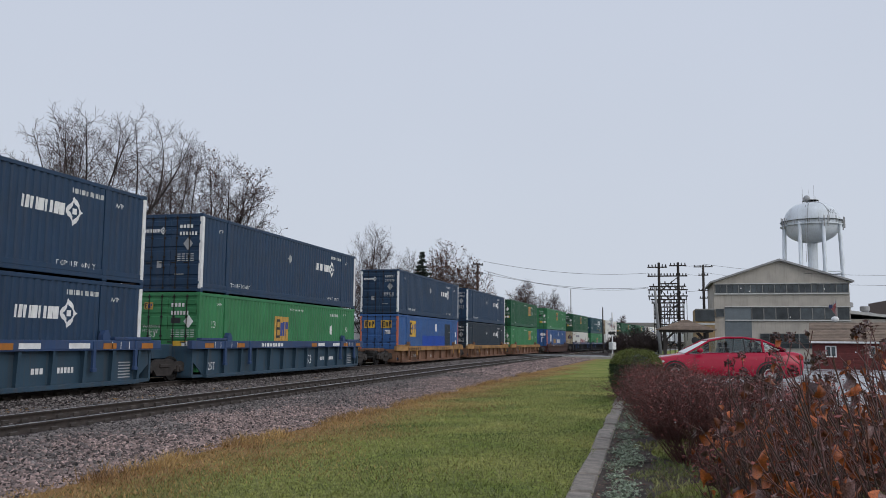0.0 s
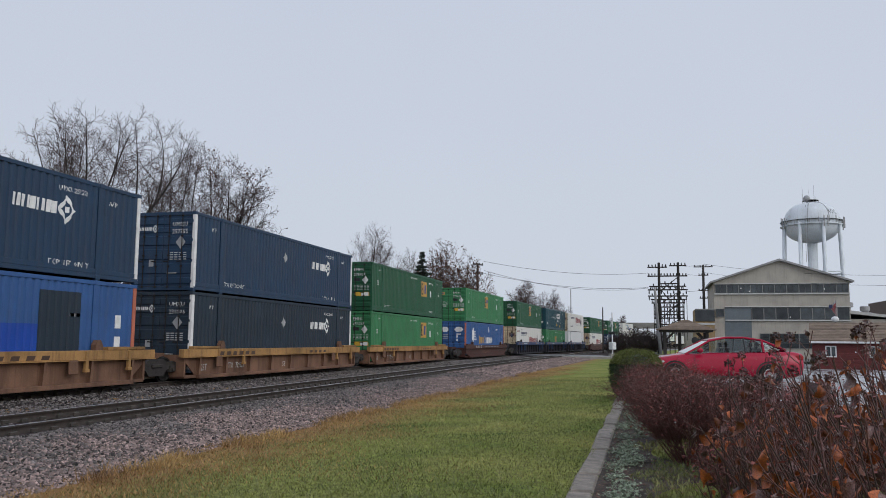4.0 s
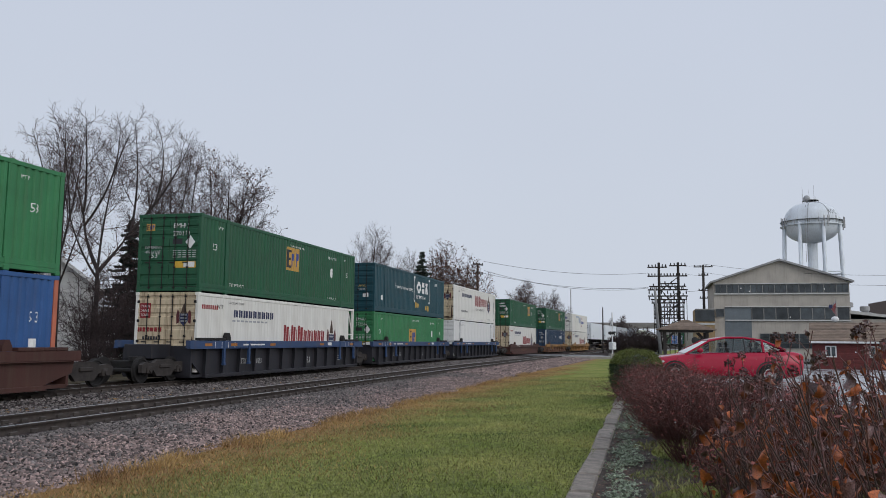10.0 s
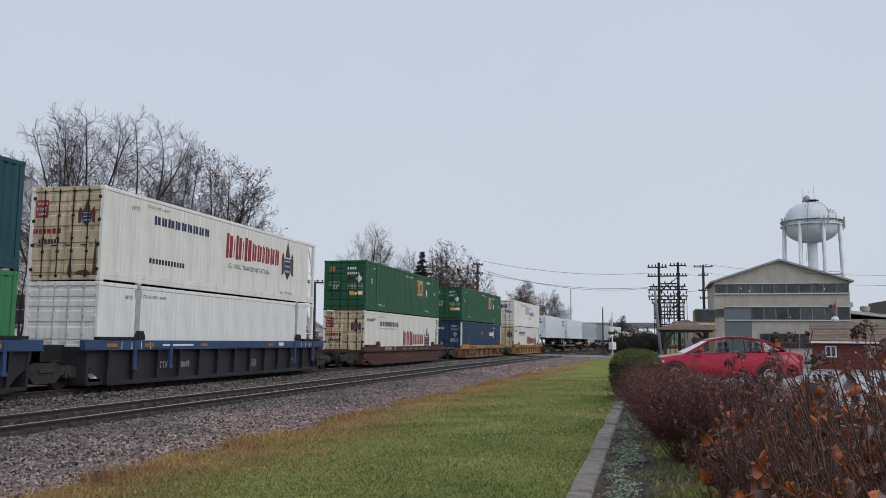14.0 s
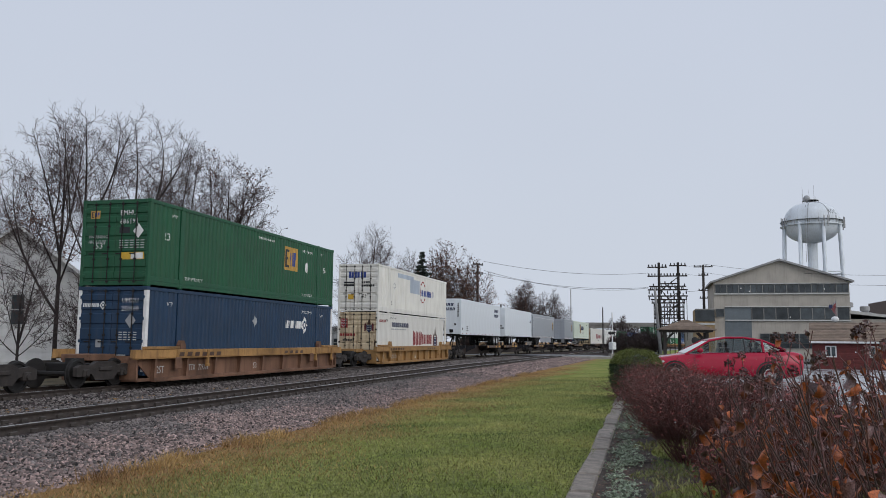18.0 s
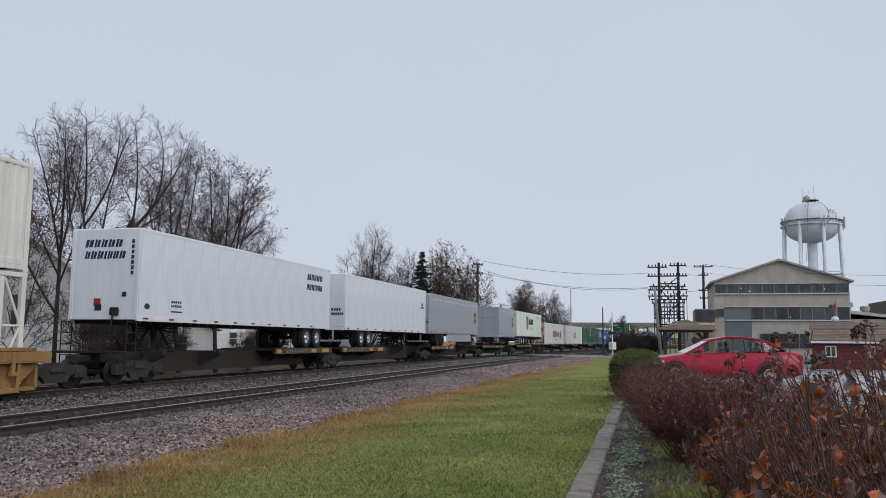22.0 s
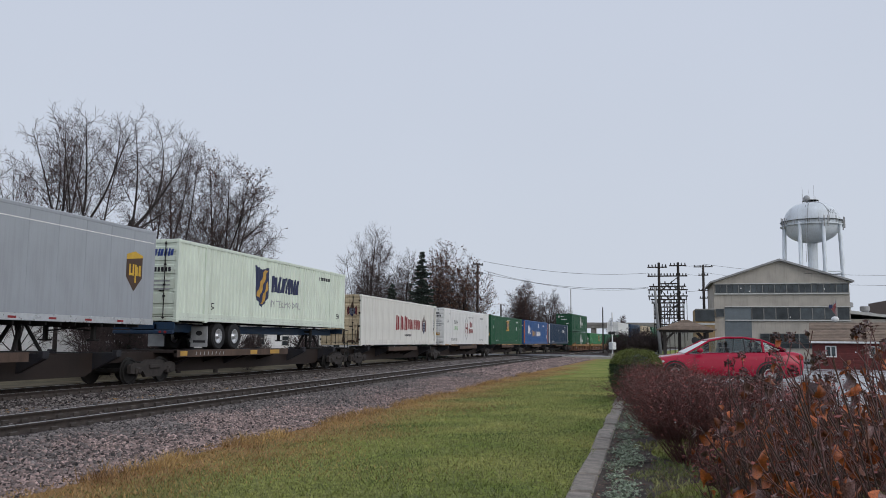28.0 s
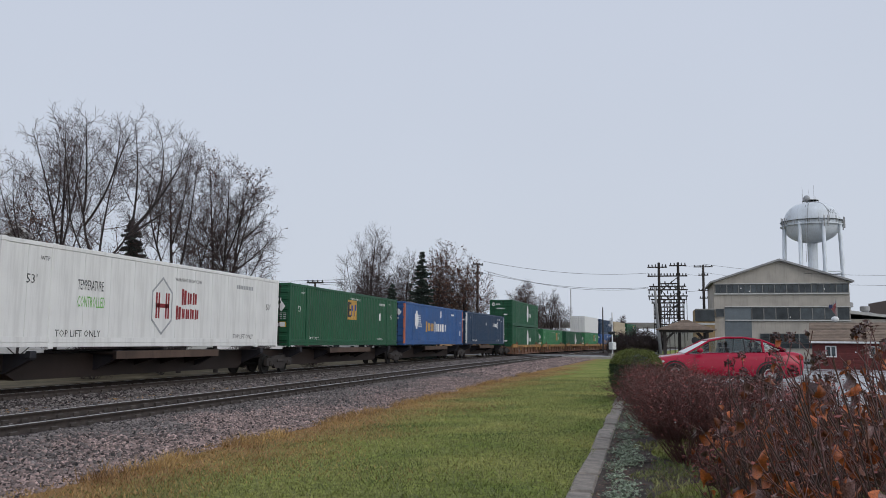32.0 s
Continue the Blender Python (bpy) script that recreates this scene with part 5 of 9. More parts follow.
def spine_car(length, decks, front_own, rear_own, label, deck_mat, stand_at=None, box_load=False):
    """One unit of a spine car, centred on y = 0: a deep centre sill, cross arms, and deck plates at decks."""
    car = thing("spine_car", label, "rail car", "cars of the train")
    L = length / 2
    def sill(bm):
        prism(bm, [(-L, 0.72), (-L, 1.02), (L, 1.02), (L, 0.72), (L - 1.9, 0.66), (L - 2.6, 0.3), (-L + 2.6, 0.3), (-L + 1.9, 0.66)], 0, -0.38, 0.38)
    link("centre_sill", kept(("spine_sill", round(length, 2)), sill, SPINEBROWN), car)
    for a, b in decks:
        def deck(bm, n=b - a):
            box(bm, -1.31, 1.31, 0, n, 0.98, 1.07, 0.01)
            for s in (-1, 1):
                x0, x1 = sorted((s * 1.18, s * 1.315))
                box(bm, x0, x1, 0, n, 0.84, 1.1, 0.012)
            for k in range(4):
                y = n * (k + 0.5) / 4
                prism(bm, [(-1.28, 0.98), (1.28, 0.98), (1.28, 0.86), (0.4, 0.6), (-0.4, 0.6), (-1.28, 0.86)], 1, y - 0.06, y + 0.06)
        d = link("deck", kept(("deck", round(b - a, 2), deck_mat.name), deck, deck_mat), car, m=pose(0, a, 0))
        n = b - a
        mark("worn_edge", [rect(0.01, 0.845, n - 0.02, 0.245)], EDGEBROWN, d, x=1.3145, ribbed=False, lift=0.002)
        if box_load:
            continue
        mark("yellow_panel", [rect(n * 0.6, 0.88, 0.6, 0.17), rect(n * 0.8, 0.88, 0.9, 0.17), rect(0.2, 0.88, 0.45, 0.17)], MARKGOLD, d, x=1.318, ribbed=False)
        mark("graffiti_stroke", [rect(1.2 + 0.28 * k, 0.9, 0.05, 0.12, 0.04) for k in range(min(8, int(n * 2)))], MARKGREY, d, x=1.318, ribbed=False)
    for y in (-L + 2.2, -L / 3, L / 3, L - 2.2):
        def arm(bm):
            prism(bm, [(-1.25, 1.04), (1.25, 1.04), (1.25, 0.9), (0.4, 0.5), (-0.4, 0.5), (-1.25, 0.9)], 1, -0.09, 0.09)
            for s in (-1, 1):
                box(bm, s * 1.18 - 0.09, s * 1.18 + 0.09, -0.12, 0.12, 0.92, 1.12, 0.02)
        link("cross_arm", kept(("arm", 1), arm, BLACKBROWN), car, m=pose(0, y, 0))
    if stand_at is not None:
        def stand(bm):
            for s in (-1, 1):
                tube(bm, (s * 0.35, -0.5, 1.05), (s * 0.12, 0.0, 2.0), 0.06, n=8)
                tube(bm, (s * 0.35, 0.6, 1.05), (s * 0.12, 0.05, 2.0), 0.05, n=8)
            box(bm, -0.42, 0.42, -0.4, 0.4, 1.95, 2.05, 0.03)
            box(bm, -0.45, 0.45, -0.7, 0.8, 1.02, 1.1, 0.02)
        link("hitch_stand", kept(("stand", 1), stand, STEEL), car, m=pose(0, stand_at, 0))
    for s, own in ((-1, front_own), (1, rear_own)):
        if own:
            truck(car, s * (L + (0.0 if own == 1 else -1.1)))
            if own == 2:
                coupler(car, s * L, s)
                def ladder(bm):
                    for xx in (-1.2, 1.2):
                        for k in (0.0, 0.5):
                            tube(bm, (xx, s * (L - 0.1) - s * k, 0.5), (xx, s * (L - 0.1) - s * k, 2.0), 0.018, n=6)
                        for z in (0.6, 0.95, 1.3, 1.65, 2.0):
                            tube(bm, (xx, s * (L - 0.1), z), (xx, s * (L - 0.1) - s * 0.5, z), 0.016, n=6)
                    box(bm, -1.25, 1.25, s * L - 0.25, s * L + 0.05, 1.0, 1.08, 0.01)
                bm = bmesh.new()
                ladder(bm)
                part("end_ladder", bm, STEEL, car)
    return car


def road_wheel(parent, x, y, z, r, name="wheel", rim=SILVER):
    def tyre(bm):
        lathe(bm, [(r * 0.56, -0.13), (r * 0.9, -0.14), (r, -0.1), (r, 0.1), (r * 0.9, 0.14), (r * 0.56, 0.13), (r * 0.56, -0.13)], 28, (0, 0), 0)
    w = link(name, kept(("tyre", r), tyre, BLACK), parent, m=pose(x, y, z))
    def disc(bm):
        lathe(bm, [(0.0, -0.1), (r * 0.57, -0.1), (r * 0.58, 0.12), (r * 0.53, 0.125), (r * 0.5, 0.06), (r * 0.3, 0.035), (r * 0.26, 0.07), (r * 0.18, 0.13), (r * 0.1, 0.14), (0.0, 0.14)], 20, (0, 0), 0)
        for i in range(10):
            t = 2 * math.pi * i / 10
            tube(bm, (0.03, r * 0.22 * math.cos(t), r * 0.22 * math.sin(t)), (0.075, r * 0.22 * math.cos(t), r * 0.22 * math.sin(t)), 0.014, n=6)
    link("rim", kept(("rim", r, rim.name), disc, rim), w)
    return w


def running_gear(parent, axles, legs_at, base, skirt=None, rim=SILVER):
    """Wheels, axles, landing legs and mud flaps of a semi-trailer standing on a deck at z = 0 of the trailer, its floor at base."""
    for y in axles:
        for s in (-1, 1):
            for k in (1.1, 0.78):
                road_wheel(parent, s * k, y, 0.5, 0.5, rim=rim)
        def axle(bm):
            tube(bm, (-1.1, 0, 0.5), (1.1, 0, 0.5), 0.07, n=8)
        link("axle", kept(("axle", 1), axle, STEEL), parent, m=pose(0, y, 0))
    a, b = min(axles) - 0.8, max(axles) + 0.8
    def slider(bm, n=b - a):
        for s in (-1, 1):
            box(bm, s * 0.5 - 0.05, s * 0.5 + 0.05, 0, n, base - 0.32, base - 0.02, 0.01)
        for k in range(4):
            y = n * k / 3
            box(bm, -0.5, 0.5, y - 0.05, y + 0.05, base - 0.25, base - 0.1)
            for s in (-1, 1):
                box(bm, s * 0.5 - 0.08, s * 0.5 + 0.08, y - 0.12, y + 0.12, 0.5, base - 0.25, 0.02)
    link("bogie_frame", kept(("slider", round(b - a, 2), base), slider, STEEL), parent, m=pose(0, a, 0))
    if legs_at is not None:
        for s in (-1, 1):
            def leg(bm):
                box(bm, -0.06, 0.06, -0.07, 0.07, 0.35, base - 0.02, 0.015)
                box(bm, -0.14, 0.14, -0.14, 0.14, 0.3, 0.36, 0.02)
                tube(bm, (0, 0.05, base - 0.1), (-0.5 * 1, 0.9, base - 0.05), 0.03, n=6)
            link("landing_leg", kept(("leg", base), leg, STEEL), parent, m=pose(s * 0.85, legs_at, 0))
        def cross(bm):
            tube(bm, (-0.85, 0, 0.75), (0.85, 0, 0.75), 0.03, n=6)
            tube(bm, (-0.85, 0, base - 0.1), (0.85, 0, 0.6), 0.025, n=6)
            tube(bm, (0.85, 0, base - 0.1), (-0.85, 0, 0.6), 0.025, n=6)
        link("leg_brace", kept(("leg_brace", base), cross, STEEL), parent, m=pose(0, legs_at, 0))
    if skirt:
        for s in (-1, 1):
            def sk(bm, n=skirt[1] - skirt[0]):
                box(bm, -0.015, 0.015, 0, n, 0.35, base + 0.02, 0.006)
                for k in range(6):
                    box(bm, 0.016, 0.022, n * k / 6 - 0.01, n * k / 6 + 0.01, 0.36, base)
            link("side_skirt", kept(("skirt", 1), sk, GREY), parent, m=pose(s * 1.25, skirt[0], 0))


def trailer(label, mat, length, height, axles, legs_at, doors, style, base=1.0, skirt=None, rim=SILVER):
    """A dry-van semi-trailer; z = 0 is the deck it stands on; -y is the end that comes first."""
    t = thing("semi_trailer", label, "trailer", "trailers on the train")
    h, w, top = length / 2, 1.295, base + height
    walls = []
    for side in (1, -1):
        def core(bm, side=side):
            x0, x1 = sorted((side * (w - 0.06), side * (w - 0.02)))
            box(bm, x0, x1, -h + 0.06, h - 0.06, base + 0.1, top - 0.12)
        wl_ = link("side_wall", kept(("trailer_wall", mat.name, side, length), core, mat), t)
        n = max(4, int(round(length / 1.22)))
        for i in range(n):
            def slab(bm, side=side, q=(length - 0.12) / n):
                x0, x1 = sorted((side * (w - 0.025), side * (w - 0.008)))
                box(bm, x0, x1, 0.003, q - 0.003, base + 0.16, top - 0.1, 0.003)
            link("panel", kept(("trailer_panel", mat.name, side, length), slab, mat), wl_, m=pose(0, -h + 0.06 + (length - 0.12) * i / n, 0))
        def rails(bm, side=side):
            x0, x1 = sorted((side * (w - 0.08), side * w))
            box(bm, x0, x1, -h, h, base - 0.04, base + 0.16, 0.01)
        def rails2(bm, side=side):
            x0, x1 = sorted((side * (w - 0.08), side * w))
            box(bm, x0, x1, -h, h, top - 0.12, top, 0.02)
        r = link("bottom_rail", kept(("trailer_low", mat.name, side, length), rails, SILVER if mat is GREY else mat), t)
        link("top_rail", kept(("trailer_top", mat.name, side, length), rails2, mat), t)
        if side == 1:
            k = int(length / 0.75)
            col = MARKRED if mat is not PALEGREEN else MARKBLACK
            mark("reflector", [rect(-h + 0.3 + 1.5 * i, base + 0.02, 0.3, 0.06) for i in range(int(length / 1.5))], col if doors != "van" else MARKBLACK, r, x=w, ribbed=False)
            walls.append(wl_)
    def roof(bm):
        box(bm, -w + 0.05, w - 0.05, -h + 0.02, h - 0.02, top - 0.05, top + 0.004, 0.02)
    link("roof", kept(("trailer_roof", mat.name, length), roof, mat), t)
    def floor_(bm):
        box(bm, -w + 0.08, w - 0.08, -h + 0.05, h - 0.05, base - 0.02, base + 0.08)
        for i in range(int(length / 0.6)):
            y = -h + 0.3 + 0.6 * i
            box(bm, -w + 0.08, w - 0.08, y - 0.03, y + 0.03, base - 0.13, base - 0.02)
    tagged(link("floor", kept(("trailer_floor", length), floor_, STEEL), t), kind="stuff")
    def far_end(bm):
        box(bm, -w + 0.02, w - 0.02, h - 0.06, h, base, top - 0.01, 0.03)
    link("front_wall", kept(("trailer_far", mat.name, length), far_end, mat), t)
    e = dict(x=-h - 0.002, ribbed=False, axis="end")
    if doors == "nose":
        def nose(bm):
            box(bm, -w + 0.02, w - 0.02, -h, -h + 0.06, base, top - 0.01, 0.05)
            for s in (-1, 1):
                box(bm, s * (w - 0.09) - 0.07, s * (w - 0.09) + 0.07, -h - 0.012, -h + 0.04, base, top - 0.02, 0.012)
        nz = link("nose_wall", kept(("nose", mat.name, length), nose, mat), t)
        e["x"] = -h - 0.002
        mark("logo_mark", word_bars(-0.78, top - 0.62, (0.28, 0.2, 0.2, 0.22, 0.22), 0.26, 0.06, 0.06) + word_bars(-0.78, top - 1.0, (0.17, 0.2, 0.2, 0.08, 0.16, 0.18, 0.2), 0.26, 0.05, 0.06), MARKNAVY, nz, **e)
        def boxes(bm):
            box(bm, 0.3, 0.62, -h - 0.1, -h, base + 0.14, base + 0.4, 0.03)
            box(bm, 0.72, 0.85, -h - 0.06, -h, base + 0.75, base + 0.9, 0.02)
            box(bm, -0.3, -0.05, -h - 0.02, -h, base + 0.3, base + 0.5, 0.01)
            tube(bm, (0.45, -h - 0.08, base + 0.2), (0.45, -h - 0.2, base - 0.3), 0.03, n=6)
        bm = bmesh.new()
        boxes(bm)
        part("air_connection", bm, STEEL, nz)
        mark("red_placard", [rect(-0.35, base + 0.45, 0.26, 0.24)], MARKRED, nz, **e)
        mark("number_mark", [rect(0.98, top - 0.5 - 0.17 * k, 0.1, 0.12) for k in range(7)], MARKBLACK, nz, x=-h - 0.014, ribbed=False, axis="end")
    elif doors == "roll":
        def frame_(bm):
            for s in (-1, 1):
                box(bm, s * (w - 0.1) - 0.09, s * (w - 0.1) + 0.09, -h - 0.01, -h + 0.08, base - 0.04, top - 0.01, 0.015)
            box(bm, -w + 0.02, w - 0.02, -h - 0.008, -h + 0.08, top - 0.2, top - 0.008, 0.015)
            box(bm, -w + 0.02, w - 0.02, -h - 0.05, -h + 0.08, base - 0.06, base + 0.2, 0.015)
        link("door_frame", kept(("roll_frame", mat.name, length), frame_, mat), t)
        for k in range(6):
            def slat(bm, q=(height - 0.42) / 6):
                box(bm, -w + 0.19, w - 0.19, -h + 0.03, -h + 0.06, 0.006, q - 0.006, 0.008)
            link("door_slat", kept(("roll_slat", mat.name, length), slat, mat), t, m=pose(0, 0, base + 0.2 + (height - 0.42) * k / 6))
        def bumper(bm):
            box(bm, -1.1, 1.1, -h - 0.04, -h + 0.04, 0.32, 0.42, 0.02)
            for s in (-0.7, 0.7):
                box(bm, s - 0.05, s + 0.05, -h - 0.02, -h + 0.03, 0.4, base - 0.04)
        bm = bmesh.new()
        bumper(bm)
        part("bumper", bm, STEEL, t)
        bm = bmesh.new()
        for s in (-1, 1):
            box(bm, s * 0.9 - 0.3, s * 0.9 + 0.3, -h + 0.25, -h + 0.27, 0.25, base - 0.06)
        part("mud_flap", bm, SILVER, t)
    else:
        leaves = []
        for s in (-1, 1):
            def leaf(bm, s=s):
                x0, x1 = sorted((s * 0.006, s * (w - 0.06)))
                box(bm, x0, x1, -h - 0.01, -h + 0.04, base + 0.14, top - 0.14, 0.01)
                for z in (base + 0.35, base + 1.05, base + 1.75, top - 0.4):
                    a, b = sorted((s * (w - 0.16), s * (w + 0.012)))
                    box(bm, a, b, -h - 0.022, -h + 0.03, z - 0.04, z + 0.04, 0.01)
            d = link("door", kept(("van_door", mat.name, s, length), leaf, mat), t)
            def rod(bm):
                tube(bm, (0, -h - 0.03, base + 0.08), (0, -h - 0.03, top - 0.08), 0.018, n=8)
            link("lock_rod", kept(("van_rod", length), rod, SILVER), d, m=pose(s * 0.35, 0, 0))
            leaves.append(d)
        def frame_(bm):
            for s in (-1, 1):
                box(bm, s * (w - 0.03) - 0.035, s * (w - 0.03) + 0.035, -h - 0.006, -h + 0.08, base - 0.04, top - 0.01, 0.012)
            box(bm, -w + 0.07, w - 0.07, -h - 0.006, -h + 0.08, top - 0.14, top - 0.01, 0.012)
            box(bm, -w + 0.07, w - 0.07, -h - 0.03, -h + 0.08, base - 0.06, base + 0.13, 0.012)
        link("door_frame", kept(("van_frame", mat.name, length), frame_, SILVER if mat is GREY else mat), t)
        e["x"] = -h - 0.012
        mark("number_mark", word_bars(0.5, base + 0.98, (0.1,) * 4, 0.14, 0.04) + word_bars(0.5, base + 0.74, (0.09,) * 6, 0.14, 0.03), MARKBLACK, leaves[1], **e)
        if style == "shield_long":
            mark("yellow_label", [rect(0.55, base + 0.5, 0.5, 0.35)], MARKYELLOW, leaves[1], **e)
        def bumper(bm):
            box(bm, -1.15, 1.15, -h - 0.02, -h + 0.06, 0.3, 0.4, 0.02)
            for s in (-0.6, 0.6):
                box(bm, s - 0.05, s + 0.05, -h, -h + 0.05, 0.38, base - 0.04)
        bm = bmesh.new()
        bumper(bm)
        part("bumper", bm, SILVER, t)
    near = walls[0]
    k = dict(x=w - 0.006, ribbed=False)
    if style == "words":
        mark("logo_mark", word_bars(h - 2.95, top - 0.72, (0.42, 0.26, 0.26, 0.3, 0.3), 0.3, 0.07, 0.06) + word_bars(h - 3.0, top - 1.2, (0.22, 0.26, 0.28, 0.1, 0.2, 0.22, 0.24), 0.3, 0.06, 0.06), MARKNAVY, near, **k)
        mark("data_mark", word_bars(-h + 1.9, base + 0.62, (0.1,) * 5, 0.08, 0.03) + word_bars(-h + 1.9, base + 0.48, (0.08,) * 6, 0.08, 0.03) + word_bars(-h + 1.9, base + 0.3, (0.7,), 0.05), MARKBLACK, near, **k)
        mark("emblem_oval", [ellipse(-h + 0.5, base + 0.45, 0.16, 0.1, 10)], MARKBLACK, near, **k)
    elif style == "peak":
        mark("logo_peak", [[(h - 1.2, base + 1.85), (h - 0.95, base + 1.85), (h - 1.02, base + 2.2)], [(h - 1.02, base + 1.85), (h - 0.7, base + 1.85), (h - 0.85, base + 2.1)]], MARKBLUE, near, **k)
        mark("logo_mark", word_bars(h - 1.4, base + 1.68, (0.1,) * 7, 0.1, 0.03), MARKBLACK, near, **k)
    elif style in ("shield", "shield_long"):
        u, v = h - 1.15, base + (1.0 if style == "shield" else 0.85)
        mark("logo_shield", [[(u - 0.42, v + 0.45), (u, v), (u + 0.42, v + 0.45), (u + 0.42, v + 1.15), (u, v + 1.28), (u - 0.42, v + 1.15)]], MARKBROWN, near, **k)
        k["lift"] = 0.008
        mark("logo_top", [[(u - 0.42, v + 1.0), (u + 0.42, v + 1.1), (u + 0.42, v + 1.16), (u, v + 1.28), (u - 0.42, v + 1.16)]], MARKYELLOW, near, **k)
        mark("logo_shape", [rect(u - 0.28, v + 0.5, 0.08, 0.36), rect(u - 0.2, v + 0.5, 0.1, 0.08), rect(u - 0.1, v + 0.5, 0.08, 0.36), rect(u + 0.02, v + 0.28, 0.08, 0.58), rect(u + 0.1, v + 0.5, 0.08, 0.3), rect(u + 0.22, v + 0.5, 0.12, 0.34)], MARKYELLOW, near, **k)
        k["lift"] = 0.004
        mark("side_line", [rect(-h + 0.15, top - 0.42, length - 0.3, 0.03)], MARKWHITE, near, **k)
    running_gear(t, axles, legs_at, base, skirt, rim)
    return t


def chassis(length):
    """A container chassis for the road: two rails, wheels, legs, a mud flap."""
    t = thing("container_chassis", "dark blue road chassis with silver wheels under a container", "trailer", "trailers on the train")
    h = length / 2
    def rails(bm):
        for s in (-1, 1):
            box(bm, s * 0.48 - 0.06, s * 0.48 + 0.06, -h, h, 0.62, 0.9, 0.01)
        for k in range(9):
            y = -h + length * k / 8
            box(bm, -1.2 if k in (0, 8) else -0.5, 1.2 if k in (0, 8) else 0.5, max(-h, y - 0.08), min(h, y + 0.08), 0.72, 0.96)
    bm = bmesh.new()
    rails(bm)
    part("chassis_frame", bm, NAVY, t)
    running_gear(t, (-5.0, -3.75), 4.6, 0.92)
    bm = bmesh.new()
    for s in (-1, 1):
        box(bm, s * 0.9 - 0.34, s * 0.9 + 0.34, -5.86, -5.83, 0.1, 0.85)
    mf = part("mud_flap", bm, MARKGREY, t)
    mark("flap_shape", [ellipse(0.9, 0.6, 0.14, 0.09, 10), rect(0.66, 0.25, 0.5, 0.09)], MARKBLACK, mf, x=-5.86, ribbed=False, axis="end")
    bm = bmesh.new()
    box(bm, -1.2, 1.2, -h - 0.04, -h + 0.05, 0.55, 0.68, 0.02)
    b = part("rear_bar", bm, NAVY, t)
    mark("tail_light", [ellipse(0.7 + 0.2 * k, 0.62, 0.06, 0.05, 8) for k in (0, 1)], MARKRED, b, x=-h - 0.04, ribbed=False, axis="end")
    return t


def put(ob, start, length, z):
    """Stands a thing on the moving train: start is where its leading end is at 0 s."""
    MOVING.append((ob, start + length / 2, z))
    return ob


G_TOP = "green corrugated container with orange square emblem"
N_TOP = "navy corrugated container with white diamond emblem"
WELL_Z = 0.28
STACKS = [  # start, car style, trucks before and after its middle (own or shared), lower box, upper box
    (7.52, "blue", (-11.2, True), (9.85, False), ("diamond", NAVY, MARKWHITE), ("diamond", NAVY, MARKWHITE)),
    (27.18, "blue", (-9.8, True), (9.7, True), ("greenlow", GREEN2, None), ("diamond", NAVY, MARKWHITE)),
    (51.38, "brown", (-9.7, True), (9.85, False), ("blue_yellow", BLUE, SALMON), ("diamond", NAVY, MARKWHITE)),
    (70.85, "brown", (-9.75, True), (9.95, False), ("diamond", DARKNAVY, MARKWHITE), ("diamond", NAVY, MARKWHITE)),
    (90.45, "brown", (-9.95, True), (9.7, True), ("green", GREEN2, None), ("green", GREEN, None)),
    (114.41, "red", (-9.7, True), (9.7, True), ("blue", BLUE, SALMON), ("greenmid", GREEN2, None)),
    (137.90, "black", (-9.7, True), (9.8, False), ("england", CREAM, None), ("greenmid", GREEN, None)),
    (157.55, "black", (-9.8, True), (9.95, False), ("greenlowmid", GREEN2, None), ("teal", TEALNAVY, None)),
    (176.98, "black", (-9.85, True), (9.7, True), ("plain_white", WHITE, None), ("england_top", CREAM, None)),
    (200.70, "red", (-9.7, True), (9.7, True), ("england", CREAM, None), ("green", GREEN, None)),
    (224.28, "brown", (-9.7, True), (9.7, True), ("diamond", NAVY, MARKWHITE), ("green", GREEN, None)),
    (247.83, "tan", (-9.7, True), (9.7, True), ("england", CREAM, None), ("stg", OFFWHITE, None)),
]
DOORS = {"diamond": "diamond", "green": "green", "greenlow": "green", "greenmid": "green", "greenlowmid": "green", "blue_yellow": "blue_yellow", "blue": "blue", "england": "cream", "england_top": "cream", "england_spine": "cream",
         "plain_white": "", "teal": "teal", "stg": "stg", "hub": "hub", "leaf": "leaf", "swift": "swift", "none": ""}
NAMES = {"diamond": N_TOP, "green": G_TOP, "greenlow": G_TOP, "greenmid": G_TOP, "greenlowmid": G_TOP, "blue_yellow": "blue corrugated container with yellow square emblem",
         "blue": "blue corrugated container with white hexagon emblem", "england": "cream refrigerated container with red crest",
         "england_top": "cream refrigerated container with rust-streaked doors", "england_spine": "off-white refrigerated container with dark red crest", "plain_white": "plain white refrigerated container with two lift posts",
         "teal": "dark teal corrugated container with bracket emblem", "stg": "off-white corrugated container with faded blue patches",
         "hub": "white panelled refrigerated container with red hexagon emblem", "leaf": "dark green corrugated container with white leaf emblem",
         "swift": "pale green-white corrugated container with blue shield emblem", "none": "weathered steel container"}
SMOOTH_SIDES = ("england_spine", "england", "england_top", "plain_white", "hub", "none")


NUMBERS = {("low", 70.85): "UMXU 236906", ("up", 51.38): "UMXU 251273", ("up", 70.85): "UMXU 257755", ("up", 90.45): "EMHU 278427", ("low", 90.45): "EMHU 653767", ("up", 114.41): "EMHU 271628",
           ("up", 137.90): "EMHU 270119", ("up", 224.28): "EMHU 686191", ("low", 224.28): "UMXU 250900", ("low", 157.55): "EMHU 272266"}


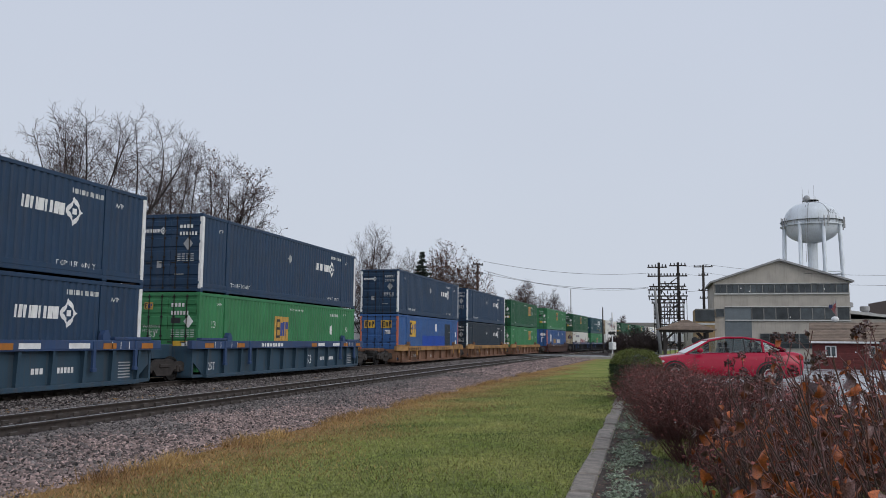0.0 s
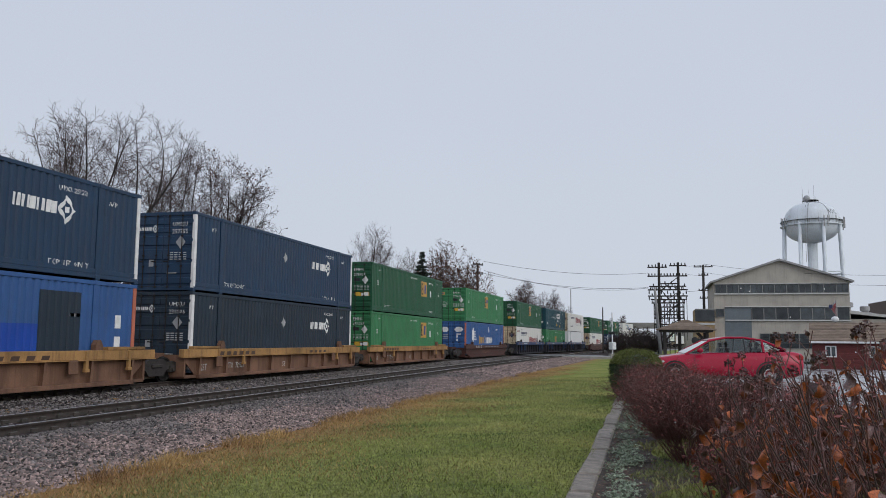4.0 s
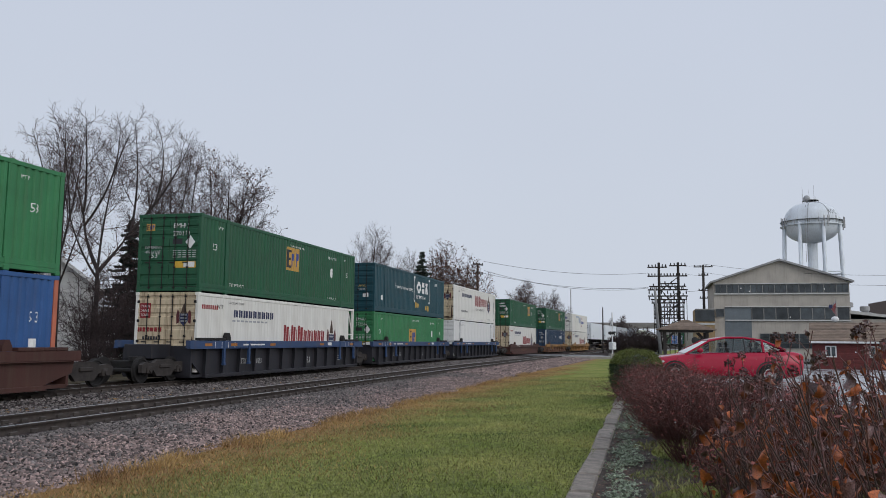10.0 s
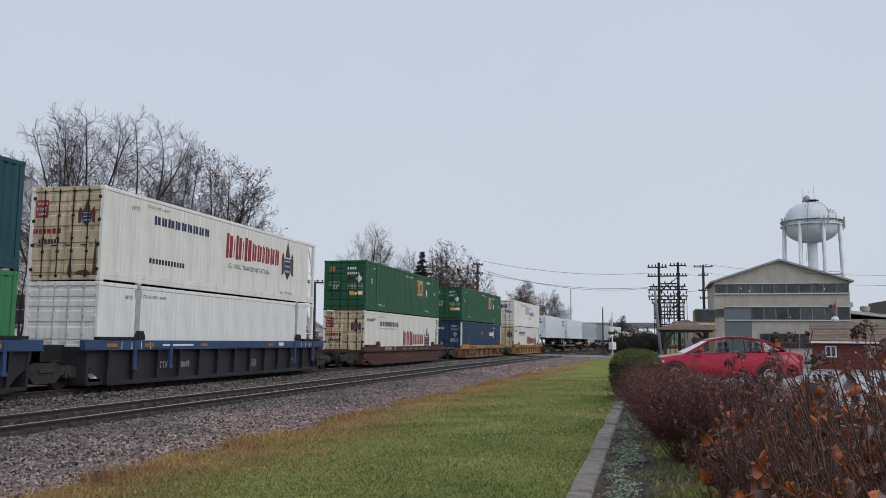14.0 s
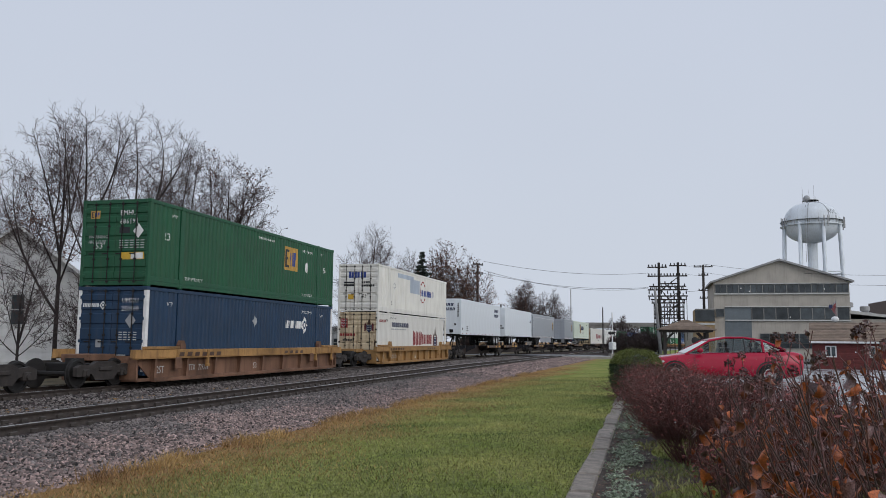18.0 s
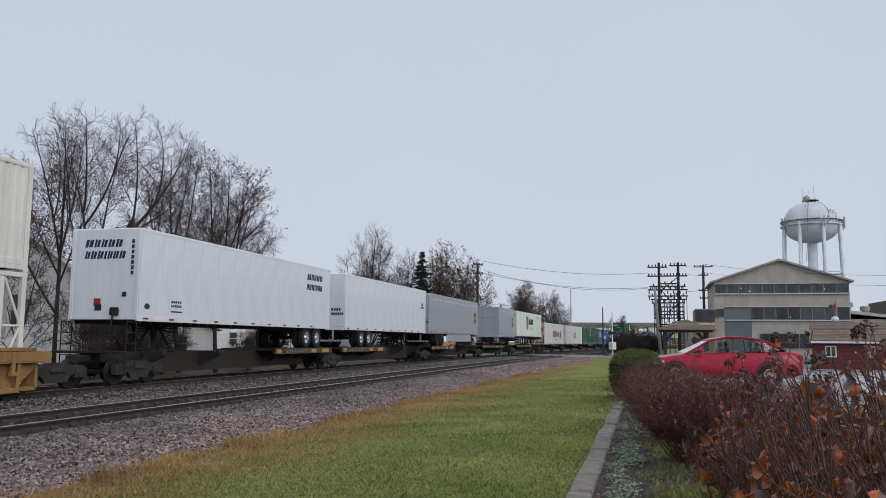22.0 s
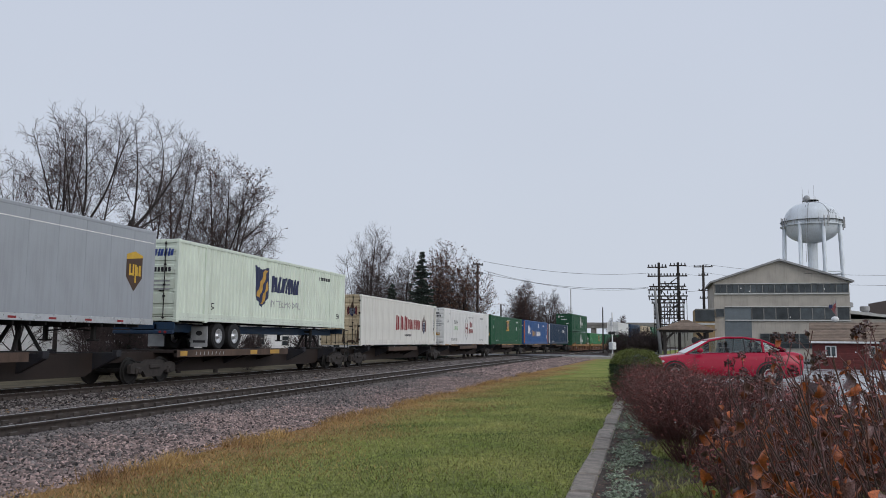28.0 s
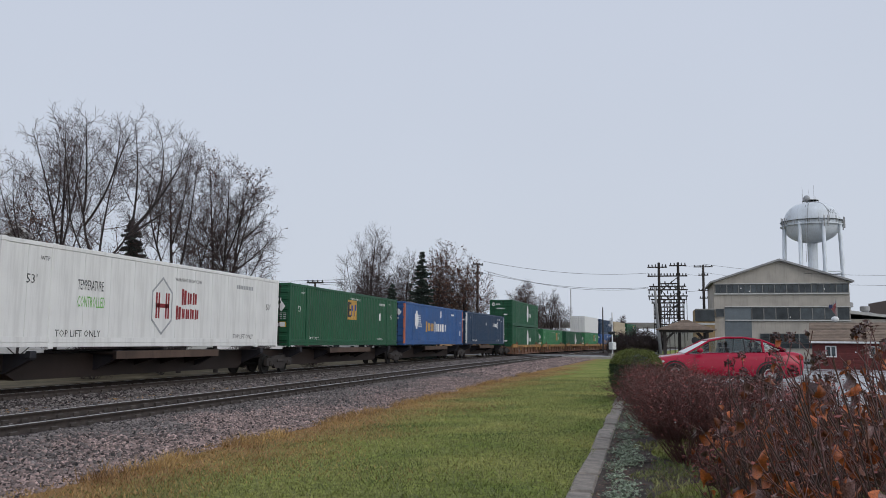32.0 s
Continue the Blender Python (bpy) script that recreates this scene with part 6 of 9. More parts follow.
def stack_box(kind, body, post, place):
    lab = NAMES[kind] + place
    front = CREAM if kind.startswith("england") else body
    sides = OFFWHITE if kind.startswith("england") else body
    return container(lab, sides, DOORS[kind], kind, kind not in SMOOTH_SIDES, post, front)


for start, style, (ft, fo), (rt, ro), low, up in STACKS:
    put(well_car(style, ft, rt, 0.0, fo, ro), start, CL, 0.0)
    NUMBER[0] = NUMBERS.get(("low", start), "")
    put(stack_box(*low, " in a rail well"), start, CL, WELL_Z)
    NUMBER[0] = NUMBERS.get(("up", start), "")
    put(stack_box(*up, " stacked on another"), start, CL, WELL_Z + CH + 0.01)

NUMBER[0] = ""
# spine cars with road trailers
SPINE = "dark spine rail car with worn yellow deck marks"
put(spine_car(17.9, [(1.6, 8.2)], 2, 1, SPINE, SPINEBROWN, -5.6), 268.4, 17.9, 0)
put(trailer("white dry-van trailer with dark blue words on its nose", BODYWHITE, 16.3, 2.98, (5.45, 6.7), -5.2, "nose", "words", 0.98), 268.9, 16.3, 1.09)
put(spine_car(17.9, [(-8.2, -1.0)], 0, 1, SPINE, SPINEBROWN, 5.9), 286.3, 17.9, 0)
put(trailer("white dry-van trailer with a small blue peak emblem", BODYWHITE, 15.9, 2.98, (-5.2, -3.95), 4.6, "van", "peak", 0.98), 287.44, 15.9, 1.09)
put(spine_car(17.9, [(-8.2, -1.5)], 0, 1, SPINE, SPINEBROWN, 5.9), 304.2, 17.9, 0)
put(trailer("grey dry-van trailer with brown shield emblem and side skirts", GREY, 15.87, 2.92, (-5.4, -4.15), 6.2, "van_shield", "shield_long", 0.96, (-2.9, 5.2), BLACK), 304.35, 15.87, 1.09)
put(spine_car(16.2, [(-8.0, 2.0)], 0, 1, SPINE, SPINEBROWN, 3.0), 322.1, 16.2, 0)
put(trailer("short grey trailer with roll-up door and brown shield emblem", GREY, 8.2, 3.05, (-3.1,), 1.7, "roll", "shield", 0.87, None, BLACK), 329.57, 8.2, 1.09)
put(spine_car(17.9, [(-8.0, 1.0)], 0, 2, SPINE, SPINEBROWN, 6.2), 338.3, 17.9, 0)
put(chassis(16.1), 339.15, 16.1, 1.09)
put(stack_box("swift", PALEGREEN, None, " on a road chassis"), 339.15, 16.1, 2.06)
for i, (start, kind, body, post) in enumerate(((358.0, "england_spine", OFFWHITE, None), (376.6, "hub", WHITE, None), (394.0, "greenmid", GREEN, None), (411.9, "blue", BLUE, SALMON), (429.6, "diamond", NAVY, MARKWHITE))):
    put(spine_car(17.75, [(-3.2, 3.0)], 2 if i == 0 else 0, 1 if i < 4 else 2, "dark spine rail car with a container on its arms", SPINEBROWN, None, True), start - 0.8, 17.75, 0)
    put(stack_box(kind, body, post, " on a spine car"), start, CL, 1.17)
FAR = [(450.3, ("leaf", GREEN, None), ("leaf", GREEN, None)), (470.0, ("green", GREEN2, None), None), (489.7, ("leaf", GREEN, None), None), (509.4, ("green", GREEN2, None), ("none", WHITE, None)),
       (529.1, ("blue", BLUE, None), ("diamond", NAVY, None)), (548.8, ("green", GREEN, None), ("none", CREAM, None)), (568.5, ("diamond", NAVY, None), ("green", GREEN, None))]
for i, (start, low, up) in enumerate(FAR):
    put(well_car("brown", -9.85, 9.85, 0.0, True, i == len(FAR) - 1), start, CL, 0.0)
    put(stack_box(*low, " in a rail well"), start, CL, WELL_Z)
    if up:
        put(stack_box(*up, " stacked on another"), start, CL, WELL_Z + CH + 0.01)


def motions():
    """The train rolls by; each car, box and trailer follows the line of the track."""
    times = [0.0, 0.4] + [float(k) for k in range(1, 32)] + [31.6, 32.0]
    for ob, s, z in MOVING:
        rows = []
        for t in times:
            x, y, a = on_track(s - gone(t))
            rows.append((t, pose(x, y, z, 0, 0, -math.degrees(a))))
        walk(ob, rows)
# ---- lawn, kerb and planting beside the camera ----
BARK = material("grey_bark", (0.036, 0.028, 0.027), 0.9, 0.0, 2.0, 0.3, bump=0.4, grain=25.0)
TWIG = material("dark_twig", (0.072, 0.05, 0.05), 0.9, 0.0, 2.0, 0.3)
DEADLEAF = material("dead_leaf", (0.15, 0.068, 0.04), 0.7, 0.0, 3.0, 0.3, piece=0.45, island=True)
RUSTLEAF = material("rust_leaf", (0.3, 0.066, 0.017), 0.5, 0.0, 14.0, 0.5, piece=0.6, second=(0.46, 0.12, 0.03))
PURPLELEAF = material("purple_brown_leaf", (0.12, 0.042, 0.036), 0.4, 0.0, 14.0, 0.5, piece=0.55, second=(0.26, 0.15, 0.14))
DARKSTEM = material("dark_brown_stem", (0.05, 0.025, 0.021), 0.6, 0.0, 8.0, 0.3, bump=0.2)
REDTWIG = material("red_brown_twig", (0.115, 0.047, 0.042), 0.6, 0.0, 3.0, 0.3)
REDLEAF = material("wine_brown_leaf", (0.23, 0.062, 0.055), 0.6, 0.0, 3.0, 0.3, piece=0.5, island=True)
YEW = material("clipped_evergreen", (0.035, 0.06, 0.02), 0.9, 0.0, 3.0, 0.35, piece=0.5, island=True)
YEWTOP = material("evergreen_top_leaf", (0.125, 0.145, 0.035), 0.9, 0.0, 3.0, 0.3, piece=0.4, island=True)
SPRUCE = material("spruce_needles", (0.03, 0.043, 0.034), 0.8, 0.0, 1.5, 0.35, piece=0.4, island=True)
MULCH = material("dark_mulch", (0.062, 0.046, 0.036), 0.95, 0.0, 4.0, 0.5, bump=0.9, grain=35.0)
SILVERLEAF = material("silver_green_leaf", (0.26, 0.315, 0.22), 0.6, 0.0, 5.0, 0.3, piece=0.4, island=True)
BLADE = material("grass_blade", (0.15, 0.22, 0.05), 0.6, 0.0, 0.5, 0.35, piece=0.45, island=True, second=(0.38, 0.36, 0.125))
DRYBLADE = material("dry_grass_blade", (0.38, 0.205, 0.078), 0.7, 0.0, 0.6, 0.35, piece=0.45, island=True, second=(0.47, 0.31, 0.118))
SLAB = material("weathered_kerb_slab", (0.27, 0.235, 0.2), 0.85, 0.0, 5.0, 0.36, bump=0.4, grain=30.0, piece=0.12)

# blades of the lawn and of the dry strip beside the ballast
def blades(name, count, place, size, mat, label, seed, lean=0.5, width=0.006):
    """Upright blades, each a bent three-cornered strip."""
    rng = np.random.default_rng(seed)
    p = place(rng, count)
    n = len(p)
    a = rng.uniform(0, 6.283, n)
    h = size * rng.uniform(0.5, 1.4, n)
    w = width * rng.uniform(0.7, 1.4, n)
    side = np.stack([np.cos(a), np.sin(a), np.zeros(n)], 1)
    b = rng.uniform(0, 6.283, n)
    tip = np.stack([np.cos(b) * lean * h, np.sin(b) * lean * h, h], 1) * rng.uniform(0.5, 1.2, (n, 1))
    mid = tip * 0.5
    mid[:, 2] *= 1.25
    v = np.stack([p - side * w[:, None], p + side * w[:, None], p + mid + side * w[:, None] * 0.7, p + mid - side * w[:, None] * 0.7, p + tip], 1)
    k = (np.arange(n) * 5)[:, None]
    f = np.concatenate([k + np.array([[0, 1, 2]]), k + np.array([[0, 2, 3]]), k + np.array([[3, 2, 4]])], 0)
    return tagged(bulk(name, v.reshape(-1, 3), f, mat), label, "grass", "", "stuff")


def lawn_place(x0, x1, y0, y1, power=2.0, keep=None):
    def place(rng, count):
        y = y0 + (y1 - y0) * rng.uniform(0, 1, count) ** power
        x = rng.uniform(x0, x1, count)
        out = [(a, b, ground_z(a, b) - 0.004) for a, b in zip(x, y) if keep is None or keep(a, b, rng)]
        return np.array(out, np.float32)
    return place


def lawn_ok(x, y, rng):
    d = x - edge_x(y)
    return d > 0.25 and rng.uniform() < smooth(0.2, 1.9 + noise.noise((x * 0.35, y * 0.35, 5.0)) * 1.8, d) + 0.1


def dry_ok(x, y, rng):
    d = x - edge_x(y)
    return -0.12 < d and rng.uniform() < 1.0 - smooth(0.3, 3.3 + noise.noise((x * 0.35, y * 0.35, 5.0)) * 3.2, d)


def dry_place(rng, count):
    y = 6 + 52 * rng.uniform(0, 1, count) ** 1.8
    x = rng.uniform(-7.5, -2.0, count)
    return np.array([(a, b, max(ground_z(a, b), bed_z(a, b)) - 0.004) for a, b in zip(x, y) if dry_ok(a, b, rng)], np.float32)


blades("lawn_grass", 130000, lawn_place(-7.0, -0.88, 6.5, 40, 2.0, lawn_ok), 0.036, BLADE, "short damp green lawn grass", 21, 0.7)
blades("dry_grass", 90000, dry_place, 0.05, DRYBLADE, "straw-coloured dry grass along the ballast edge", 22, 0.8)
blades("verge_tufts", 9000, lambda rng, c: np.array([(edge_x(y) + 0.25 * abs(g), y, bed_z(edge_x(y), y) - 0.02) for y, g in zip(6 + 40 * rng.uniform(0, 1, c) ** 1.5, rng.normal(0, 1, c)) if noise.noise((y * 0.55, 0.0, 9.0)) > -0.05], np.float32),
       0.16, DRYBLADE, "taller dry tufts at the ballast edge", 23, 0.6)
blades("bed_grass", 52000, lawn_place(-0.35, 3.4, 4.2, 17, 1.5, lambda x, y, r: x > -0.12 + 0.5 * noise.noise((x * 0.9, y * 0.8, 2.0))), 0.06, BLADE, "yellow-green grass among the shrubs", 24, 0.7)

# slabs of the lawn's edge
edging = thing("lawn_edging", "row of weathered flat stone slabs along the lawn", "edging", "", "structure")
rng = random.Random(3)
y = 4.4
while y < 27:
    n = rng.choice((0.85, 1.05, 1.2, 1.4))
    xk = -0.80 - 0.0105 * (y - 9)
    bm = bmesh.new()
    box(bm, -0.135, 0.135, 0.025, n - 0.025, -0.12, 0.0, 0.025)
    for v in bm.verts:
        v.co.x += 0.012 * noise.noise((v.co.y * 3, v.co.z * 5, y))
        v.co.z += 0.01 * noise.noise((v.co.x * 6, v.co.y * 3, y + 4))
    ob = part("slab", bm, SLAB, edging)
    ob.matrix_basis = pose(xk + rng.uniform(-0.025, 0.025), y, ground_z(xk, y) + 0.03 + rng.uniform(-0.01, 0.008), rng.uniform(-0.4, 0.4), rng.uniform(-1.4, 1.4), 0.6 + rng.uniform(-1.0, 1.0))
    y += n
# mulch strip; its dark bulge near y = 10.4 draws the first shrub's shadow
sheet("mulch_bed", lambda y: [-0.66 - 0.0105 * (y - 9) + k * 0.06 * (1 + 0.6 * noise.noise((y * 0.6, 4.0, 1.0)) + 0.9 * math.exp(-((y - 10.4) / 1.0) ** 2)) for k in range(13)], spread(4.5, 26, 90), 0.014, MULCH, "dark damp mulch bed beside the lawn edging", height=lambda x, y: ground_z(x, y) + 0.02 * noise.noise((x * 4, y * 4, 0.0)))


def leaf_fan(rng, centre, r, n, size, mat_up=0.6):
    """Loose small leaves round a place: corner arrays."""
    c = np.asarray(centre)
    p = c + rng.normal(0, 1, (n, 3)) * np.asarray(r)
    a = rng.normal(0, 1, (n, 3))
    a[:, 2] *= 0.4
    a /= np.linalg.norm(a, axis=1)[:, None]
    b = np.cross(a, rng.normal(0, 1, (n, 3)) + np.array([0, 0, mat_up]))
    b /= np.linalg.norm(b, axis=1)[:, None] + 1e-6
    s = size * rng.uniform(0.6, 1.3, (n, 1))
    return np.stack([p - a * s, p + b * s * 0.5, p + a * s, p - b * s * 0.5], 1)


def leaf_bulk(name, quads, mat, parent, label=""):
    q = np.concatenate(quads, 0)
    f = np.arange(len(q) * 4).reshape(-1, 4)
    return bulk(name, q.reshape(-1, 3), f, mat, parent, label)


nrng = np.random.default_rng(31)
for k in range(32):
    y0 = 6.7 + 0.5 * k + nrng.uniform(-0.25, 0.25)
    x0 = -0.52 - 0.0105 * (y0 - 9) + abs(nrng.normal(0, 0.2))
    w = nrng.uniform(0.5, 1.15)
    g = thing("ground_cover_plant", "low silver-green ground cover beside the stone edging", "plant", "ground cover along the edging")
    g.matrix_basis = pose(x0, y0, ground_z(x0, y0))
    leaf_bulk("foliage", [leaf_fan(nrng, (0, 0, 0.06 * w), (0.085 * w, 0.17 * w, 0.035), int(340 * w), 0.02, 1.5)], SILVERLEAF, g)
# fallen leaves over the bed
def fallen(rng, count):
    y = 6.0 + 14.0 * rng.uniform(0, 1, count) ** 1.3
    x = -0.62 - 0.0105 * (y - 9) + 1.7 * rng.uniform(0, 1, count) ** 1.6
    return np.array([(a, b, ground_z(a, b) + 0.025 + 0.02 * rng.uniform()) for a, b in zip(x, y)])


lie = leaf_fan(nrng, (0, 0, 0), (0.001, 0.001, 0.001), 2600, 0.026, 4.0)
lie[..., 2] *= 0.4
tagged(leaf_bulk("leaf_litter", [lie + fallen(nrng, 2600)[:, None]], DEADLEAF, None), "small brown fallen leaves on damp mulch", "leaves", "", "stuff")


# ---- growing things ----
def tubes(p0, p1, r0, r1, k):
    """Corner and face arrays of tapered bars."""
    p0, p1, r0, r1 = (np.asarray(a, float) for a in (p0, p1, r0, r1))
    d = p1 - p0
    d /= np.linalg.norm(d, axis=1)[:, None] + 1e-9
    ref = np.where(np.abs(d[:, 2:3]) > 0.9, np.array([[1.0, 0, 0]]), np.array([[0, 0, 1.0]]))
    a = np.cross(d, ref)
    a /= np.linalg.norm(a, axis=1)[:, None] + 1e-9
    b = np.cross(d, a)
    n = len(p0)
    t = 2 * np.pi * np.arange(k) / k
    ring = np.cos(t)[None, :, None] * a[:, None] + np.sin(t)[None, :, None] * b[:, None]
    v = np.concatenate([p0[:, None] + ring * r0[:, None, None], p1[:, None] + ring * r1[:, None, None]], 1)
    i = np.arange(k)
    f = np.stack([i, (i + 1) % k, k + (i + 1) % k, k + i], 1)
    f = f[None] + (np.arange(n) * 2 * k)[:, None, None]
    return v.reshape(-1, 3), f.reshape(-1, 4)


def grow(rng, p, d, length, r, level, levels, out, tips, up, wander, kids, angle, least=0.006):
    """One branch in short pieces; it sends out children."""
    n = max(2, int(length / (0.7 if level == 0 else 0.5 if level == 1 else 0.35)))
    if level >= 3:
        n = 2
    step = length / n
    ends = r * (0.35 if level < levels else 0.5)
    for i in range(n):
        d = d + rng.normal(0, wander, 3) + np.array([0, 0, up * (1.0 if level < 3 else 0.6)])
        d = d / np.linalg.norm(d)
        q = p + d * step
        ra, rb = r + (ends - r) * i / n, r + (ends - r) * (i + 1) / n
        out.append((level, p, q, ra, rb))
        p = q
        if level < levels and (i + 1) / n > (0.3 if level == 0 else 0.15):
            for _ in range(rng.poisson(kids[level] / n)):
                side = np.cross(d, rng.normal(0, 1, 3))
                side /= np.linalg.norm(side) + 1e-9
                a = angle * rng.uniform(0.6, 1.3)
                nd = d * math.cos(a) + side * math.sin(a)
                ln = length * rng.uniform(0.32, 0.62) * (1.15 - 0.55 * (i + 1) / n)
                grow(rng, p, nd, ln, max(rb * 0.6, least), level + 1, levels, out, tips, up, wander, kids, angle, least)
    tips.append((p, d))


def bezier(B, i, t):
    a, c, b = B["p"][i], B["c"][i], B["q"][i]
    t = t[:, None]
    return a * (1 - t) ** 2 + 2 * c * t * (1 - t) + b * t * t, 2 * (c - a) * (1 - t) + 2 * (b - c) * t


def unit(d):
    return d / (np.linalg.norm(d, axis=-1, keepdims=True) + 1e-9)


def offshoots(rng, B, spacing, lo, angle, scale, least, up, r_least, flat=0.0):
    """Side branches of the branches in B: spiralled round them, shorter towards the tip, bending upwards."""
    ln = np.linalg.norm(B["q"] - B["p"], axis=1)
    count = np.maximum(1, np.round(ln * (1 - lo) / spacing + rng.uniform(-0.5, 0.5, len(ln)))).astype(int)
    i = np.repeat(np.arange(len(ln)), count)
    k = np.arange(len(i)) - np.repeat(np.cumsum(count) - count, count)
    t = np.clip(lo + (1 - lo) * (k + rng.uniform(0.1, 0.9, len(i))) / count[i], 0, 0.99)
    p, d = bezier(B, i, t)
    d = unit(d)
    ref = unit(np.cross(d, np.array([0.31, 0.2, 0.93]) + 0 * d))
    oth = np.cross(d, ref)
    a = 2.4 * k + i * 1.7 + rng.normal(0, 0.5, len(i))
    side = ref * np.cos(a)[:, None] + oth * np.sin(a)[:, None] - np.array([0, 0, flat])
    w = (angle * rng.uniform(0.7, 1.3, len(i)))[:, None]
    d = unit(d * np.cos(w) + unit(side) * np.sin(w))
    n = (scale * ln[i] * np.clip(1.05 - t, 0, 1) ** 0.7 * rng.uniform(0.55, 1.2, len(i)) + least * rng.uniform(0.6, 1.3, len(i)))[:, None]
    e = unit(d + np.array([0, 0, up]) + rng.normal(0, 0.12, d.shape))
    c = p + d * n * 0.5 + rng.normal(0, 0.05, d.shape) * n
    q = c + e * n * 0.55
    r = np.maximum(r_least, 0.5 * (B["r"][i] + (B["s"][i] - B["r"][i]) * t))
    return dict(p=p, c=c, q=q, r=r, s=np.full(len(i), r_least * 0.7))


def bars_of(B, n, k):
    i = np.arange(len(B["p"]))
    pts = [bezier(B, i, np.full(len(i), j / n))[0] for j in range(n + 1)]
    rr = [B["r"] + (B["s"] - B["r"]) * j / n for j in range(n + 1)]
    return tubes(np.concatenate(pts[:-1]), np.concatenate(pts[1:]), np.concatenate(rr[:-1]), np.concatenate(rr[1:]), k)


def bare_tree(label, base, height, half, seed, limbs=None, stems=5, clear=0.22, dense=1.0, fat=1.0, leaves=0.0, leaf_size=0.04, twig=0.3, name="bare_tree", bole=True, edge=0.0, up=0.22):
    """A leafless tree. Limbs: (which limb it leaves, or -1 for the root; how far along; side reach, depth, height of the tip; radius; bow).
    Without a plan of limbs they fan out from the top of a short trunk and turn upwards."""
    t = thing(name, label, "tree", "", "", pose(*base))
    rng = np.random.default_rng(seed)
    k = height / 14.0
    sight = unit(np.array([base[0], base[1], 0.0]))
    across = np.array([sight[1], -sight[0], 0.0])
    if limbs is None:
        c0 = height * clear
        limbs = [(-1, 0, 0.0, 0.0, height * 0.6, 0.019 * height, 0.0), (0, 0.93, half * 0.12, 0.0, height * 0.99, 0.009 * height, 0.0)]
        for j in range(stems * 2):
            a, w = 2.4 * j + rng.uniform(-0.4, 0.4), math.sqrt((j + 0.8) / (stems * 2))
            top = height * (1.0 - 0.42 * w ** 2) * rng.uniform(0.9, 1.03)
            limbs.append((0, min(0.95, clear * (1.2 + 1.5 * (1 - w) + 0.5 * rng.uniform(0, 1))), half * w * math.cos(a), half * w * math.sin(a), top, 0.0098 * height * (1.1 - 0.4 * w), 0.16))
    P, C, Q, R, S = [], [], [], [], []
    for who, at, u, v, z, r, bow in limbs:
        p = np.array([0, 0, -0.3]) if who < 0 else bezier(dict(p=np.array(P), c=np.array(C), q=np.array(Q)), np.array([who]), np.array([at]))[0][0]
        q = across * u + sight * v + np.array([0, 0, z])
        flat = (q - p) * np.array([1, 1, 0])
        c = (p + q) / 2 + flat * bow - np.array([0, 0, 1.0]) * bow * 0.6 * np.linalg.norm(flat) + rng.normal(0, 0.022, 3) * height * (who >= 0)
        P.append(p), C.append(c), Q.append(q), R.append(r * fat * 0.6), S.append((0.011 if who >= 0 else r * 0.4) * fat)
    L = dict(p=np.array(P), c=np.array(C), q=np.array(Q), r=np.array(R), s=np.array(S))
    g = 1.0 / dense
    bare = [m for m in range(len(P)) if limbs[m][0] >= 0 or not bole]
    top = {q: w[bare] for q, w in L.items()}
    one = offshoots(rng, top, 0.38 * g * max(0.45, k), 0.2, 0.8, 0.31, 0.55 * k, up, 0.013 * fat, 0.1)
    two = offshoots(rng, one, 0.2 * g * max(0.45, k), 0.12, 0.75, 0.34, 0.36 * max(0.5, k), up, 0.0095 * fat, 0.1)
    three = offshoots(rng, two, 0.12 * g * max(0.5, k), 0.08, 0.8, 0.18, twig * max(0.5, k), up, 0.0072 * fat)
    v, f = bars_of(L, 10, 8)
    bulk("trunk", v, f, BARK, t, smooth=True)
    vs, fs, z = [], [], 0
    for B, seg, sides in ((one, 5, 4), (two, 3, 3), (three, 2 if height > 10 and base[1] < 60 else 1, 3)):
        v, f = bars_of(B, seg, sides)
        vs.append(v)
        fs.append(f + z)
        z += len(v)
    tagged(bulk("crown", np.concatenate(vs), np.concatenate(fs), TWIG, t), kind="stuff")
    if leaves > 0:
        end = three["q"][rng.integers(0, len(three["q"]), int(len(three["q"]) * leaves))]
        if edge > 0:
            out = np.linalg.norm((end - np.array([0, 0, height * 0.5])) / np.array([half, half, height * 0.5]), axis=1)
            end = end[out > edge]
        lf = leaf_fan(rng, (0, 0, 0), (0.01, 0.01, 0.01), len(end), leaf_size) + (end + rng.normal(0, 0.03, end.shape))[:, None]
        tagged(leaf_bulk("foliage", [lf], DEADLEAF, t), kind="stuff")
    return t


# the four large trees behind the tracks
bare_tree("tall bare tree with a slim branching crown", (-30.9, 38.0, -0.45), 13.6, 3.6, 101, (
    (-1, 0, 0.0, 0.0, 6.6, 0.21, 0.0), (0, 0.97, -0.1, 0.2, 13.7, 0.13, 0.0), (0, 0.93, -1.7, -0.5, 13.0, 0.12, 0.2), (0, 0.97, 0.9, 0.4, 13.2, 0.11, 0.3),
    (0, 0.5, -3.4, 0.3, 11.2, 0.12, 0.1), (4, 0.4, -2.5, 1.2, 10.9, 0.08, 0.1), (0, 0.72, 1.6, -1.2, 10.4, 0.09, 0.2), (0, 0.8, -2.2, 1.5, 10.8, 0.09, 0.2),
    (1, 0.3, 0.5, -1.3, 12.6, 0.08, 0.3), (2, 0.3, -0.6, -1.2, 13.0, 0.07, 0.1)), dense=0.98, leaves=0.5, leaf_size=0.03)
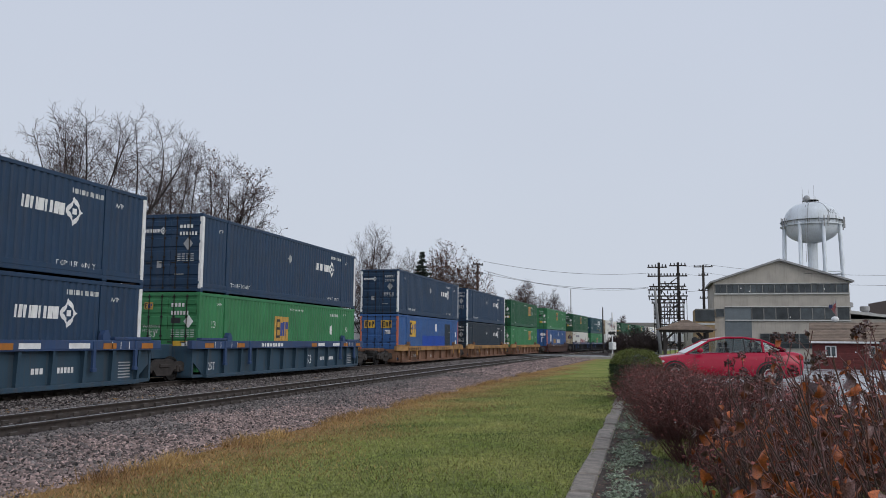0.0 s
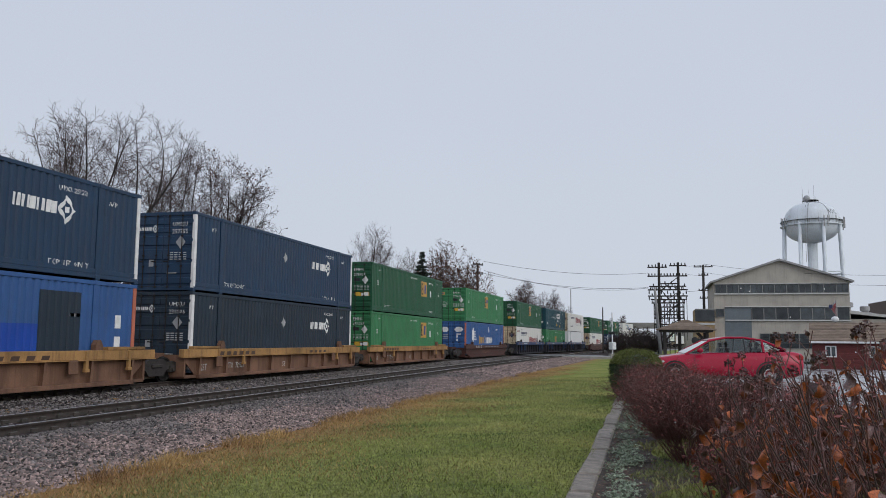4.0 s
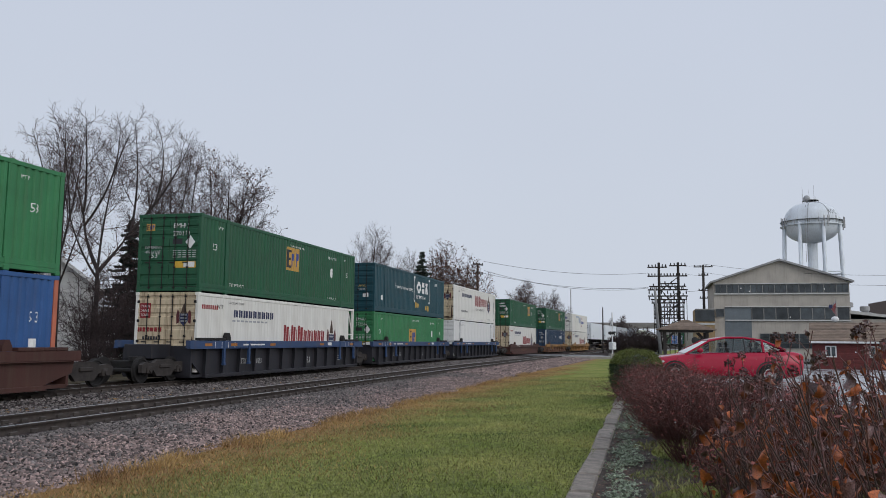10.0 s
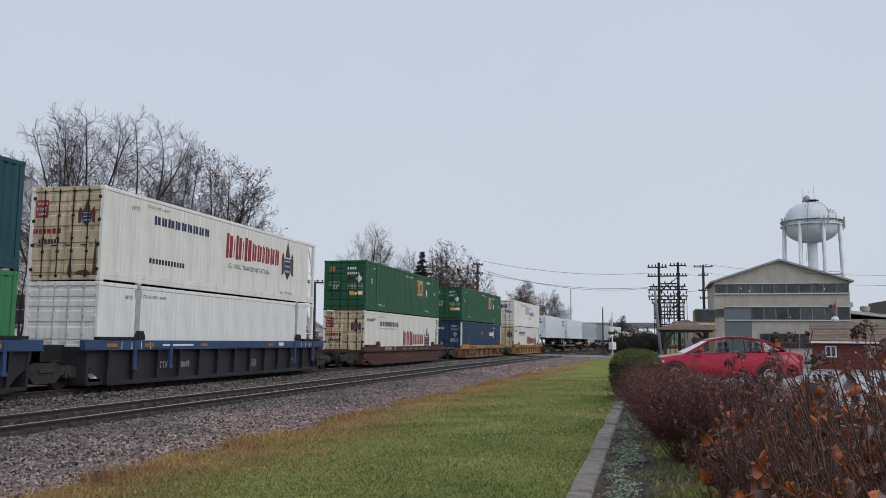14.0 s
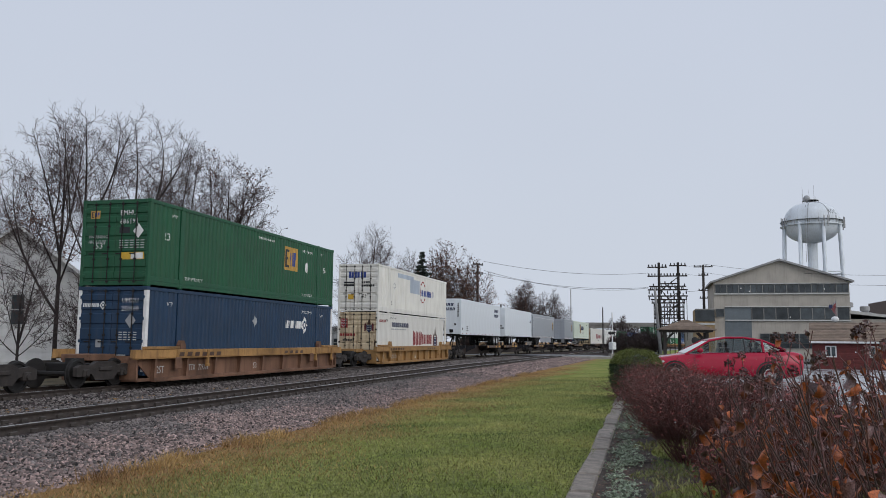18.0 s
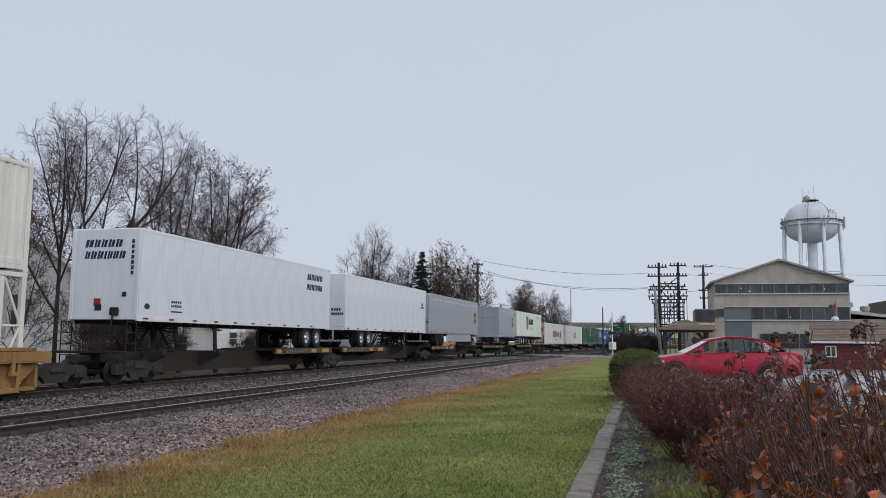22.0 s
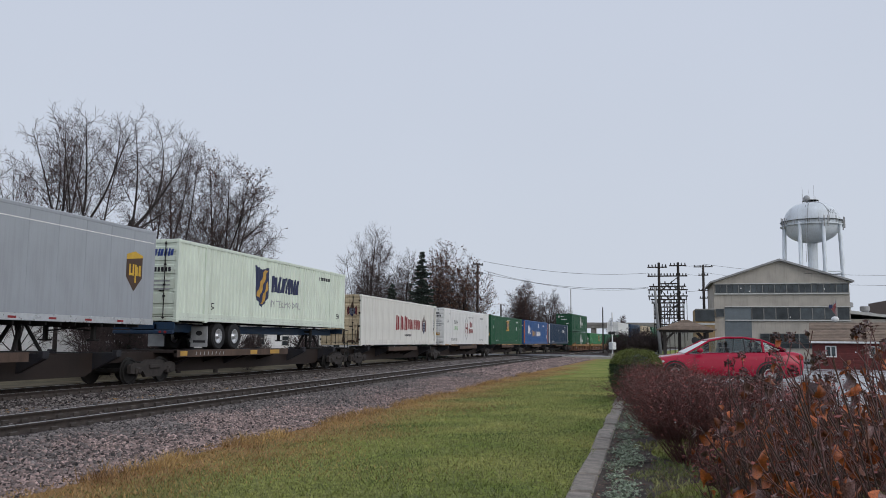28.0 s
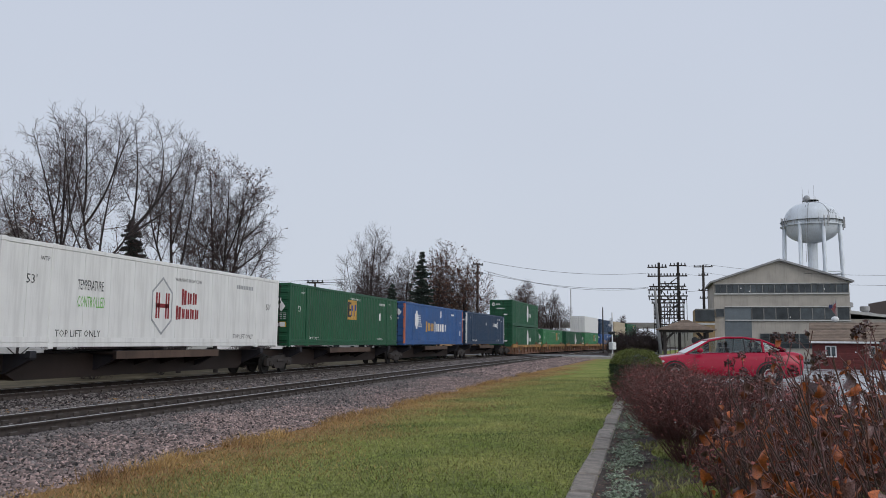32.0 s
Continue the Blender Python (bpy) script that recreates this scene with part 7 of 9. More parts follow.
bare_tree("large bare tree with many rising limbs behind the tracks", (-28.1, 37.6, -0.45), 14.4, 4.6, 102, (
    (-1, 0, -0.1, 0.0, 5.6, 0.26, 0.0), (0, 0.98, -0.9, 0.2, 8.6, 0.19, 0.1), (1, 0.97, -1.1, 0.1, 13.9, 0.11, 0.0), (1, 0.6, -2.2, 0.6, 12.4, 0.11, 0.25),
    (0, 0.96, 1.6, -0.3, 7.8, 0.2, 0.1), (4, 0.97, 4.3, -0.2, 12.8, 0.15, 0.1), (4, 0.9, 1.4, 0.6, 13.6, 0.12, 0.1), (4, 0.8, 4.2, 1.0, 9.6, 0.12, 0.1),
    (1, 0.7, 0.6, -0.8, 13.3, 0.12, 0.2), (8, 0.4, 1.2, -1.4, 12.8, 0.09, 0.25), (5, 0.3, 2.7, 0.7, 13.4, 0.1, 0.2), (0, 0.9, -1.9, -1.0, 9.6, 0.12, 0.3),
    (11, 0.7, -2.1, -0.8, 12.6, 0.08, 0.1), (0, 0.95, 0.9, 1.6, 12.6, 0.12, 0.2)), dense=1.0, leaves=0.5, leaf_size=0.03)
bare_tree("large spreading bare tree with a few dead leaves", (-25.9, 42.0, -0.45), 12.4, 3.6, 103, (
    (-1, 0, -0.6, 0.0, 5.4, 0.24, 0.0), (0, 0.97, -0.9, 0.3, 12.2, 0.15, 0.0), (0, 0.9, -2.2, -0.6, 11.4, 0.12, 0.2), (0, 0.8, 0.6, 0.5, 12.6, 0.13, 0.2),
    (1, 0.3, 0.2, -0.8, 12.4, 0.1, 0.2), (0, 0.6, -2.6, 1.0, 8.0, 0.1, 0.2), (0, 0.55, 1.6, -1.4, 9.4, 0.1, 0.2), (2, 0.4, -1.2, 1.0, 11.0, 0.08, 0.2)), dense=1.12, leaves=0.5, leaf_size=0.035)
bare_tree("bare multi-stemmed tree with dead leaves along its edge", (-24.4, 43.4, -0.45), 11.6, 4.4, 104, (
    (-1, 0, -0.2, 0.0, 3.4, 0.24, 0.0), (0, 0.7, -0.8, 0.2, 12.6, 0.16, 0.0), (0, 0.8, 0.3, -0.4, 12.2, 0.15, 0.0), (0, 0.9, 2.0, 0.3, 11.2, 0.15, 0.1),
    (3, 0.35, 3.0, -0.4, 7.9, 0.1, 0.1), (0, 0.9, 2.7, 0.8, 6.2, 0.11, 0.1), (0, 0.6, -1.9, 0.9, 9.6, 0.12, 0.1), (3, 0.4, 1.5, 1.2, 11.8, 0.1, 0.15),
    (2, 0.4, 1.2, -1.5, 10.2, 0.1, 0.15), (5, 0.4, 3.3, 0.1, 4.6, 0.08, -0.1), (0, 0.8, 2.6, -1.6, 7.6, 0.1, 0.1), (3, 0.6, 2.6, 0.6, 9.4, 0.08, 0.1)), dense=1.05, leaves=0.6, leaf_size=0.066, edge=0.95, up=0.3)
bare_tree("small bare tree before a white house", (-29.2, 33.4, -0.45), 6.2, 2.2, 105, stems=3, dense=0.8)
bare_tree("rust-leaved tree beside a house", (-38.2, 43.4, -0.45), 11.0, 4.6, 106, stems=5, dense=0.75, leaves=1.1, leaf_size=0.1)
# the group beyond the bend, and the far ones
bare_tree("bare round-crowned tree beyond the tracks", (-31.3, 89.8, -0.45), 14.7, 4.6, 107, stems=6, clear=0.08, dense=0.85, fat=1.2, bole=False, up=0.4, twig=0.5)
bare_tree("slim bare tree behind conifers", (-28.0, 93.0, -0.45), 12.2, 2.7, 108, stems=4, clear=0.3, dense=0.9, fat=1.25, leaves=0.1, leaf_size=0.09)
bare_tree("broad tree with sparse brown leaves beyond the tracks", (-24.0, 92.6, -0.45), 13.0, 3.0, 109, stems=5, clear=0.2, dense=0.95, fat=1.15, leaves=0.9, leaf_size=0.1)
bare_tree("spreading tree with sparse brown leaves beyond the tracks", (-20.9, 92.0, -0.45), 11.8, 3.6, 113, stems=5, clear=0.2, dense=0.95, fat=1.15, leaves=0.9, leaf_size=0.1)
bare_tree("distant bare tree with dense twigs", (-22.6, 148.3, -0.5), 12.6, 3.8, 110, stems=6, clear=0.2, dense=1.0, fat=1.6, twig=0.5, leaves=0.3, leaf_size=0.1)
bare_tree("distant bare tree with spreading limbs", (-18.0, 149.0, -0.5), 11.0, 4.0, 111, stems=5, clear=0.2, dense=0.85, fat=1.6, twig=0.5)
bare_tree("far round bare tree beyond the bridge", (-10.6, 270.0, -0.6), 10.4, 5.0, 112, stems=6, clear=0.2, dense=0.75, fat=2.8, twig=0.6)
for k, (x, y, h, w) in enumerate(((-4.9, 122.0, 3.5, 1.7), (-3.0, 124.0, 3.9, 1.9), (-1.2, 121.0, 3.7, 1.8), (0.4, 123.0, 3.3, 1.6), (-6.0, 128.0, 2.6, 1.5), (-2.2, 118.0, 2.8, 1.8))):
    bare_tree("dark bare shrub beyond the level crossing", (x, y, ground_z(x, y)), h, w, 120 + k, stems=6, clear=0.03, name="bare_shrub", fat=1.5, twig=0.4, bole=False, up=0.3)
for k, (x, y, h, w) in enumerate(((-26.5, 118, 5, 2), (-24.0, 124, 4.2, 2), (-33.0, 112, 5.5, 2.2), (-36, 100, 5, 2.2), (-25.5, 60, 2.6, 1.3), (-27.5, 54, 2.8, 1.4), (-29.0, 66, 3.0, 1.5), (-24.5, 47.5, 2.4, 1.2), (-25.4, 34.0, 2.0, 1.0), (-23.4, 55, 1.8, 1.1))):
    bare_tree("thin bare shrub behind the tracks", (x, y, -0.46), h, w, 140 + k, stems=5, clear=0.05, name="bare_shrub", fat=1.2, bole=False)


for k, (x, y, h, w) in enumerate(((-27.6, 36.6, 4.6, 2.0), (-29.6, 41.4, 5.2, 2.4), (-25.2, 39.2, 3.4, 1.8), (-27.0, 41.6, 4.8, 2.2))):
    bare_tree("tangled bare thicket under tall trees", (x, y, -0.46), h * 1.3, w, 160 + k, stems=4, clear=0.05, dense=0.75, fat=0.95, name="bare_shrub", bole=False, up=0.1)


def conifer(label, base, height, width, seed, count=5200):
    """A spruce: whorls of boughs that sag and turn up at the tip, with gaps between them."""
    t = thing("spruce_tree", label, "tree", "", "", pose(*base))
    rng = np.random.default_rng(seed)
    v, f = tubes([(0, 0, 0)], [(0, 0, height * 0.98)], [0.16], [0.02], 8)
    bulk("trunk", v, f, BARK, t)
    qs = []
    whorls = int(height / 0.36)
    for i in range(whorls):
        h = 0.5 + (height - 0.6) * i / whorls
        r = width * (1 - h / height) ** 0.9 + 0.1
        for k in range(rng.integers(7, 11)):
            a = rng.uniform(0, 6.283)
            hh = h + rng.uniform(-0.22, 0.22)
            ln = r * rng.uniform(0.5, 1.15)
            n = max(5, int(count / whorls / 7 * (0.35 + ln / width)))
            s = (rng.uniform(0.05, 1.0, n) ** 0.8)[:, None]
            off = rng.normal(0, 1, (n, 1)) * 0.16 * ln * (1.1 - s)
            c = np.concatenate([np.cos(a) * ln * s - np.sin(a) * off, np.sin(a) * ln * s + np.cos(a) * off, hh + ln * (-0.45 * s + 0.28 * s * s) - 0.06 * np.abs(off)], 1) + rng.normal(0, 0.025, (n, 3))
            qs.append(leaf_fan(rng, (0, 0, 0), (0.03, 0.03, 0.02), n, 0.12, 0.4) + c[:, None])
    leaf_bulk("needles", qs, SPRUCE, t)
    return t


conifer("dark pointed spruce beyond the tracks", (-23.0, 81.8, -0.45), 11.2, 2.9, 201, 26000)
conifer("smaller dark spruce among bare trees", (-26.6, 83.0, -0.45), 8.0, 2.3, 202, 14000)
conifer("dark spruce behind the large bare trees", (-31.6, 45.2, -0.45), 9.5, 2.9, 203, 26000)


# shrubs of the bed
def shrub(label, base, stems, height, width, seed, twig_r, leaf_n, leaf_size, leaf_mat, twig_mat, lean=0.8, kids=(8, 6), levels=2, name="shrub", droop=0.0, heads=0):
    t = thing(name, label, "shrub", "shrubs beside the lawn", "", pose(*base))
    rng = np.random.default_rng(seed)
    out, tips = [], []
    for i in range(stems):
        a = rng.uniform(0, 6.283)
        l = lean * math.sqrt(rng.uniform(0.02, 1.0))
        d = np.array([math.cos(a) * l, math.sin(a) * l, 1.0])
        d /= np.linalg.norm(d)
        p = np.array([math.cos(a), math.sin(a), 0]) * width * 0.25 * rng.uniform(0, 1) - np.array([0, 0, 0.05])
        grow(rng, p, d, height * rng.uniform(0.75, 1.1) / max(0.55, d[2] + 0.12), twig_r, 0, levels, out, tips, 0.02 - droop, 0.05, kids, 0.5, 0.0017)
    k = height / np.percentile([p[2] for p, d in tips], 96)
    kk = np.array([width / np.percentile([math.hypot(p[0], p[1]) for p, d in tips], 94)] * 2 + [k])
    out = [(a, b * kk, c * kk, d, e) for a, b, c, d, e in out]
    tips = [(p * kk, d) for p, d in tips]
    v, f = tubes([o[1] for o in out], [o[2] for o in out], [max(o[3], 0.0016) for o in out], [max(o[4], 0.0012) for o in out], 3)
    tagged(bulk("branching", v, f, twig_mat, t), kind="stuff")
    if leaf_n:
        pk = rng.integers(0, len(tips), leaf_n)
        c = np.array([tips[i][0] for i in pk]) + rng.normal(0, 0.05, (leaf_n, 3))
        q = leaf_fan(rng, (0, 0, 0), (0.004, 0.004, 0.004), leaf_n, leaf_size) + c[:, None]
        tagged(leaf_bulk("foliage", [q], leaf_mat, t), kind="stuff")
    return t, tips


SHRUBS = [(0.42, 11.4, 1.04, 0.95), (0.95, 13.2, 0.96, 0.85), (0.3, 14.0, 1.02, 0.95), (0.25, 16.5, 0.97, 0.9), (0.2, 19.0, 0.93, 0.85), (0.1, 21.6, 0.88, 0.8)]
for k, (x, y, h, w) in enumerate(SHRUBS):
    shrub("dense wine-brown deciduous shrub with fine twigs", (x, y, ground_z(x, y)), 140, h, w, 300 + k, 0.0058, 2600, 0.017, REDLEAF, REDTWIG, 0.8, (9, 5))
for k, (x, y, h, w) in enumerate(((1.3, 10.9, 0.92, 0.7), (1.85, 11.3, 0.86, 0.7), (1.5, 12.8, 0.9, 0.8), (1.15, 9.6, 0.62, 0.55), (2.15, 10.4, 0.56, 0.6), (0.75, 8.6, 0.46, 0.45), (1.5, 8.2, 0.55, 0.55), (3.3, 8.6, 0.5, 0.6))):
    shrub("low twiggy brown shrub with withered leaves", (x, y, ground_z(x, y)), 60, h, w, 330 + k, 0.0042, 900, 0.022, REDLEAF, REDTWIG, 1.0, (7, 5))


def leaf_mesh(i):
    """A withered leaf: an oval blade, folded along its rib and curled."""
    def make(bm):
        r = random.Random(i)
        n = 6
        curl, fold = r.uniform(0.5, 1.6), r.uniform(0.15, 0.6)
        rows = []
        for k in range(n + 1):
            t = k / n
            w = 0.42 * math.sin(math.pi * min(1.0, t * 0.97 + 0.03)) ** 0.8 * (1 - 0.35 * t)
            a = curl * t
            y, z = math.sin(a) / curl, -(1 - math.cos(a)) / curl
            rows.append([bm.verts.new((s * w * math.cos(fold) + 0.05 * r.uniform(-1, 1), y, z + abs(s) * w * math.sin(fold) + 0.1 * r.uniform(-1, 1) * abs(s) + 0.2 * s * math.sin(t * 5 + i))) for s in (-1, -0.5, 0, 0.5, 1)])
        for a, b in zip(rows, rows[1:]):
            for j in range(4):
                bm.faces.new((a[j], a[j + 1], b[j + 1], b[j]))
    return make


def big_leaves(t, tips, n, seed, size, z0=-1.0):
    r = random.Random(seed)
    for k in range(n):
        p, d = tips[r.randrange(len(tips))]
        i = r.randrange(8)
        mat = RUSTLEAF if r.random() < 0.66 else PURPLELEAF
        me = kept(("withered_leaf", i, mat.name), leaf_mesh(i), mat, True)
        s = size * r.uniform(0.35, 1.25)
        m = Matrix.Translation(Vector(p)) @ Euler((r.uniform(-1.9, -0.5), r.uniform(-0.7, 0.7), r.uniform(0, 6.283))).to_matrix().to_4x4() @ Matrix.Scale(s, 4)
        link("leaf", me, t, m=m)


def flower_heads(t, tips, seed, n):
    r = random.Random(seed)
    top = sorted(tips, key=lambda q: -q[0][2])[:n * 3]
    for k in range(n):
        p, d = top[r.randrange(len(top))]
        def head(bm):
            q = random.Random(7)
            for i in range(60):
                a, b = q.uniform(0, 6.283), q.uniform(-0.2, 1.4)
                c = Vector((math.cos(a) * math.cos(b) * 0.034, math.sin(a) * math.cos(b) * 0.034, math.sin(b) * 0.04)) * q.uniform(0.6, 1.1)
                for _ in range(1):
                    u, v = Vector((q.uniform(-1, 1), q.uniform(-1, 1), q.uniform(-1, 1))).normalized() * 0.008, Vector((q.uniform(-1, 1), q.uniform(-1, 1), q.uniform(-1, 1))).normalized() * 0.008
                    bm.faces.new([bm.verts.new(c + w) for w in (-u, v, u, -v)])
        link("flower_head", kept(("dry_head", 1), head, PURPLELEAF), t, "dark withered flower head", pose(*p))


DROP = bpy.data.materials.new("water_drop")
DROP.use_nodes = True
DROP.node_tree.nodes["Principled BSDF"].inputs["Roughness"].default_value = 0.02
DROP.node_tree.nodes["Principled BSDF"].inputs["Transmission Weight"].default_value = 1.0
DROP.node_tree.nodes["Principled BSDF"].inputs["IOR"].default_value = 1.33


def drops(t, tips, n, seed):
    r = random.Random(seed)
    bm = bmesh.new()
    for k in range(n):
        p, d = tips[r.randrange(len(tips))]
        q = Vector(p) + Vector((0, 0, -0.006))
        bmesh.ops.create_icosphere(bm, subdivisions=1, radius=r.uniform(0.0022, 0.0042), matrix=Matrix.Translation(q))
    tagged(part("water_drops", bm, DROP, t, "clear rain drops hanging on twigs", True), kind="stuff")


def arching_shrub(base, stems, height, reach, lean, seed):
    """Long dark stems that rise from one foot and arch over, with paired side shoots near their ends."""
    t = thing("hydrangea_shrub", "withered shrub with rust-brown curled leaves on dark stems", "shrub", "shrubs beside the lawn", "", pose(*base))
    rng = np.random.default_rng(seed)
    a = rng.uniform(0, 6.283, stems)
    w = np.sqrt(rng.uniform(0.03, 1.0, stems))
    p = np.stack([np.cos(a) * 0.13 * w, np.sin(a) * 0.13 * w, np.full(stems, -0.05)], 1)
    q = np.stack([np.cos(a) * w * reach + lean[0] * rng.uniform(0.4, 1.2, stems), np.sin(a) * w * reach + lean[1] * rng.uniform(0.4, 1.2, stems), height * (1.02 - 0.34 * w ** 2) * rng.uniform(0.72, 1.03, stems)], 1)
    c = p + (q - p) * np.array([0.38, 0.38, 0.6]) + rng.normal(0, 0.05, (stems, 3))
    S = dict(p=p, c=c, q=q, r=rng.uniform(0.004, 0.0075, stems), s=np.full(stems, 0.0026))
    one = offshoots(rng, S, 0.17, 0.42, 0.62, 0.2, 0.1, 0.35, 0.0026)
    two = offshoots(rng, one, 0.13, 0.25, 0.7, 0.25, 0.05, 0.3, 0.0017)
    v, f = bars_of(S, 7, 6)
    tagged(bulk("stalk_growth", v, f, DARKSTEM, t, smooth=True), kind="stuff")
    v1, f1 = bars_of(one, 4, 4)
    v2, f2 = bars_of(two, 2, 3)
    tagged(bulk("shoot_growth", np.concatenate([v1, v2]), np.concatenate([f1, f2 + len(v1)]), REDTWIG, t), kind="stuff")
    tips = [(x, None) for x in np.concatenate([one["q"], two["q"]])]
    mids = [(x, None) for x in bezier(one, np.arange(len(one["p"])), rng.uniform(0.2, 0.8, len(one["p"])))[0]]
    q = leaf_fan(rng, (0, 0, 0), (0.004, 0.004, 0.004), len(two["q"]), 0.013) + two["q"][:, None]
    tagged(leaf_bulk("bud_growth", [q], REDLEAF, t), kind="stuff")
    return t, tips, mids


for k, (x, y, h, w, lean, m, n, hd) in enumerate((
        (0.86, 3.2, 1.48, 0.45, (-0.2, 0.1), 40, 130, 4), (0.82, 4.3, 1.46, 0.5, (-0.18, 0.1), 40, 130, 7), (1.2, 3.8, 1.5, 0.5, (-0.2, 0.2), 38, 130, 3), (1.35, 5.2, 1.42, 0.55, (-0.15, 0.0), 36, 110, 5),
        (0.7, 3.1, 0.98, 0.36, (-0.08, 0.1), 30, 80, 0), (0.98, 6.2, 1.25, 0.5, (-0.1, 0.0), 38, 80, 6), (0.6, 6.0, 1.42, 0.36, (-0.02, 0.0), 22, 40, 9), (1.8, 6.4, 1.3, 0.6, (-0.2, 0.0), 36, 80, 3),
        (1.0, 2.7, 1.12, 0.45, (-0.12, 0.1), 32, 90, 0), (1.5, 4.5, 1.5, 0.5, (-0.2, 0.0), 34, 110, 4), (0.95, 7.6, 0.98, 0.55, (-0.05, 0.0), 36, 50, 5), (1.5, 7.8, 1.05, 0.55, (-0.05, 0.0), 34, 50, 3))):
    t, tips, mids = arching_shrub((x, y, ground_z(x, y)), m, h, w, lean, 360 + k)
    big_leaves(t, [q for q in tips + mids if q[0][2] > 0.3], n, 380 + k, 0.082)
    flower_heads(t, tips, 390 + k, hd)
    drops(t, tips, 60, 395 + k)


def evergreen(label, base, rx, ry, h, seed):
    t = thing("evergreen_bush", label, "shrub", "", "", pose(*base))
    rng = np.random.default_rng(seed)
    bm = bmesh.new()
    bmesh.ops.create_icosphere(bm, subdivisions=3, radius=1.0)
    for v in bm.verts:
        k = 1 + 0.08 * noise.noise(v.co * 3)
        v.co = Vector((v.co.x * rx * 0.88 * k, v.co.y * ry * 0.88 * k, h * 0.46 + v.co.z * h * 0.46 * k))
    part("core", bm, SPRUCE, t)
    n = 42000
    d = rng.normal(0, 1, (n, 3))
    d /= np.linalg.norm(d, axis=1)[:, None]
    p = np.sign(d) * np.abs(d) ** 0.75
    p = p * np.array([rx, ry, h * 0.5]) * (1 + 0.05 * rng.normal(0, 1, (n, 1)))
    p[:, 2] += h * 0.5
    # leaves above 0.72 of the height take the paler yellow-green
    low = p[:, 2] < h * 0.72
    q = leaf_fan(rng, (0, 0, 0), (0.01, 0.01, 0.01), n, 0.017) + p[:, None]
    leaf_bulk("foliage", [q[low]], YEW, t)
    leaf_bulk("tips", [q[~low]], YEWTOP, t, "lighter yellow-green new tips")


evergreen("clipped round evergreen bush at the end of the lawn edging", (-0.53, 24.2, -0.06), 0.7, 0.85, 1.32, 401)
# ---- lot, road and buildings ----
BEIGE = material("beige_rendered_wall", (0.43, 0.395, 0.345), 0.8, 0.0, 0.7, 0.12, 0.25, bump=0.15, grain=20.0)
WINFRAME = material("grey_window_frame", (0.2, 0.2, 0.19), 0.6, 0.0, 2.0, 0.1)
PALETRIM = material("pale_trim", (0.5, 0.5, 0.48), 0.6, 0.0, 2.0, 0.1)
DARKGLASS = material("old_window_glass", (0.05, 0.06, 0.065), 0.12, 0.0, 1.2, 0.4, bump=0.03, piece=0.5)
GREYDOOR = material("grey_roller_door", (0.14, 0.165, 0.18), 0.5, 0.0, 1.0, 0.12, 0.15)
ROOFGREY = material("grey_roof_sheet", (0.3, 0.3, 0.3), 0.6, 0.0, 1.0, 0.15)
SHINGLE = material("brown_shingle", (0.19, 0.14, 0.105), 0.9, 0.0, 2.0, 0.25, bump=0.5, grain=18.0, piece=0.25)
REDWALL = material("dark_red_boards", (0.15, 0.032, 0.03), 0.75, 0.0, 2.0, 0.2, 0.15, piece=0.15)
WHITEWALL = material("white_siding", (0.74, 0.74, 0.73), 0.7, 0.0, 1.5, 0.08, 0.12, piece=0.06)
OLDWOOD = material("dark_brown_timber", (0.036, 0.029, 0.026), 0.8, 0.0, 3.0, 0.3, bump=0.3)
POLEWOOD = material("grey_pole_wood", (0.055, 0.046, 0.042), 0.85, 0.0, 3.0, 0.3, bump=0.3)
PALEPOLE = material("pale_pole", (0.33, 0.33, 0.33), 0.7, 0.0, 2.0, 0.15)
TOWERWHITE = material("white_tower_paint", (0.7, 0.75, 0.79), 0.5, 0.0, 0.35, 0.14, 0.45, streak_colour=(0.3, 0.27, 0.23))
CARRED = material("red_car_paint", (0.37, 0.006, 0.034), 0.2, 0.0, 1.0, 0.05, bump=0.0)
CARGLASS = bpy.data.materials.new("car_glass")
CARGLASS.use_nodes = True
gn, gl = CARGLASS.node_tree.nodes, CARGLASS.node_tree.links
gn.clear()
g_out, g_mix, g_clear, g_shine, g_f = (gn.new(q) for q in ("ShaderNodeOutputMaterial", "ShaderNodeMixShader", "ShaderNodeBsdfTransparent", "ShaderNodeBsdfGlossy", "ShaderNodeFresnel"))
g_clear.inputs["Color"].default_value = (0.62, 0.68, 0.66, 1)
g_shine.inputs["Roughness"].default_value = 0.03
g_f.inputs["IOR"].default_value = 1.7
gl.new(g_f.outputs[0], g_mix.inputs[0])
gl.new(g_clear.outputs[0], g_mix.inputs[1])
gl.new(g_shine.outputs[0], g_mix.inputs[2])
gl.new(g_mix.outputs[0], g_out.inputs[0])
CARBLACK = material("black_trim", (0.015, 0.015, 0.016), 0.5, 0.0, 2.0, 0.2)
LAMPGLASS = material("clear_lamp_glass", (0.6, 0.62, 0.65), 0.1, 0.3, 9.0, 0.4, bump=0.05)
TAILRED = material("red_lamp_glass", (0.35, 0.01, 0.01), 0.15, 0.0, 4.0, 0.2)
BRIDGEGREY = material("bridge_concrete", (0.24, 0.235, 0.22), 0.85, 0.0, 0.4, 0.2, 0.3)
BRICKTAN = material("tan_brick", (0.33, 0.23, 0.12), 0.85, 0.0, 2.0, 0.15, bump=0.3)
BRICKBROWN = material("brown_brick", (0.13, 0.095, 0.08), 0.85, 0.0, 2.0, 0.2, bump=0.3)
WIRE = material("black_wire", (0.02, 0.02, 0.022), 0.6, 0.0, 2.0, 0.1)

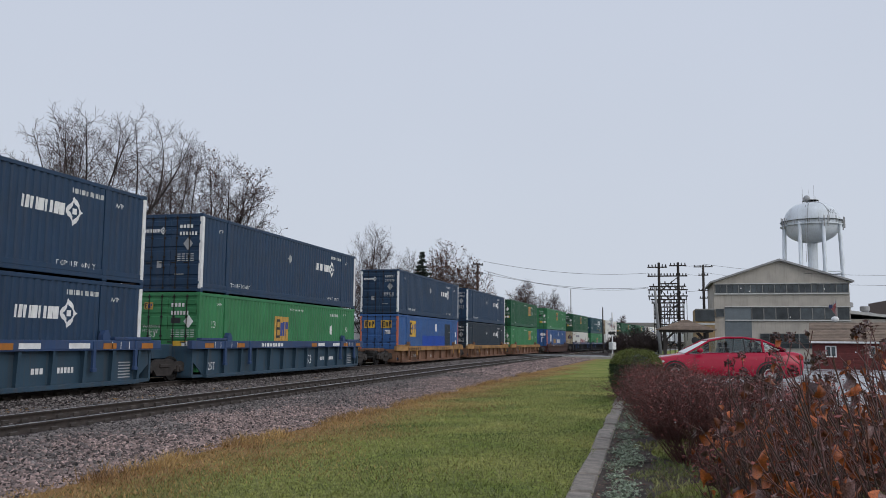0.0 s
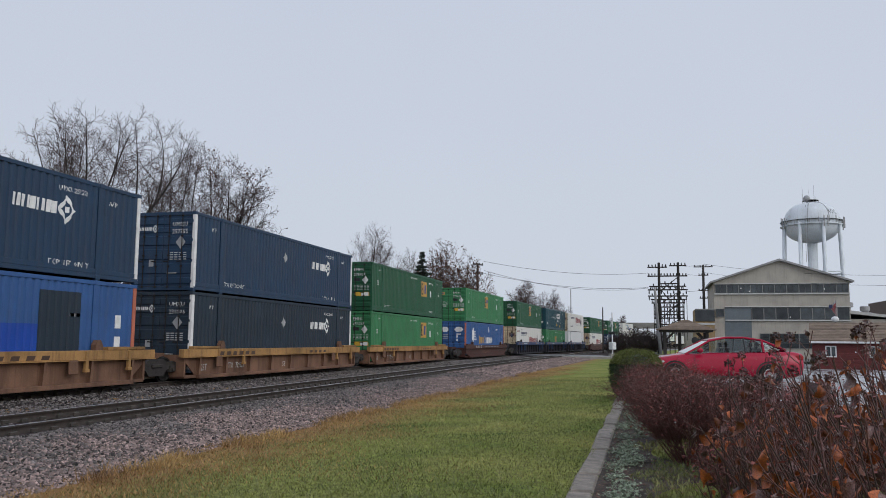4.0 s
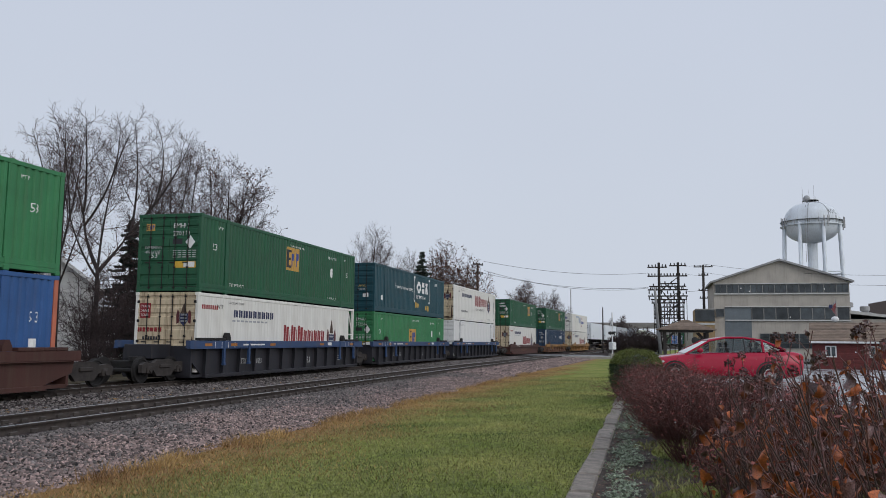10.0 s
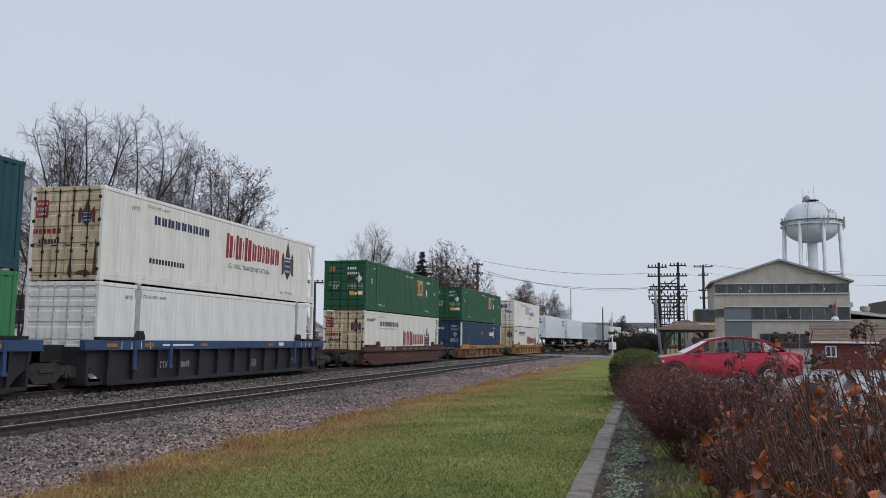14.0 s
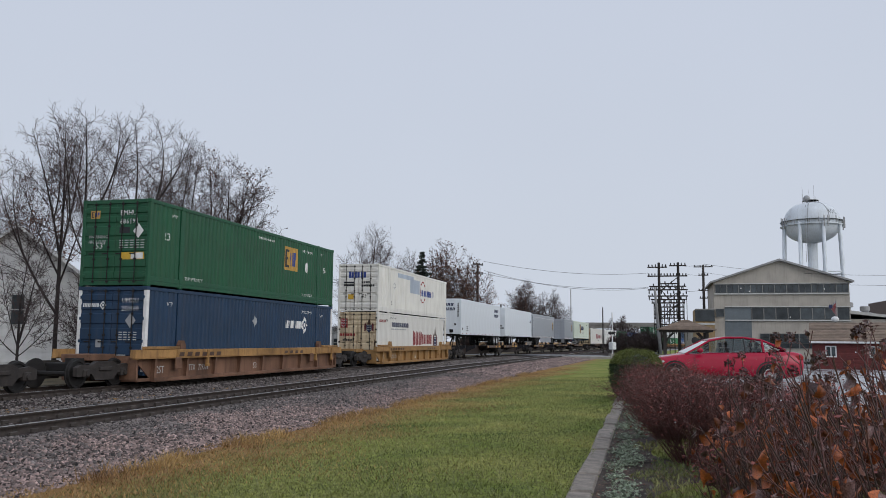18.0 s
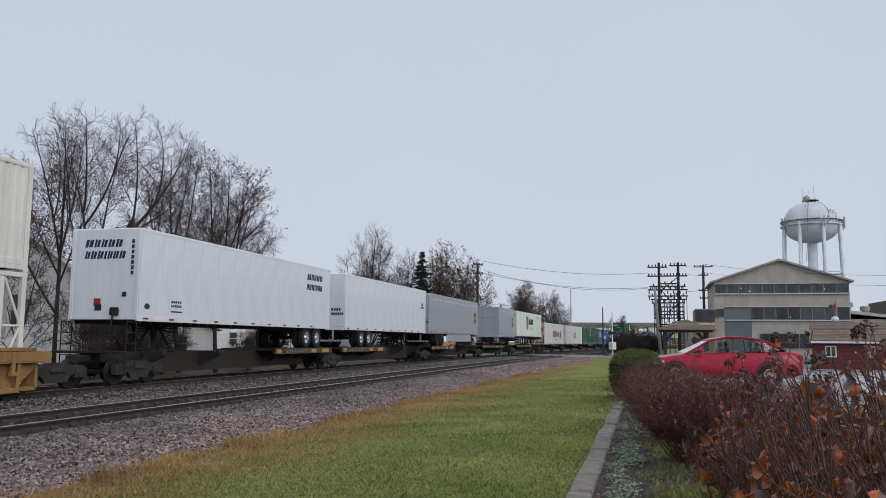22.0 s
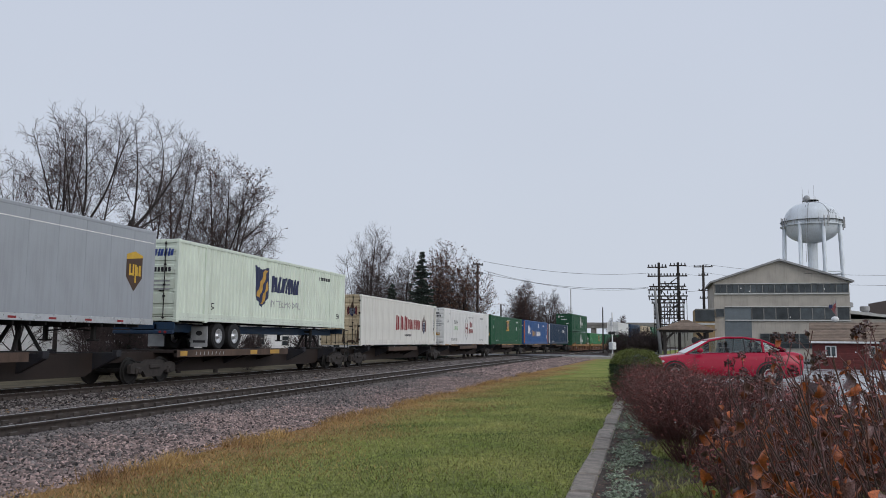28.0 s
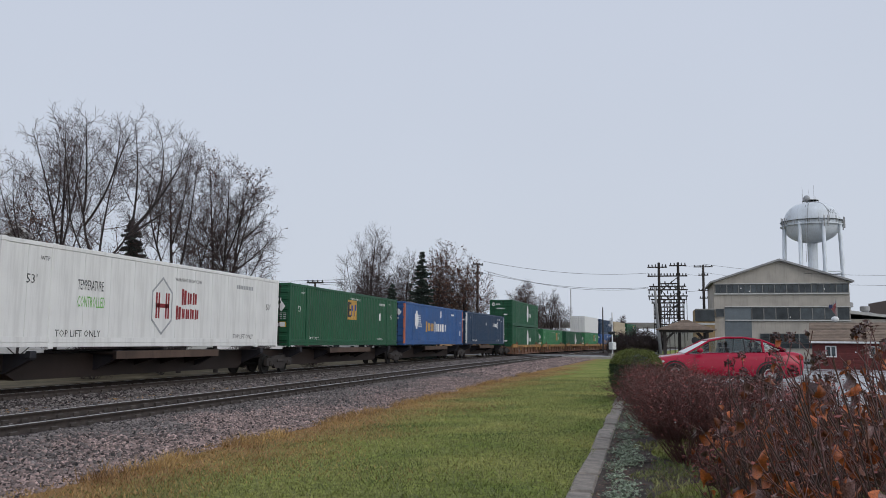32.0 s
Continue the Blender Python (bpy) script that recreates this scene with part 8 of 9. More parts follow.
sheet("parking_lot", [2.2, 3, 4, 5, 7, 9, 12, 16, 22, 30, 40], [17.6, 19, 21, 23, 26, 29, 32, 35, 40, 46, 52, 58, 66, 75, 84, 95], 0.016, WETLOT, "wet pale concrete parking lot that mirrors the sky")
sheet("parking_lot", spread(-0.6, 2.2, 6), [26.6, 28, 30, 33, 36, 40, 46, 52, 58, 66, 75, 84, 95], 0.016, WETLOT, "wet pale concrete drive beside the lot")
# level crossing: a road across both tracks
def cross_road():
    vs, fs = [], []
    xs = spread(-60, -22, 12) + spread(-21, -3, 37) + spread(0, 60, 20)
    for y in (92.0, 94.0, 96.0, 98.0, 100.0, 101.5):
        for x in xs:
            z = -0.03 if -20.5 < x < -7 else max(ground_z(x, y) + 0.03, -0.03 - 0.06 * min(3.0, max(-20.5 - x, x + 7)))
            vs.append((x, y + (x + 16) * 0.03, z))
    n = len(xs)
    for j in range(5):
        for i in range(n - 1):
            a = j * n + i
            fs.append((a, a + 1, a + n + 1, a + n))
    return tagged(bulk("road", vs, fs, ASPHALT, smooth=True), "asphalt road over the tracks at a level crossing", "road", "", "structure")


cross_road()
bm = bmesh.new()
box(bm, -9.6, -4.4, 88.9, 90.6, -0.34, -0.02, 0.03)
isl = tagged(part("traffic_island", bm, CONCRETE, None), "pale concrete kerbed island at the level crossing", "kerb", "", "structure")

# crossing signal
sg = thing("crossing_signal", "white crossing signal mast with lamps and crossbuck", "signal", "", "", pose(-4.75, 98.0, -0.1, 0, 0, -62))
bm = bmesh.new()
tube(bm, (0, 0, 0), (0, 0, 5.0), 0.085, 0.07, 10)
part("mast", bm, MARKWHITE, sg)
bm = bmesh.new()
box(bm, -0.35, 0.35, -0.35, 0.35, 0, 0.3, 0.03)
part("base", bm, CONCRETE, sg)
for k, (u, a) in enumerate(((0, 45), (0, -45))):
    bm = bmesh.new()
    box(bm, -0.6, 0.6, -0.1, -0.08, -0.1, 0.1, 0.004)
    part("crossbuck", bm, MARKWHITE, sg).matrix_basis = pose(0, -0.02 * k, 3.8, 0, a, 0)
for x in (-0.45, 0.45):
    bm = bmesh.new()
    lathe(bm, [(0.0, 0.02), (0.22, 0.02), (0.22, 0.0), (0.16, -0.01), (0.17, -0.22), (0.14, -0.22), (0.12, -0.05), (0.0, -0.04)], 16, (x, 2.65), 1)
    part("lamp", bm, CARBLACK, sg)
bm = bmesh.new()
box(bm, -0.55, 0.55, -0.05, 0.05, 2.6, 2.7, 0.01)
part("lamp_arm", bm, CARBLACK, sg)
bm = bmesh.new()
box(bm, -0.5, 0.5, -0.25, 0.25, 0.75, 1.6, 0.04)
part("gate_drive", bm, MARKWHITE, sg)

# road bridge over the tracks
br = thing("road_bridge", "grey concrete road bridge over the railway", "bridge")
bm = bmesh.new()
box(bm, -75, 3, 338, 349, 7.15, 8.1, 0.05)
part("deck", bm, BRIDGEGREY, br)
bm = bmesh.new()
box(bm, -75, 3, 337.8, 338.2, 8.1, 9.3, 0.05)
part("parapet", bm, BRIDGEGREY, br)
for x in (-50, -24, 3.4):
    bm = bmesh.new()
    box(bm, x - 0.8, x + 0.8, 339, 348, -0.8, 7.15, 0.05)
    part("pier", bm, BRIDGEGREY, br)
bm = bmesh.new()
prism(bm, [(3, -1), (60, -1), (60, 3.0), (3, 8.1)], 1, 338, 349)
part("abutment", bm, BRIDGEGREY, br)

# ---- factory ----
fac = thing("factory_building", "beige gabled factory with ribbon windows and grey roller door", "building", "", "", pose(0, 110, 0))
L0, R0, EZ, PX_, PZ, BZ = 7.31, 23.05, 9.12, 15.1, 11.74, -1.0
bm = bmesh.new()
prism(bm, [(L0, BZ), (R0, BZ), (R0, EZ), (PX_, PZ), (L0, EZ)], 1, 0.16, 13)
part("wall", bm, BEIGE, fac)
for a, b, z0, z1, nm in ((L0, R0, 7.56, 7.72, "ledge"), (L0, R0, 8.86, 8.96, "ledge"), (8.6, R0, 5.98, 6.08, "ledge"), (8.6, R0, 4.28, 4.42, "ledge")):
    bm = bmesh.new()
    box(bm, a, b, -0.1, 0.16, z0, z1, 0.02)
    part(nm, bm, PALETRIM, fac)
for s in (-1, 1):
    bm = bmesh.new()
    ex = L0 - 0.45 if s < 0 else R0 + 0.45
    prism(bm, [(PX_, PZ + 0.02), (ex, EZ - 0.13), (ex, EZ + 0.1), (PX_, PZ + 0.25)], 1, -0.45, 13.3)
    part("roof", bm, ROOFGREY, fac)


def ribbon(x0, x1, z0, z1, n, grid=(2, 2)):
    w = (x1 - x0) / n
    for i in range(n):
        a = x0 + i * w
        bm = bmesh.new()
        for p, q, r, s in ((a, a + 0.05, z0, z1), (a + w - 0.05, a + w, z0, z1)):
            box(bm, p, q, 0.02, 0.14, r, s)
        for r, s in ((z0, z0 + 0.05), (z1 - 0.05, z1)):
            box(bm, a + 0.05, a + w - 0.05, 0.02, 0.14, r, s)
        win = part("window", bm, WINFRAME, fac)
        gw, gh = (w - 0.1) / grid[0], (z1 - z0 - 0.1) / grid[1]
        for u in range(grid[0]):
            for v in range(grid[1]):
                bm = bmesh.new()
                box(bm, a + 0.05 + u * gw + 0.015, a + 0.05 + (u + 1) * gw - 0.015, 0.06, 0.09, z0 + 0.05 + v * gh + 0.015, z0 + 0.05 + (v + 1) * gh - 0.015)
                part("pane", bm, DARKGLASS, win)


ribbon(L0 + 0.15, R0 - 0.1, 7.74, 8.84, 11, (2, 1))
ribbon(11.75, R0 - 0.1, 4.42, 5.98, 8, (1, 1))
ribbon(L0 + 0.15, 8.5, 4.75, 5.8, 1, (1, 1))
ribbon(12.6, 19.4, 0.9, 2.75, 3, (2, 3))
bm = bmesh.new()
for k in range(14):
    box(bm, 8.55, 11.7, 0.11, 0.15, BZ + 0.5 * k, BZ + 0.5 * k + 0.496, 0.004)
part("roller_door", bm, GREYDOOR, fac)
bm = bmesh.new()
box(bm, R0, 30, 3, 20, BZ, 4.6)
part("lean_to", bm, BEIGE, fac)
bm = bmesh.new()
prism(bm, [(R0 + 0.02, 5.35), (29.9, 4.55), (29.9, 4.85), (R0 + 0.02, 5.75)], 1, 2.6, 20.4)
part("lean_to_roof", bm, PALETRIM, fac)
for k, (x, z) in enumerate(((10.55, 8.35), (11.55, 7.95), (20.2, 8.2), (16.2, 4.75))):
    bm = bmesh.new()
    tube(bm, (x, -0.05, z), (x, 0.02, z), 0.09, n=10)
    part("wall_lamp", bm, MARKWHITE, fac)
an = thing("site_cabin", "low annex with dark windows and pale roof edge", "building", "", "", pose(0, 109.4, 0))
bm = bmesh.new()
box(bm, 5.0, 7.28, 0.02, 8, BZ, 5.75)
part("wall", bm, BRICKTAN, an)
for z0, z1, m, nm in ((4.2, 5.6, DARKGLASS, "window"), (5.6, 5.78, WINFRAME, "roof_edge"), (3.75, 4.0, PALETRIM, "sill_band")):
    bm = bmesh.new()
    box(bm, 4.95, 7.29, -0.06, 0.02, z0, z1, 0.01)
    part(nm, bm, m, an)
# vents and stack on the lean-to
for x, z0, z1, r, nm in ((24.0, 4.8, 9.2, 0.28, "chimney_pipe"), (24.1, 4.9, 6.9, 0.75, "roof_vent"), (26.2, 4.8, 6.4, 0.6, "roof_vent"), (26.6, 4.8, 5.6, 0.4, "roof_vent")):
    st = thing(nm, "grey metal roof vent on a factory roof" if nm == "roof_vent" else "tall grey metal chimney pipe on a factory roof", "vent", "", "", pose(x, 117, 0))
    bm = bmesh.new()
    lathe(bm, [(r * 0.6, z0), (r * 0.6, z1 - 0.7), (r, z1 - 0.6), (r, z1 - 0.1), (r * 0.7, z1), (0, z1)], 16)
    part("pipe", bm, ROOFGREY, st)
ob2 = thing("brick_building", "brown brick building behind the factory", "building", "", "", pose(0, 135, 0))
bm = bmesh.new()
box(bm, 36.4, 60, 0, 25, BZ, 8.6)
part("wall", bm, BRICKBROWN, ob2)
bm = bmesh.new()
lathe(bm, [(1.1, 9.2), (1.1, 10.6), (1.6, 10.8), (1.6, 11.6), (0.9, 12.0), (0, 12.0)], 16, (39.0, 5))
part("roof_vent", bm, ROOFGREY, ob2)

# ---- water tower ----
sheet("yard", [0, 10, 20, 40, 80, 160], [96, 110, 130, 160, 200, 260, 330], 0.03, ASPHALT, "dark paved yard round a factory and a water tower")
tw = thing("water_tower", "white steel water tower with eight legs", "water tower", "", "", pose(34.1, 197, -1))


def shell_at(t):
    """Outline of the tank: a full-shouldered dome over a shallower bowl."""
    c, q = max(0.0, math.cos(t)), math.sin(t)
    return (6.78 * (c ** 0.72 if t > 0 else c ** 0.9), 28.7 + (4.9 * q if t > 0 else 4.0 * q))


bm = bmesh.new()
lathe(bm, [shell_at(math.pi * (k / 28 - 0.5)) for k in range(29)], 56)
part("tank", bm, TOWERWHITE, tw, smooth=True)
bm = bmesh.new()
tube(bm, (0, 0, 0), (0, 0, 24.6), 1.2, 1.2, 20)
part("riser", bm, TOWERWHITE, tw, smooth=True)
for k in range(8):
    a = k * math.pi / 4 + 0.222
    bm = bmesh.new()
    tube(bm, (7.9 * math.cos(a), 7.9 * math.sin(a), 0), (6.95 * math.cos(a), 6.95 * math.sin(a), 28.9), 0.44, 0.42, 12)
    part("leg", bm, TOWERWHITE, tw, smooth=True)
    b = (k + 1) * math.pi / 4 + 0.222
    for z in (9.0, 18.0):
        ra = 7.9 - 0.95 * z / 28.6
        bm = bmesh.new()
        tube(bm, (ra * math.cos(a), ra * math.sin(a), z), (ra * math.cos(b), ra * math.sin(b), z), 0.14, n=6)
        part("strut", bm, TOWERWHITE, tw)
    bm = bmesh.new()
    tube(bm, (7.2 * math.cos(a), 7.2 * math.sin(a), 9), (6.9 * math.cos(b), 6.9 * math.sin(b), 18), 0.03, n=5)
    tube(bm, (7.2 * math.cos(b), 7.2 * math.sin(b), 9), (6.9 * math.cos(a), 6.9 * math.sin(a), 18), 0.03, n=5)
    part("brace_rod", bm, TOWERWHITE, tw)
bm = bmesh.new()
lathe(bm, [(6.7, 28.3), (7.5, 28.3), (7.5, 28.42), (6.7, 28.42), (6.7, 28.3)], 48)
for k in range(48):
    a = 2 * math.pi * k / 48
    tube(bm, (7.45 * math.cos(a), 7.45 * math.sin(a), 28.4), (7.45 * math.cos(a), 7.45 * math.sin(a), 29.4), 0.025, n=4)
lathe(bm, [(7.42, 29.36), (7.48, 29.36), (7.48, 29.44), (7.42, 29.44), (7.42, 29.36)], 48)
part("catwalk", bm, TOWERWHITE, tw)
bm = bmesh.new()
tube(bm, (-1.0, -0.5, 33.3), (-1.0, -0.5, 34.0), 0.2, n=8)
lathe(bm, [(0, 33.75), (0.4, 33.85), (0.75, 34.2), (0.86, 34.55), (0.75, 34.95), (0.4, 35.25), (0, 35.35)], 20, (-1.0, -0.5))
part("vent_cap", bm, MARKGREY, tw, smooth=True)
for x, y, h in ((-1.9, 0, 37.2), (0.8, -0.3, 37.5), (1.2, 0.5, 35.4), (-0.2, 0.8, 36.8)):
    bm = bmesh.new()
    tube(bm, (x, y, 33.1), (x, y, h), 0.06, 0.03, 6)
    part("antenna", bm, PALEPOLE, tw)
for a in (-2.75, -0.4, -1.3, 0.2):
    bm = bmesh.new()
    for d in (-0.06, 0.06):
        c = Vector((7.7 * math.cos(a + d), 7.7 * math.sin(a + d), 28.6))
        box(bm, c.x - 0.12, c.x + 0.12, c.y - 0.08, c.y + 0.08, 27.6, 30.0, 0.03)
    part("panel_antenna", bm, PALEPOLE, tw)
# a railed platform round the top, seams and cables on the shell
bm = bmesh.new()
for k in range(14):
    a = 2 * math.pi * k / 14
    tube(bm, (1.9 * math.cos(a), 1.9 * math.sin(a), 33.3), (1.9 * math.cos(a), 1.9 * math.sin(a), 34.2), 0.035, n=4)
lathe(bm, [(1.87, 34.15), (1.93, 34.15), (1.93, 34.22), (1.87, 34.22), (1.87, 34.15)], 24)
part("top_railing", bm, PALEPOLE, tw)
for k in range(16):
    a = 2 * math.pi * k / 16 + 0.1
    bm = bmesh.new()
    shell = [shell_at(1.45 - 0.16 * j) for j in range(10)]
    for (r0, z0), (r1, z1) in zip(shell, shell[1:]):
        tube(bm, (r0 * math.cos(a), r0 * math.sin(a), z0), (r1 * math.cos(a), r1 * math.sin(a), z1), 0.11 if k in (11, 13) else 0.035, n=4)
    part("cable" if k in (11, 13) else "seam", bm, MARKGREY if k in (11, 13) else TOWERWHITE, tw)
rnd = random.Random(8)
for k in range(9):
    a = -2.9 + 0.34 * k + rnd.uniform(-0.08, 0.08)
    bm = bmesh.new()
    box(bm, -0.1, 0.1, -0.1, 0.1, 28.6, 28.6 + rnd.uniform(0.6, 1.6), 0.02)
    for v in bm.verts:
        v.co += Vector((7.55 * math.cos(a), 7.55 * math.sin(a), 0))
    part("whip_mount", bm, MARKGREY, tw)
bm = bmesh.new()
for d in (0, 0.5):
    tube(bm, (-2.6 + d, -6.5, 20.0), (-2.6 + d, -6.72, 29.0), 0.05, n=5)
    tube(bm, (-2.6 + d, -6.6, 29.0), (-2.0 + d, -4.6, 32.6), 0.05, n=5)
part("ladder", bm, PALEPOLE, tw)
bm = bmesh.new()
bm.from_mesh(text_polys("ROC", 1.0))
for v in bm.verts:
    a = -math.pi / 2 + 0.47 + v.co.x * 1.55 / 6.75
    z = 30.55 + v.co.y * 1.6
    rr = shell_at(math.asin((z - 28.7) / 4.9))[0] + 0.04
    v.co = Vector((rr * math.cos(a), rr * math.sin(a), z))
part("lettering", bm, MARKBLACK, tw, "faded dark letters")

for ob in tw.children_recursive:
    for v in (ob.data.vertices if ob.data else ()):
        v.co.x *= 0.87
        v.co.y *= 0.87


# ---- shelter by the road ----
sh = thing("park_shelter", "open wooden shelter with brown hipped shingle roof", "shelter", "", "", pose(2.55, 75.5, ground_z(2.55, 75.5)))
g0 = ground_z(2.55, 75.5)
for sx in (-1, 1):
    for sy in (-1, 1):
        bm = bmesh.new()
        box(bm, sx * 1.72 - 0.13, sx * 1.72 + 0.13, sy * 1.6 - 0.13, sy * 1.6 + 0.13, 0, 2.95, 0.02)
        pt = part("post", bm, OLDWOOD, sh)
        bm = bmesh.new()
        tube(bm, (sx * 1.72, sy * 1.6, 2.1), (sx * 1.0, sy * 1.6, 2.85), 0.08, n=6)
        part("brace", bm, OLDWOOD, pt)
bm = bmesh.new()
box(bm, -2.2, 2.2, -2.0, 2.0, 2.9, 3.08, 0.02)
part("beam_frame", bm, OLDWOOD, sh)
bm = bmesh.new()
v = [bm.verts.new(p) for p in ((-2.45, -2.3, 3.06), (2.45, -2.3, 3.06), (2.45, 2.3, 3.06), (-2.45, 2.3, 3.06), (-0.15, 0, 3.95), (0.15, 0, 3.95))]
for q in ((0, 1, 5, 4), (2, 3, 4, 5), (1, 2, 5), (3, 0, 4), (3, 2, 1, 0)):
    bm.faces.new([v[i] for i in q])
part("roof", bm, SHINGLE, sh)
for k in range(9):
    t0, t1 = k / 9, (k + 1) / 9
    bm = bmesh.new()
    y0, y1 = -2.32 * (1 - t0), -2.32 * (1 - t1)
    x0, x1 = 2.47 - 2.32 * t0, 2.47 - 2.32 * t1
    z0, z1 = 3.08 + 0.9 * t0, 3.08 + 0.9 * t1
    vs = [bm.verts.new(p) for p in ((-x0, y0, z0 + 0.03), (x0, y0, z0 + 0.03), (x1, y1, z1 + 0.005), (-x1, y1, z1 + 0.005), (-x0, y0, z0 - 0.02), (x0, y0, z0 - 0.02))]
    for q in ((0, 1, 2, 3), (4, 5, 1, 0)):
        bm.faces.new([vs[i] for i in q])
    part("shingle_course", bm, SHINGLE, sh)
bm = bmesh.new()
box(bm, -0.75, 0.75, -0.35, 0.35, 0.72, 0.78, 0.01)
for x in (-0.6, 0.6):
    box(bm, x - 0.05, x + 0.05, -0.3, 0.3, 0, 0.72)
tb = tagged(part("park_table", bm, OLDWOOD, None), "dark wooden table under the shelter", "table")
tb.matrix_basis = pose(2.6, 75.5, g0)
lt = thing("track_signal", "black twin-lamp signal box behind the shelter", "signal", "", "", pose(4.2, 86, ground_z(4.2, 86)))
bm = bmesh.new()
tube(bm, (0, 0, 0), (0, 0, 2.6), 0.06, n=8)
part("mast", bm, CARBLACK, lt)
for x in (-0.38, 0.38):
    bm = bmesh.new()
    lathe(bm, [(0.0, 0.03), (0.34, 0.03), (0.34, 0.0), (0.0, -0.06)], 16, (x, 2.3), 1)
    part("lamp", bm, CARBLACK, lt)

# ---- poles and wires ----
def pole(label, x, y, top, arms, r=0.14, mat=POLEWOOD, base=None, tilt=0.0, pins=True, yaw=0.0):
    z = ground_z(x, y) if base is None else base
    p = thing("utility_pole", label, "pole", "utility poles", "", pose(x, y, z - 0.1, 0, tilt, yaw))
    h = top - z + 0.1
    bm = bmesh.new()
    tube(bm, (0, 0, 0), (0, 0, h), r * 1.2, r * 0.8, 10)
    part("shaft", bm, mat, p)
    for zz, w in arms:
        bm = bmesh.new()
        box(bm, -w / 2, w / 2, -0.12, 0.0, zz - z - 0.07 + 0.1, zz - z + 0.07 + 0.1, 0.015)
        a = part("crossarm", bm, OLDWOOD, p)
        if pins:
            for i in range(4):
                u = -w / 2 + 0.12 + (w - 0.24) * i / 3
                bm = bmesh.new()
                lathe(bm, [(0.0, zz - z + 0.17), (0.07, zz - z + 0.19), (0.08, zz - z + 0.3), (0.04, zz - z + 0.36), (0.0, zz - z + 0.36)], 8, (u, -0.06))
                part("insulator", bm, CARBLACK, a)
    return p


pole("wooden utility pole with two crossarms beside the railway", -21.66, 103.0, 11.3, ((11.15, 2.0), (10.0, 2.0)), 0.17, yaw=62)
pole("wooden utility pole with crossarms behind houses", -31.3, 73.7, 7.0, ((6.9, 1.6),), 0.13, yaw=20)
pole("far wooden pole beyond the trees", -26.8, 148, 8.2, (), 0.16)
pole("far wooden pole near the bridge", -7.7, 130, 6.8, (), 0.1)
pole("tall thin far lamp post", -19.3, 200, 14.0, (), 0.12, PALEPOLE)
pole("short grey pole beyond the tracks", -15.4, 140, 5.0, (), 0.1, PALEPOLE)
pole("tall wooden pole with stacked crossarms beside the factory", 6.9, 124.8, 12.7, ((12.4, 2.6), (7.9, 1.2), (9.0, 1.5), (11.2, 1.4)), 0.2)
pole("leaning pale pole beside the switch frame", 0.75, 121, 9.3, (), 0.2, PALEPOLE, None, -4)
# switch frame of two poles with racks of insulators
sf = thing("switch_frame", "black twin-pole electrical switch frame with racks of insulators", "electrical frame", "", "", pose(0, 125, ground_z(2, 125)))
for x in (0.73, 3.43):
    bm = bmesh.new()
    tube(bm, (x, 0, 0), (x, 0, 13.3), 0.24, 0.18, 10)
    part("pole", bm, OLDWOOD, sf)
for z, a, b in ((12.6, -0.9, 1.9), (12.8, 2.2, 4.6), (11.3, -0.9, 4.7), (9.3, -0.9, 4.7), (8.4, -0.9, 4.7), (10.2, 0.9, 3.6), (7.4, -0.2, 4.2), (6.2, -0.1, 4.2), (5.2, 0, 4.2), (4.3, 0, 4.1), (3.5, 0.1, 4.1), (7.9, -0.5, 4.4), (6.8, -0.1, 4.2), (5.7, -0.1, 4.2), (9.8, -0.7, 4.5)):
    bm = bmesh.new()
    box(bm, a, b, -0.28, -0.1, z - 0.09, z + 0.09, 0.02)
    cb = part("crossbeam", bm, OLDWOOD, sf)
    n = int((b - a) / 0.42)
    for i in range(n):
        x = a + 0.2 + (b - a - 0.4) * i / max(1, n - 1)
        bm = bmesh.new()
        up = z > 11 or i % 2
        lathe(bm, [(0.03, z + (0.08 if up else -0.62)), (0.11, z + (0.14 if up else -0.56)), (0.05, z + (0.2 if up else -0.5)), (0.11, z + (0.26 if up else -0.4)), (0.05, z + (0.32 if up else -0.3)), (0.1, z + (0.38 if up else -0.2)), (0.02, z + (0.42 if up else -0.1))], 8, (x, -0.19))
        part("insulator", bm, CARBLACK, cb)
for x, w in ((-0.05, 0.05), (1.4, 0.06), (2.1, 0.06), (2.8, 0.06), (4.2, 0.05), (4.6, 0.04)):
    bm = bmesh.new()
    tube(bm, (x, 1.2, 0.0 if x < 4.5 else 2.0), (x, 1.2, 8.0), w, n=6)
    part("upright", bm, OLDWOOD, sf)
for a, b in (((0.73, 0, 9.0), (3.43, 0, 11.2)), ((3.43, 0, 9.0), (0.73, 0, 7.2)), ((0.73, 0, 5.0), (3.43, 0, 7.4)), ((0.73, 0, 3.5), (3.43, 0, 5.0)), ((2.1, 1.2, 8.0), (0.73, 0, 9.6))):
    bm = bmesh.new()
    tube(bm, a, b, 0.06, n=6)
    part("diagonal", bm, OLDWOOD, sf)


def wire(a, b, sag, r=0.018, n=14):
    a, b = Vector(a), Vector(b)
    bm = bmesh.new()
    prev = a
    for i in range(1, n + 1):
        t = i / n
        p = a.lerp(b, t) - Vector((0, 0, 4 * sag * t * (1 - t)))
        tube(bm, prev, p, r, r, 5, False)
        prev = p
    ob = part("overhead_wire", bm, WIRE, None)
    tagged(ob, "thin black overhead wire between poles", "wire", "overhead wires")
    return ob


